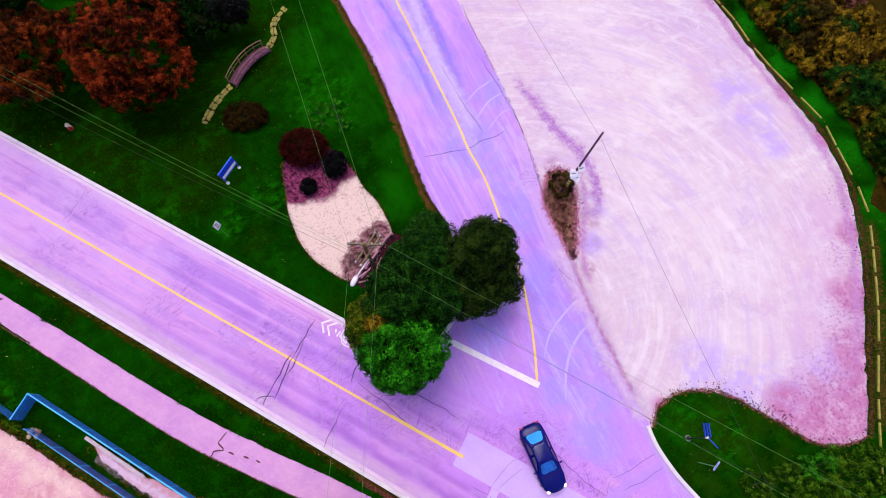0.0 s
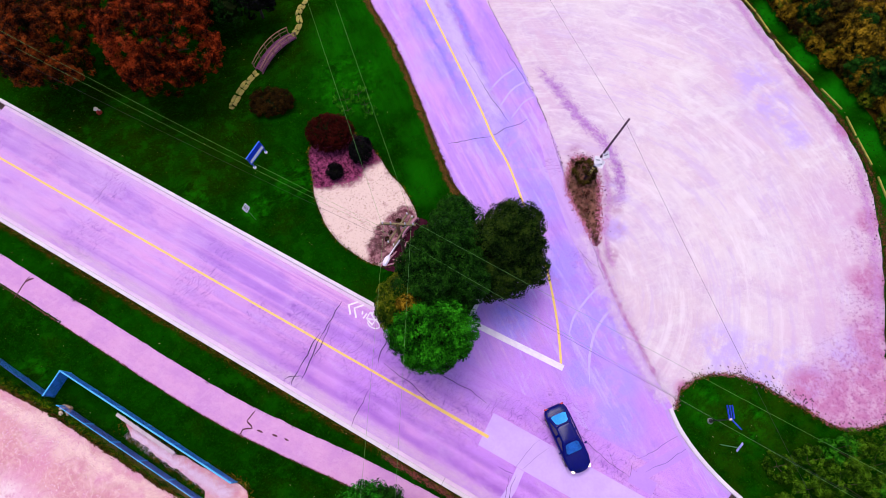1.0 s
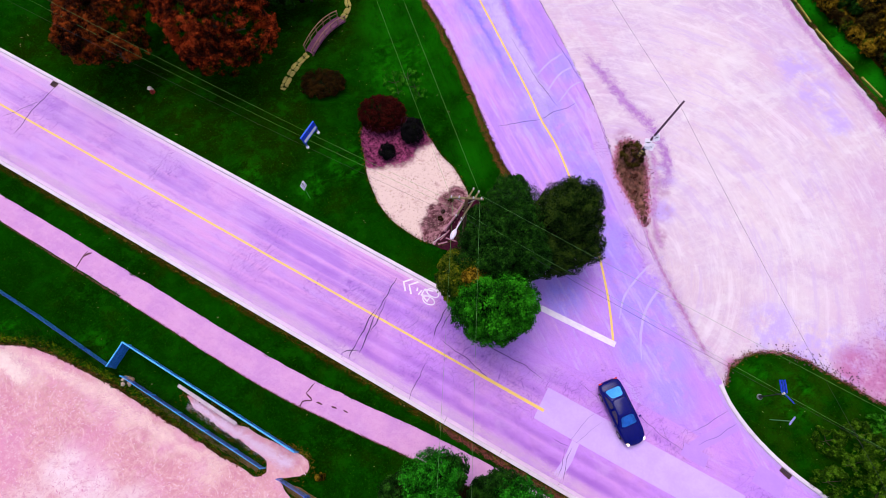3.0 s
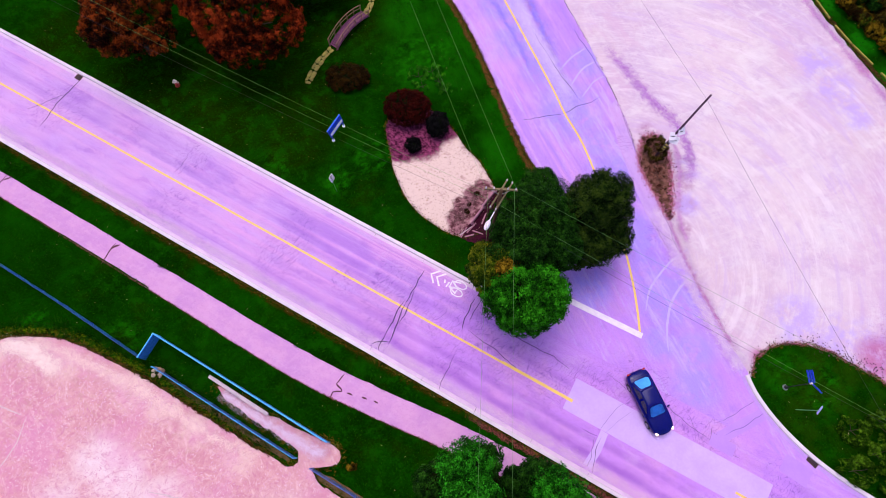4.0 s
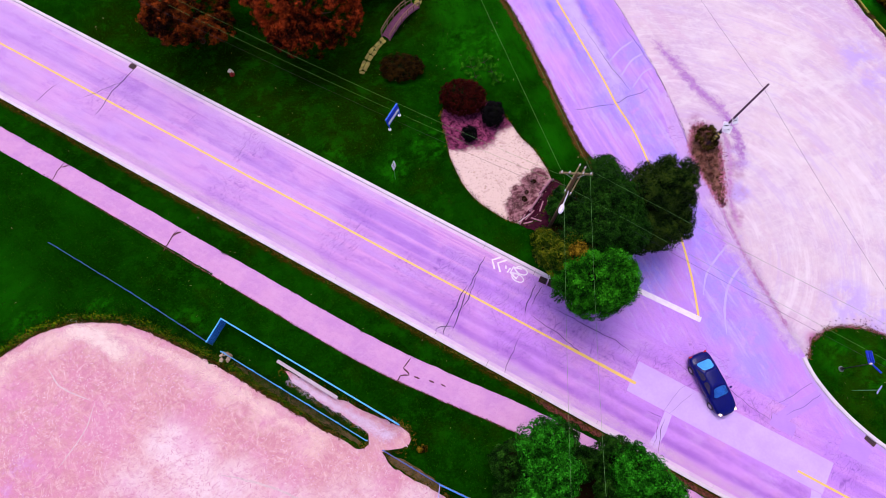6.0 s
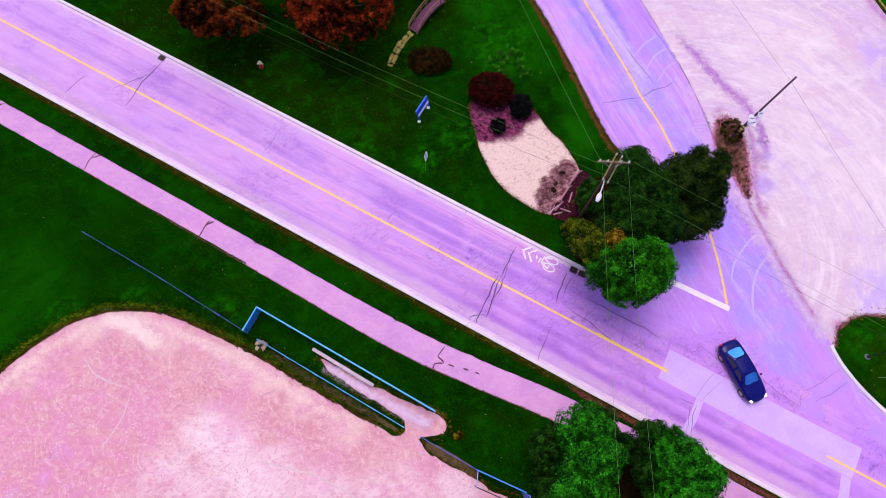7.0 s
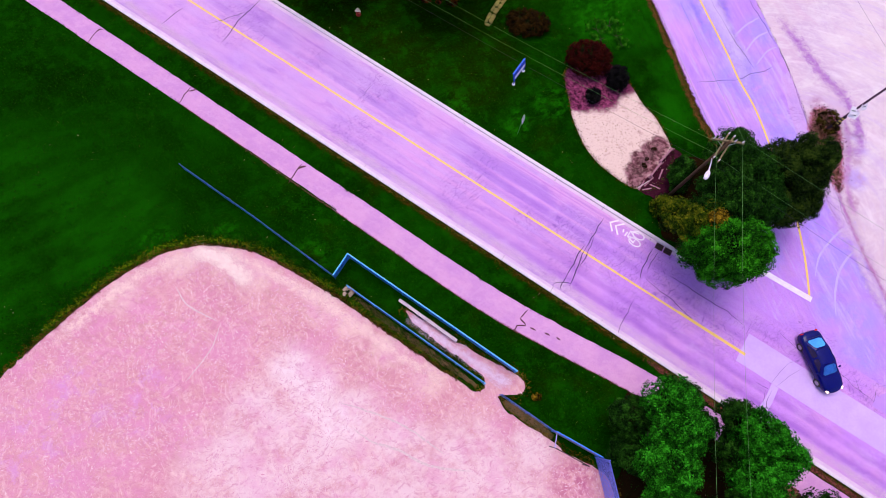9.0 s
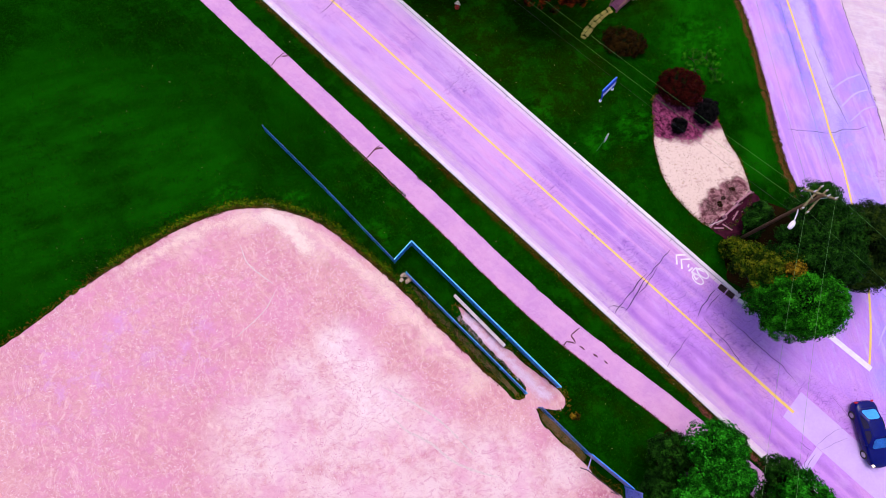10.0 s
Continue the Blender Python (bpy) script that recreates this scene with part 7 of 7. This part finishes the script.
rim = fringe([infield_line], 16000, 0.22, 1)
rim = rim[~inside(rim, infield_line)]
dry = np.concatenate([rim, fringe([bed_line], 900, 0.07, 21), fringe([curve(WEST_EDGE, 0.3)], 2500, 0.11, 2) - np.array([0.12, 0.04]), fringe([curve(ISLAND_TOP, 0.2)], 600, 0.12, 3),
                      fringe([[Vector(rd(s, -7.28)) for s in np.arange(-60, 40, 0.3)]], 3500, 0.09, 4), fringe([curve(LOT_EDGE, 0.3)], 1500, 0.14, 5) + np.array([0.1, 0.0])])
tagged(part("dry_fringe", tuft_mesh(dry, 0.13, rng, 2, 0.6), DRY_BLADE), "dry brown grass fringe along worn edges", "dry grass", kind="stuff")
green = np.concatenate([fringe([path_line], 3000, 0.04, 6), fringe([[Vector(rd(s, 0.62)) for s in np.arange(-60, -4, 0.3)]], 2500, 0.05, 7), fringe([bed_line], 900, 0.09, 8), fringe([[Vector(rd(s, -7.2)) for s in np.arange(-60, 30, 0.25)]], 3200, 0.06, 24), fringe([curve([(-33, -0.1), (-30, -0.9), (-27, -2.3), (-24, -4.0), (-21, -5.6), (-18, -7.2)], 0.2)], 4500, 0.4, 9),
                        fringe([curve([(-46.5, -8.3), (-43.8, -4.9), (-41.3, -2.4), (-37.5, -0.2), (-33, 0.1)], 0.2)], 3000, 0.5, 10)])
green = green[~inside(green, infield_line)]
tagged(part("green_fringe", tuft_mesh(green, 0.12, rng, 3), GRASS_BLADE), "green grass fringe along paths and beds", "grass", kind="stuff")
isle_xy = np.array([(x, y) for x, y in np.column_stack([rng.uniform(7.4, 10.2, 900), rng.uniform(8.3, 15.4, 900)])])
isle_xy = isle_xy[inside(isle_xy, curve(ISLE_EDGE, 0.3, True))]
tagged(part("isle_weeds", tuft_mesh(isle_xy, 0.16, rng, 3, z=0.03), leafy("russet_weed_blade", (0.03, 0.012, 0.006), (0.09, 0.04, 0.022), (0.2, 0.1, 0.06))), "dry weeds on the soil patch by the pole", "weeds", kind="stuff")


def pebbles(places, size, seed, z=0.0):
    r = np.random.default_rng(seed)
    verts, faces = [], []
    for x, y in places:
        s = size * r.uniform(0.4, 1.3)
        k = len(verts)
        for a in range(5):
            w = a * 1.2566 + r.uniform(-0.3, 0.3)
            verts.append((x + s * math.cos(w) * r.uniform(0.7, 1.2), y + s * math.sin(w) * r.uniform(0.7, 1.2), z))
        verts.append((x, y, z + s * 0.8))
        faces += [(k + a, k + (a + 1) % 5, k + 5) for a in range(5)]
    return mesh_of("pebbles", verts, faces)


clods = np.concatenate([fringe([curve(ISLAND_TOP, 0.2)], 110, 0.2, 11) + np.array([0.12, 0.3]), fringe([curve(ISLE_EDGE, 0.2, True)], 160, 0.3, 12), fringe([curve(LOT_EDGE[:6], 0.2)], 60, 0.25, 13), fringe([curve([(3.6, 25.9), (5.4, 21.0), (6.9, 16.0), (7.6, 12.4)], 0.2)], 150, 0.06, 14), fringe([curve([(17.5, -0.4), (19.9, -1.4), (21.7, -2.5)], 0.2)], 120, 0.28, 15)])
tagged(part("clods", pebbles(clods, 0.055, 1, 0.012), CLOD), "dark clods and clinker scattered along the gravel's edge", "clods", kind="stuff")
chips = np.column_stack([rng.uniform(-11.5, -3.5, 1600), rng.uniform(7, 16, 1600)])
chips = chips[inside(chips, bed_line) & (chips[:, 1] < 13.4 + 0.25 * (chips[:, 0] + 9))][::2]
tagged(part("wood_chips", pebbles(chips, 0.04, 2, 0.035), plain("mixed_chip", (0.5, 0.36, 0.28), (0.2, 0.12, 0.1), 0.9, scale=2.0)), "loose brown and tan wood chips", "wood chips", kind="stuff")
xy = np.column_stack([rng.uniform(-50, 34, 1500), rng.uniform(-20, 34, 1500)])
xy = xy[on_lawn(xy)][:420]
tagged(part("fallen_leaves", tuft_mesh(xy, 0.07, rng, 1, 0.9, 0.03), PALE_LEAF), "small pale fallen leaves on the lawn", "fallen leaves", kind="stuff")


# ---- dry clippings scattered over the dirt ----
xy = np.column_stack([rng.uniform(-50, -8, 40000), rng.uniform(-22, 0, 40000)])
xy = xy[inside(xy, infield_line)]
lump = np.array([noise.noise(Vector((x * 0.35, y * 0.35, 4))) for x, y in xy])
xy = xy[lump + rng.uniform(-0.6, 0.6, len(xy)) > 0.0][:9000]


def strokes(places, length, width, z):
    m = len(places)
    w = rng.uniform(0, 2 * math.pi, m)
    d = np.column_stack([np.cos(w), np.sin(w), np.zeros(m)]) * (length * rng.uniform(0.4, 1.3, m))[:, None]
    s = np.column_stack([-np.sin(w), np.cos(w), np.zeros(m)]) * (width * rng.uniform(0.6, 1.4, m))[:, None]
    p = np.column_stack([places, np.full(m, z)])
    up = np.array([0, 0, 0.004])
    verts = np.stack([p - d, p + s + up, p + d, p - s + up], 1).reshape(-1, 3)
    return mesh_of("strokes", verts.tolist(), np.arange(4 * m).reshape(-1, 4).tolist())


clipping = Net("pale_dry_clipping")
CLIPPING = clipping.finish(clipping.ramp(clipping.island(), [(0.0, (0.52, 0.22, 0.31)), (0.4, (0.59, 0.33, 0.41)), (0.85, (0.63, 0.40, 0.46)), (1.0, (0.66, 0.47, 0.51))]), 0.95, spec=0.03)
tagged(part("dry_clippings", strokes(xy, 0.11, 0.028, 0.0165), CLIPPING), "pale dry grass clippings scattered over the dirt", "clippings", kind="stuff")
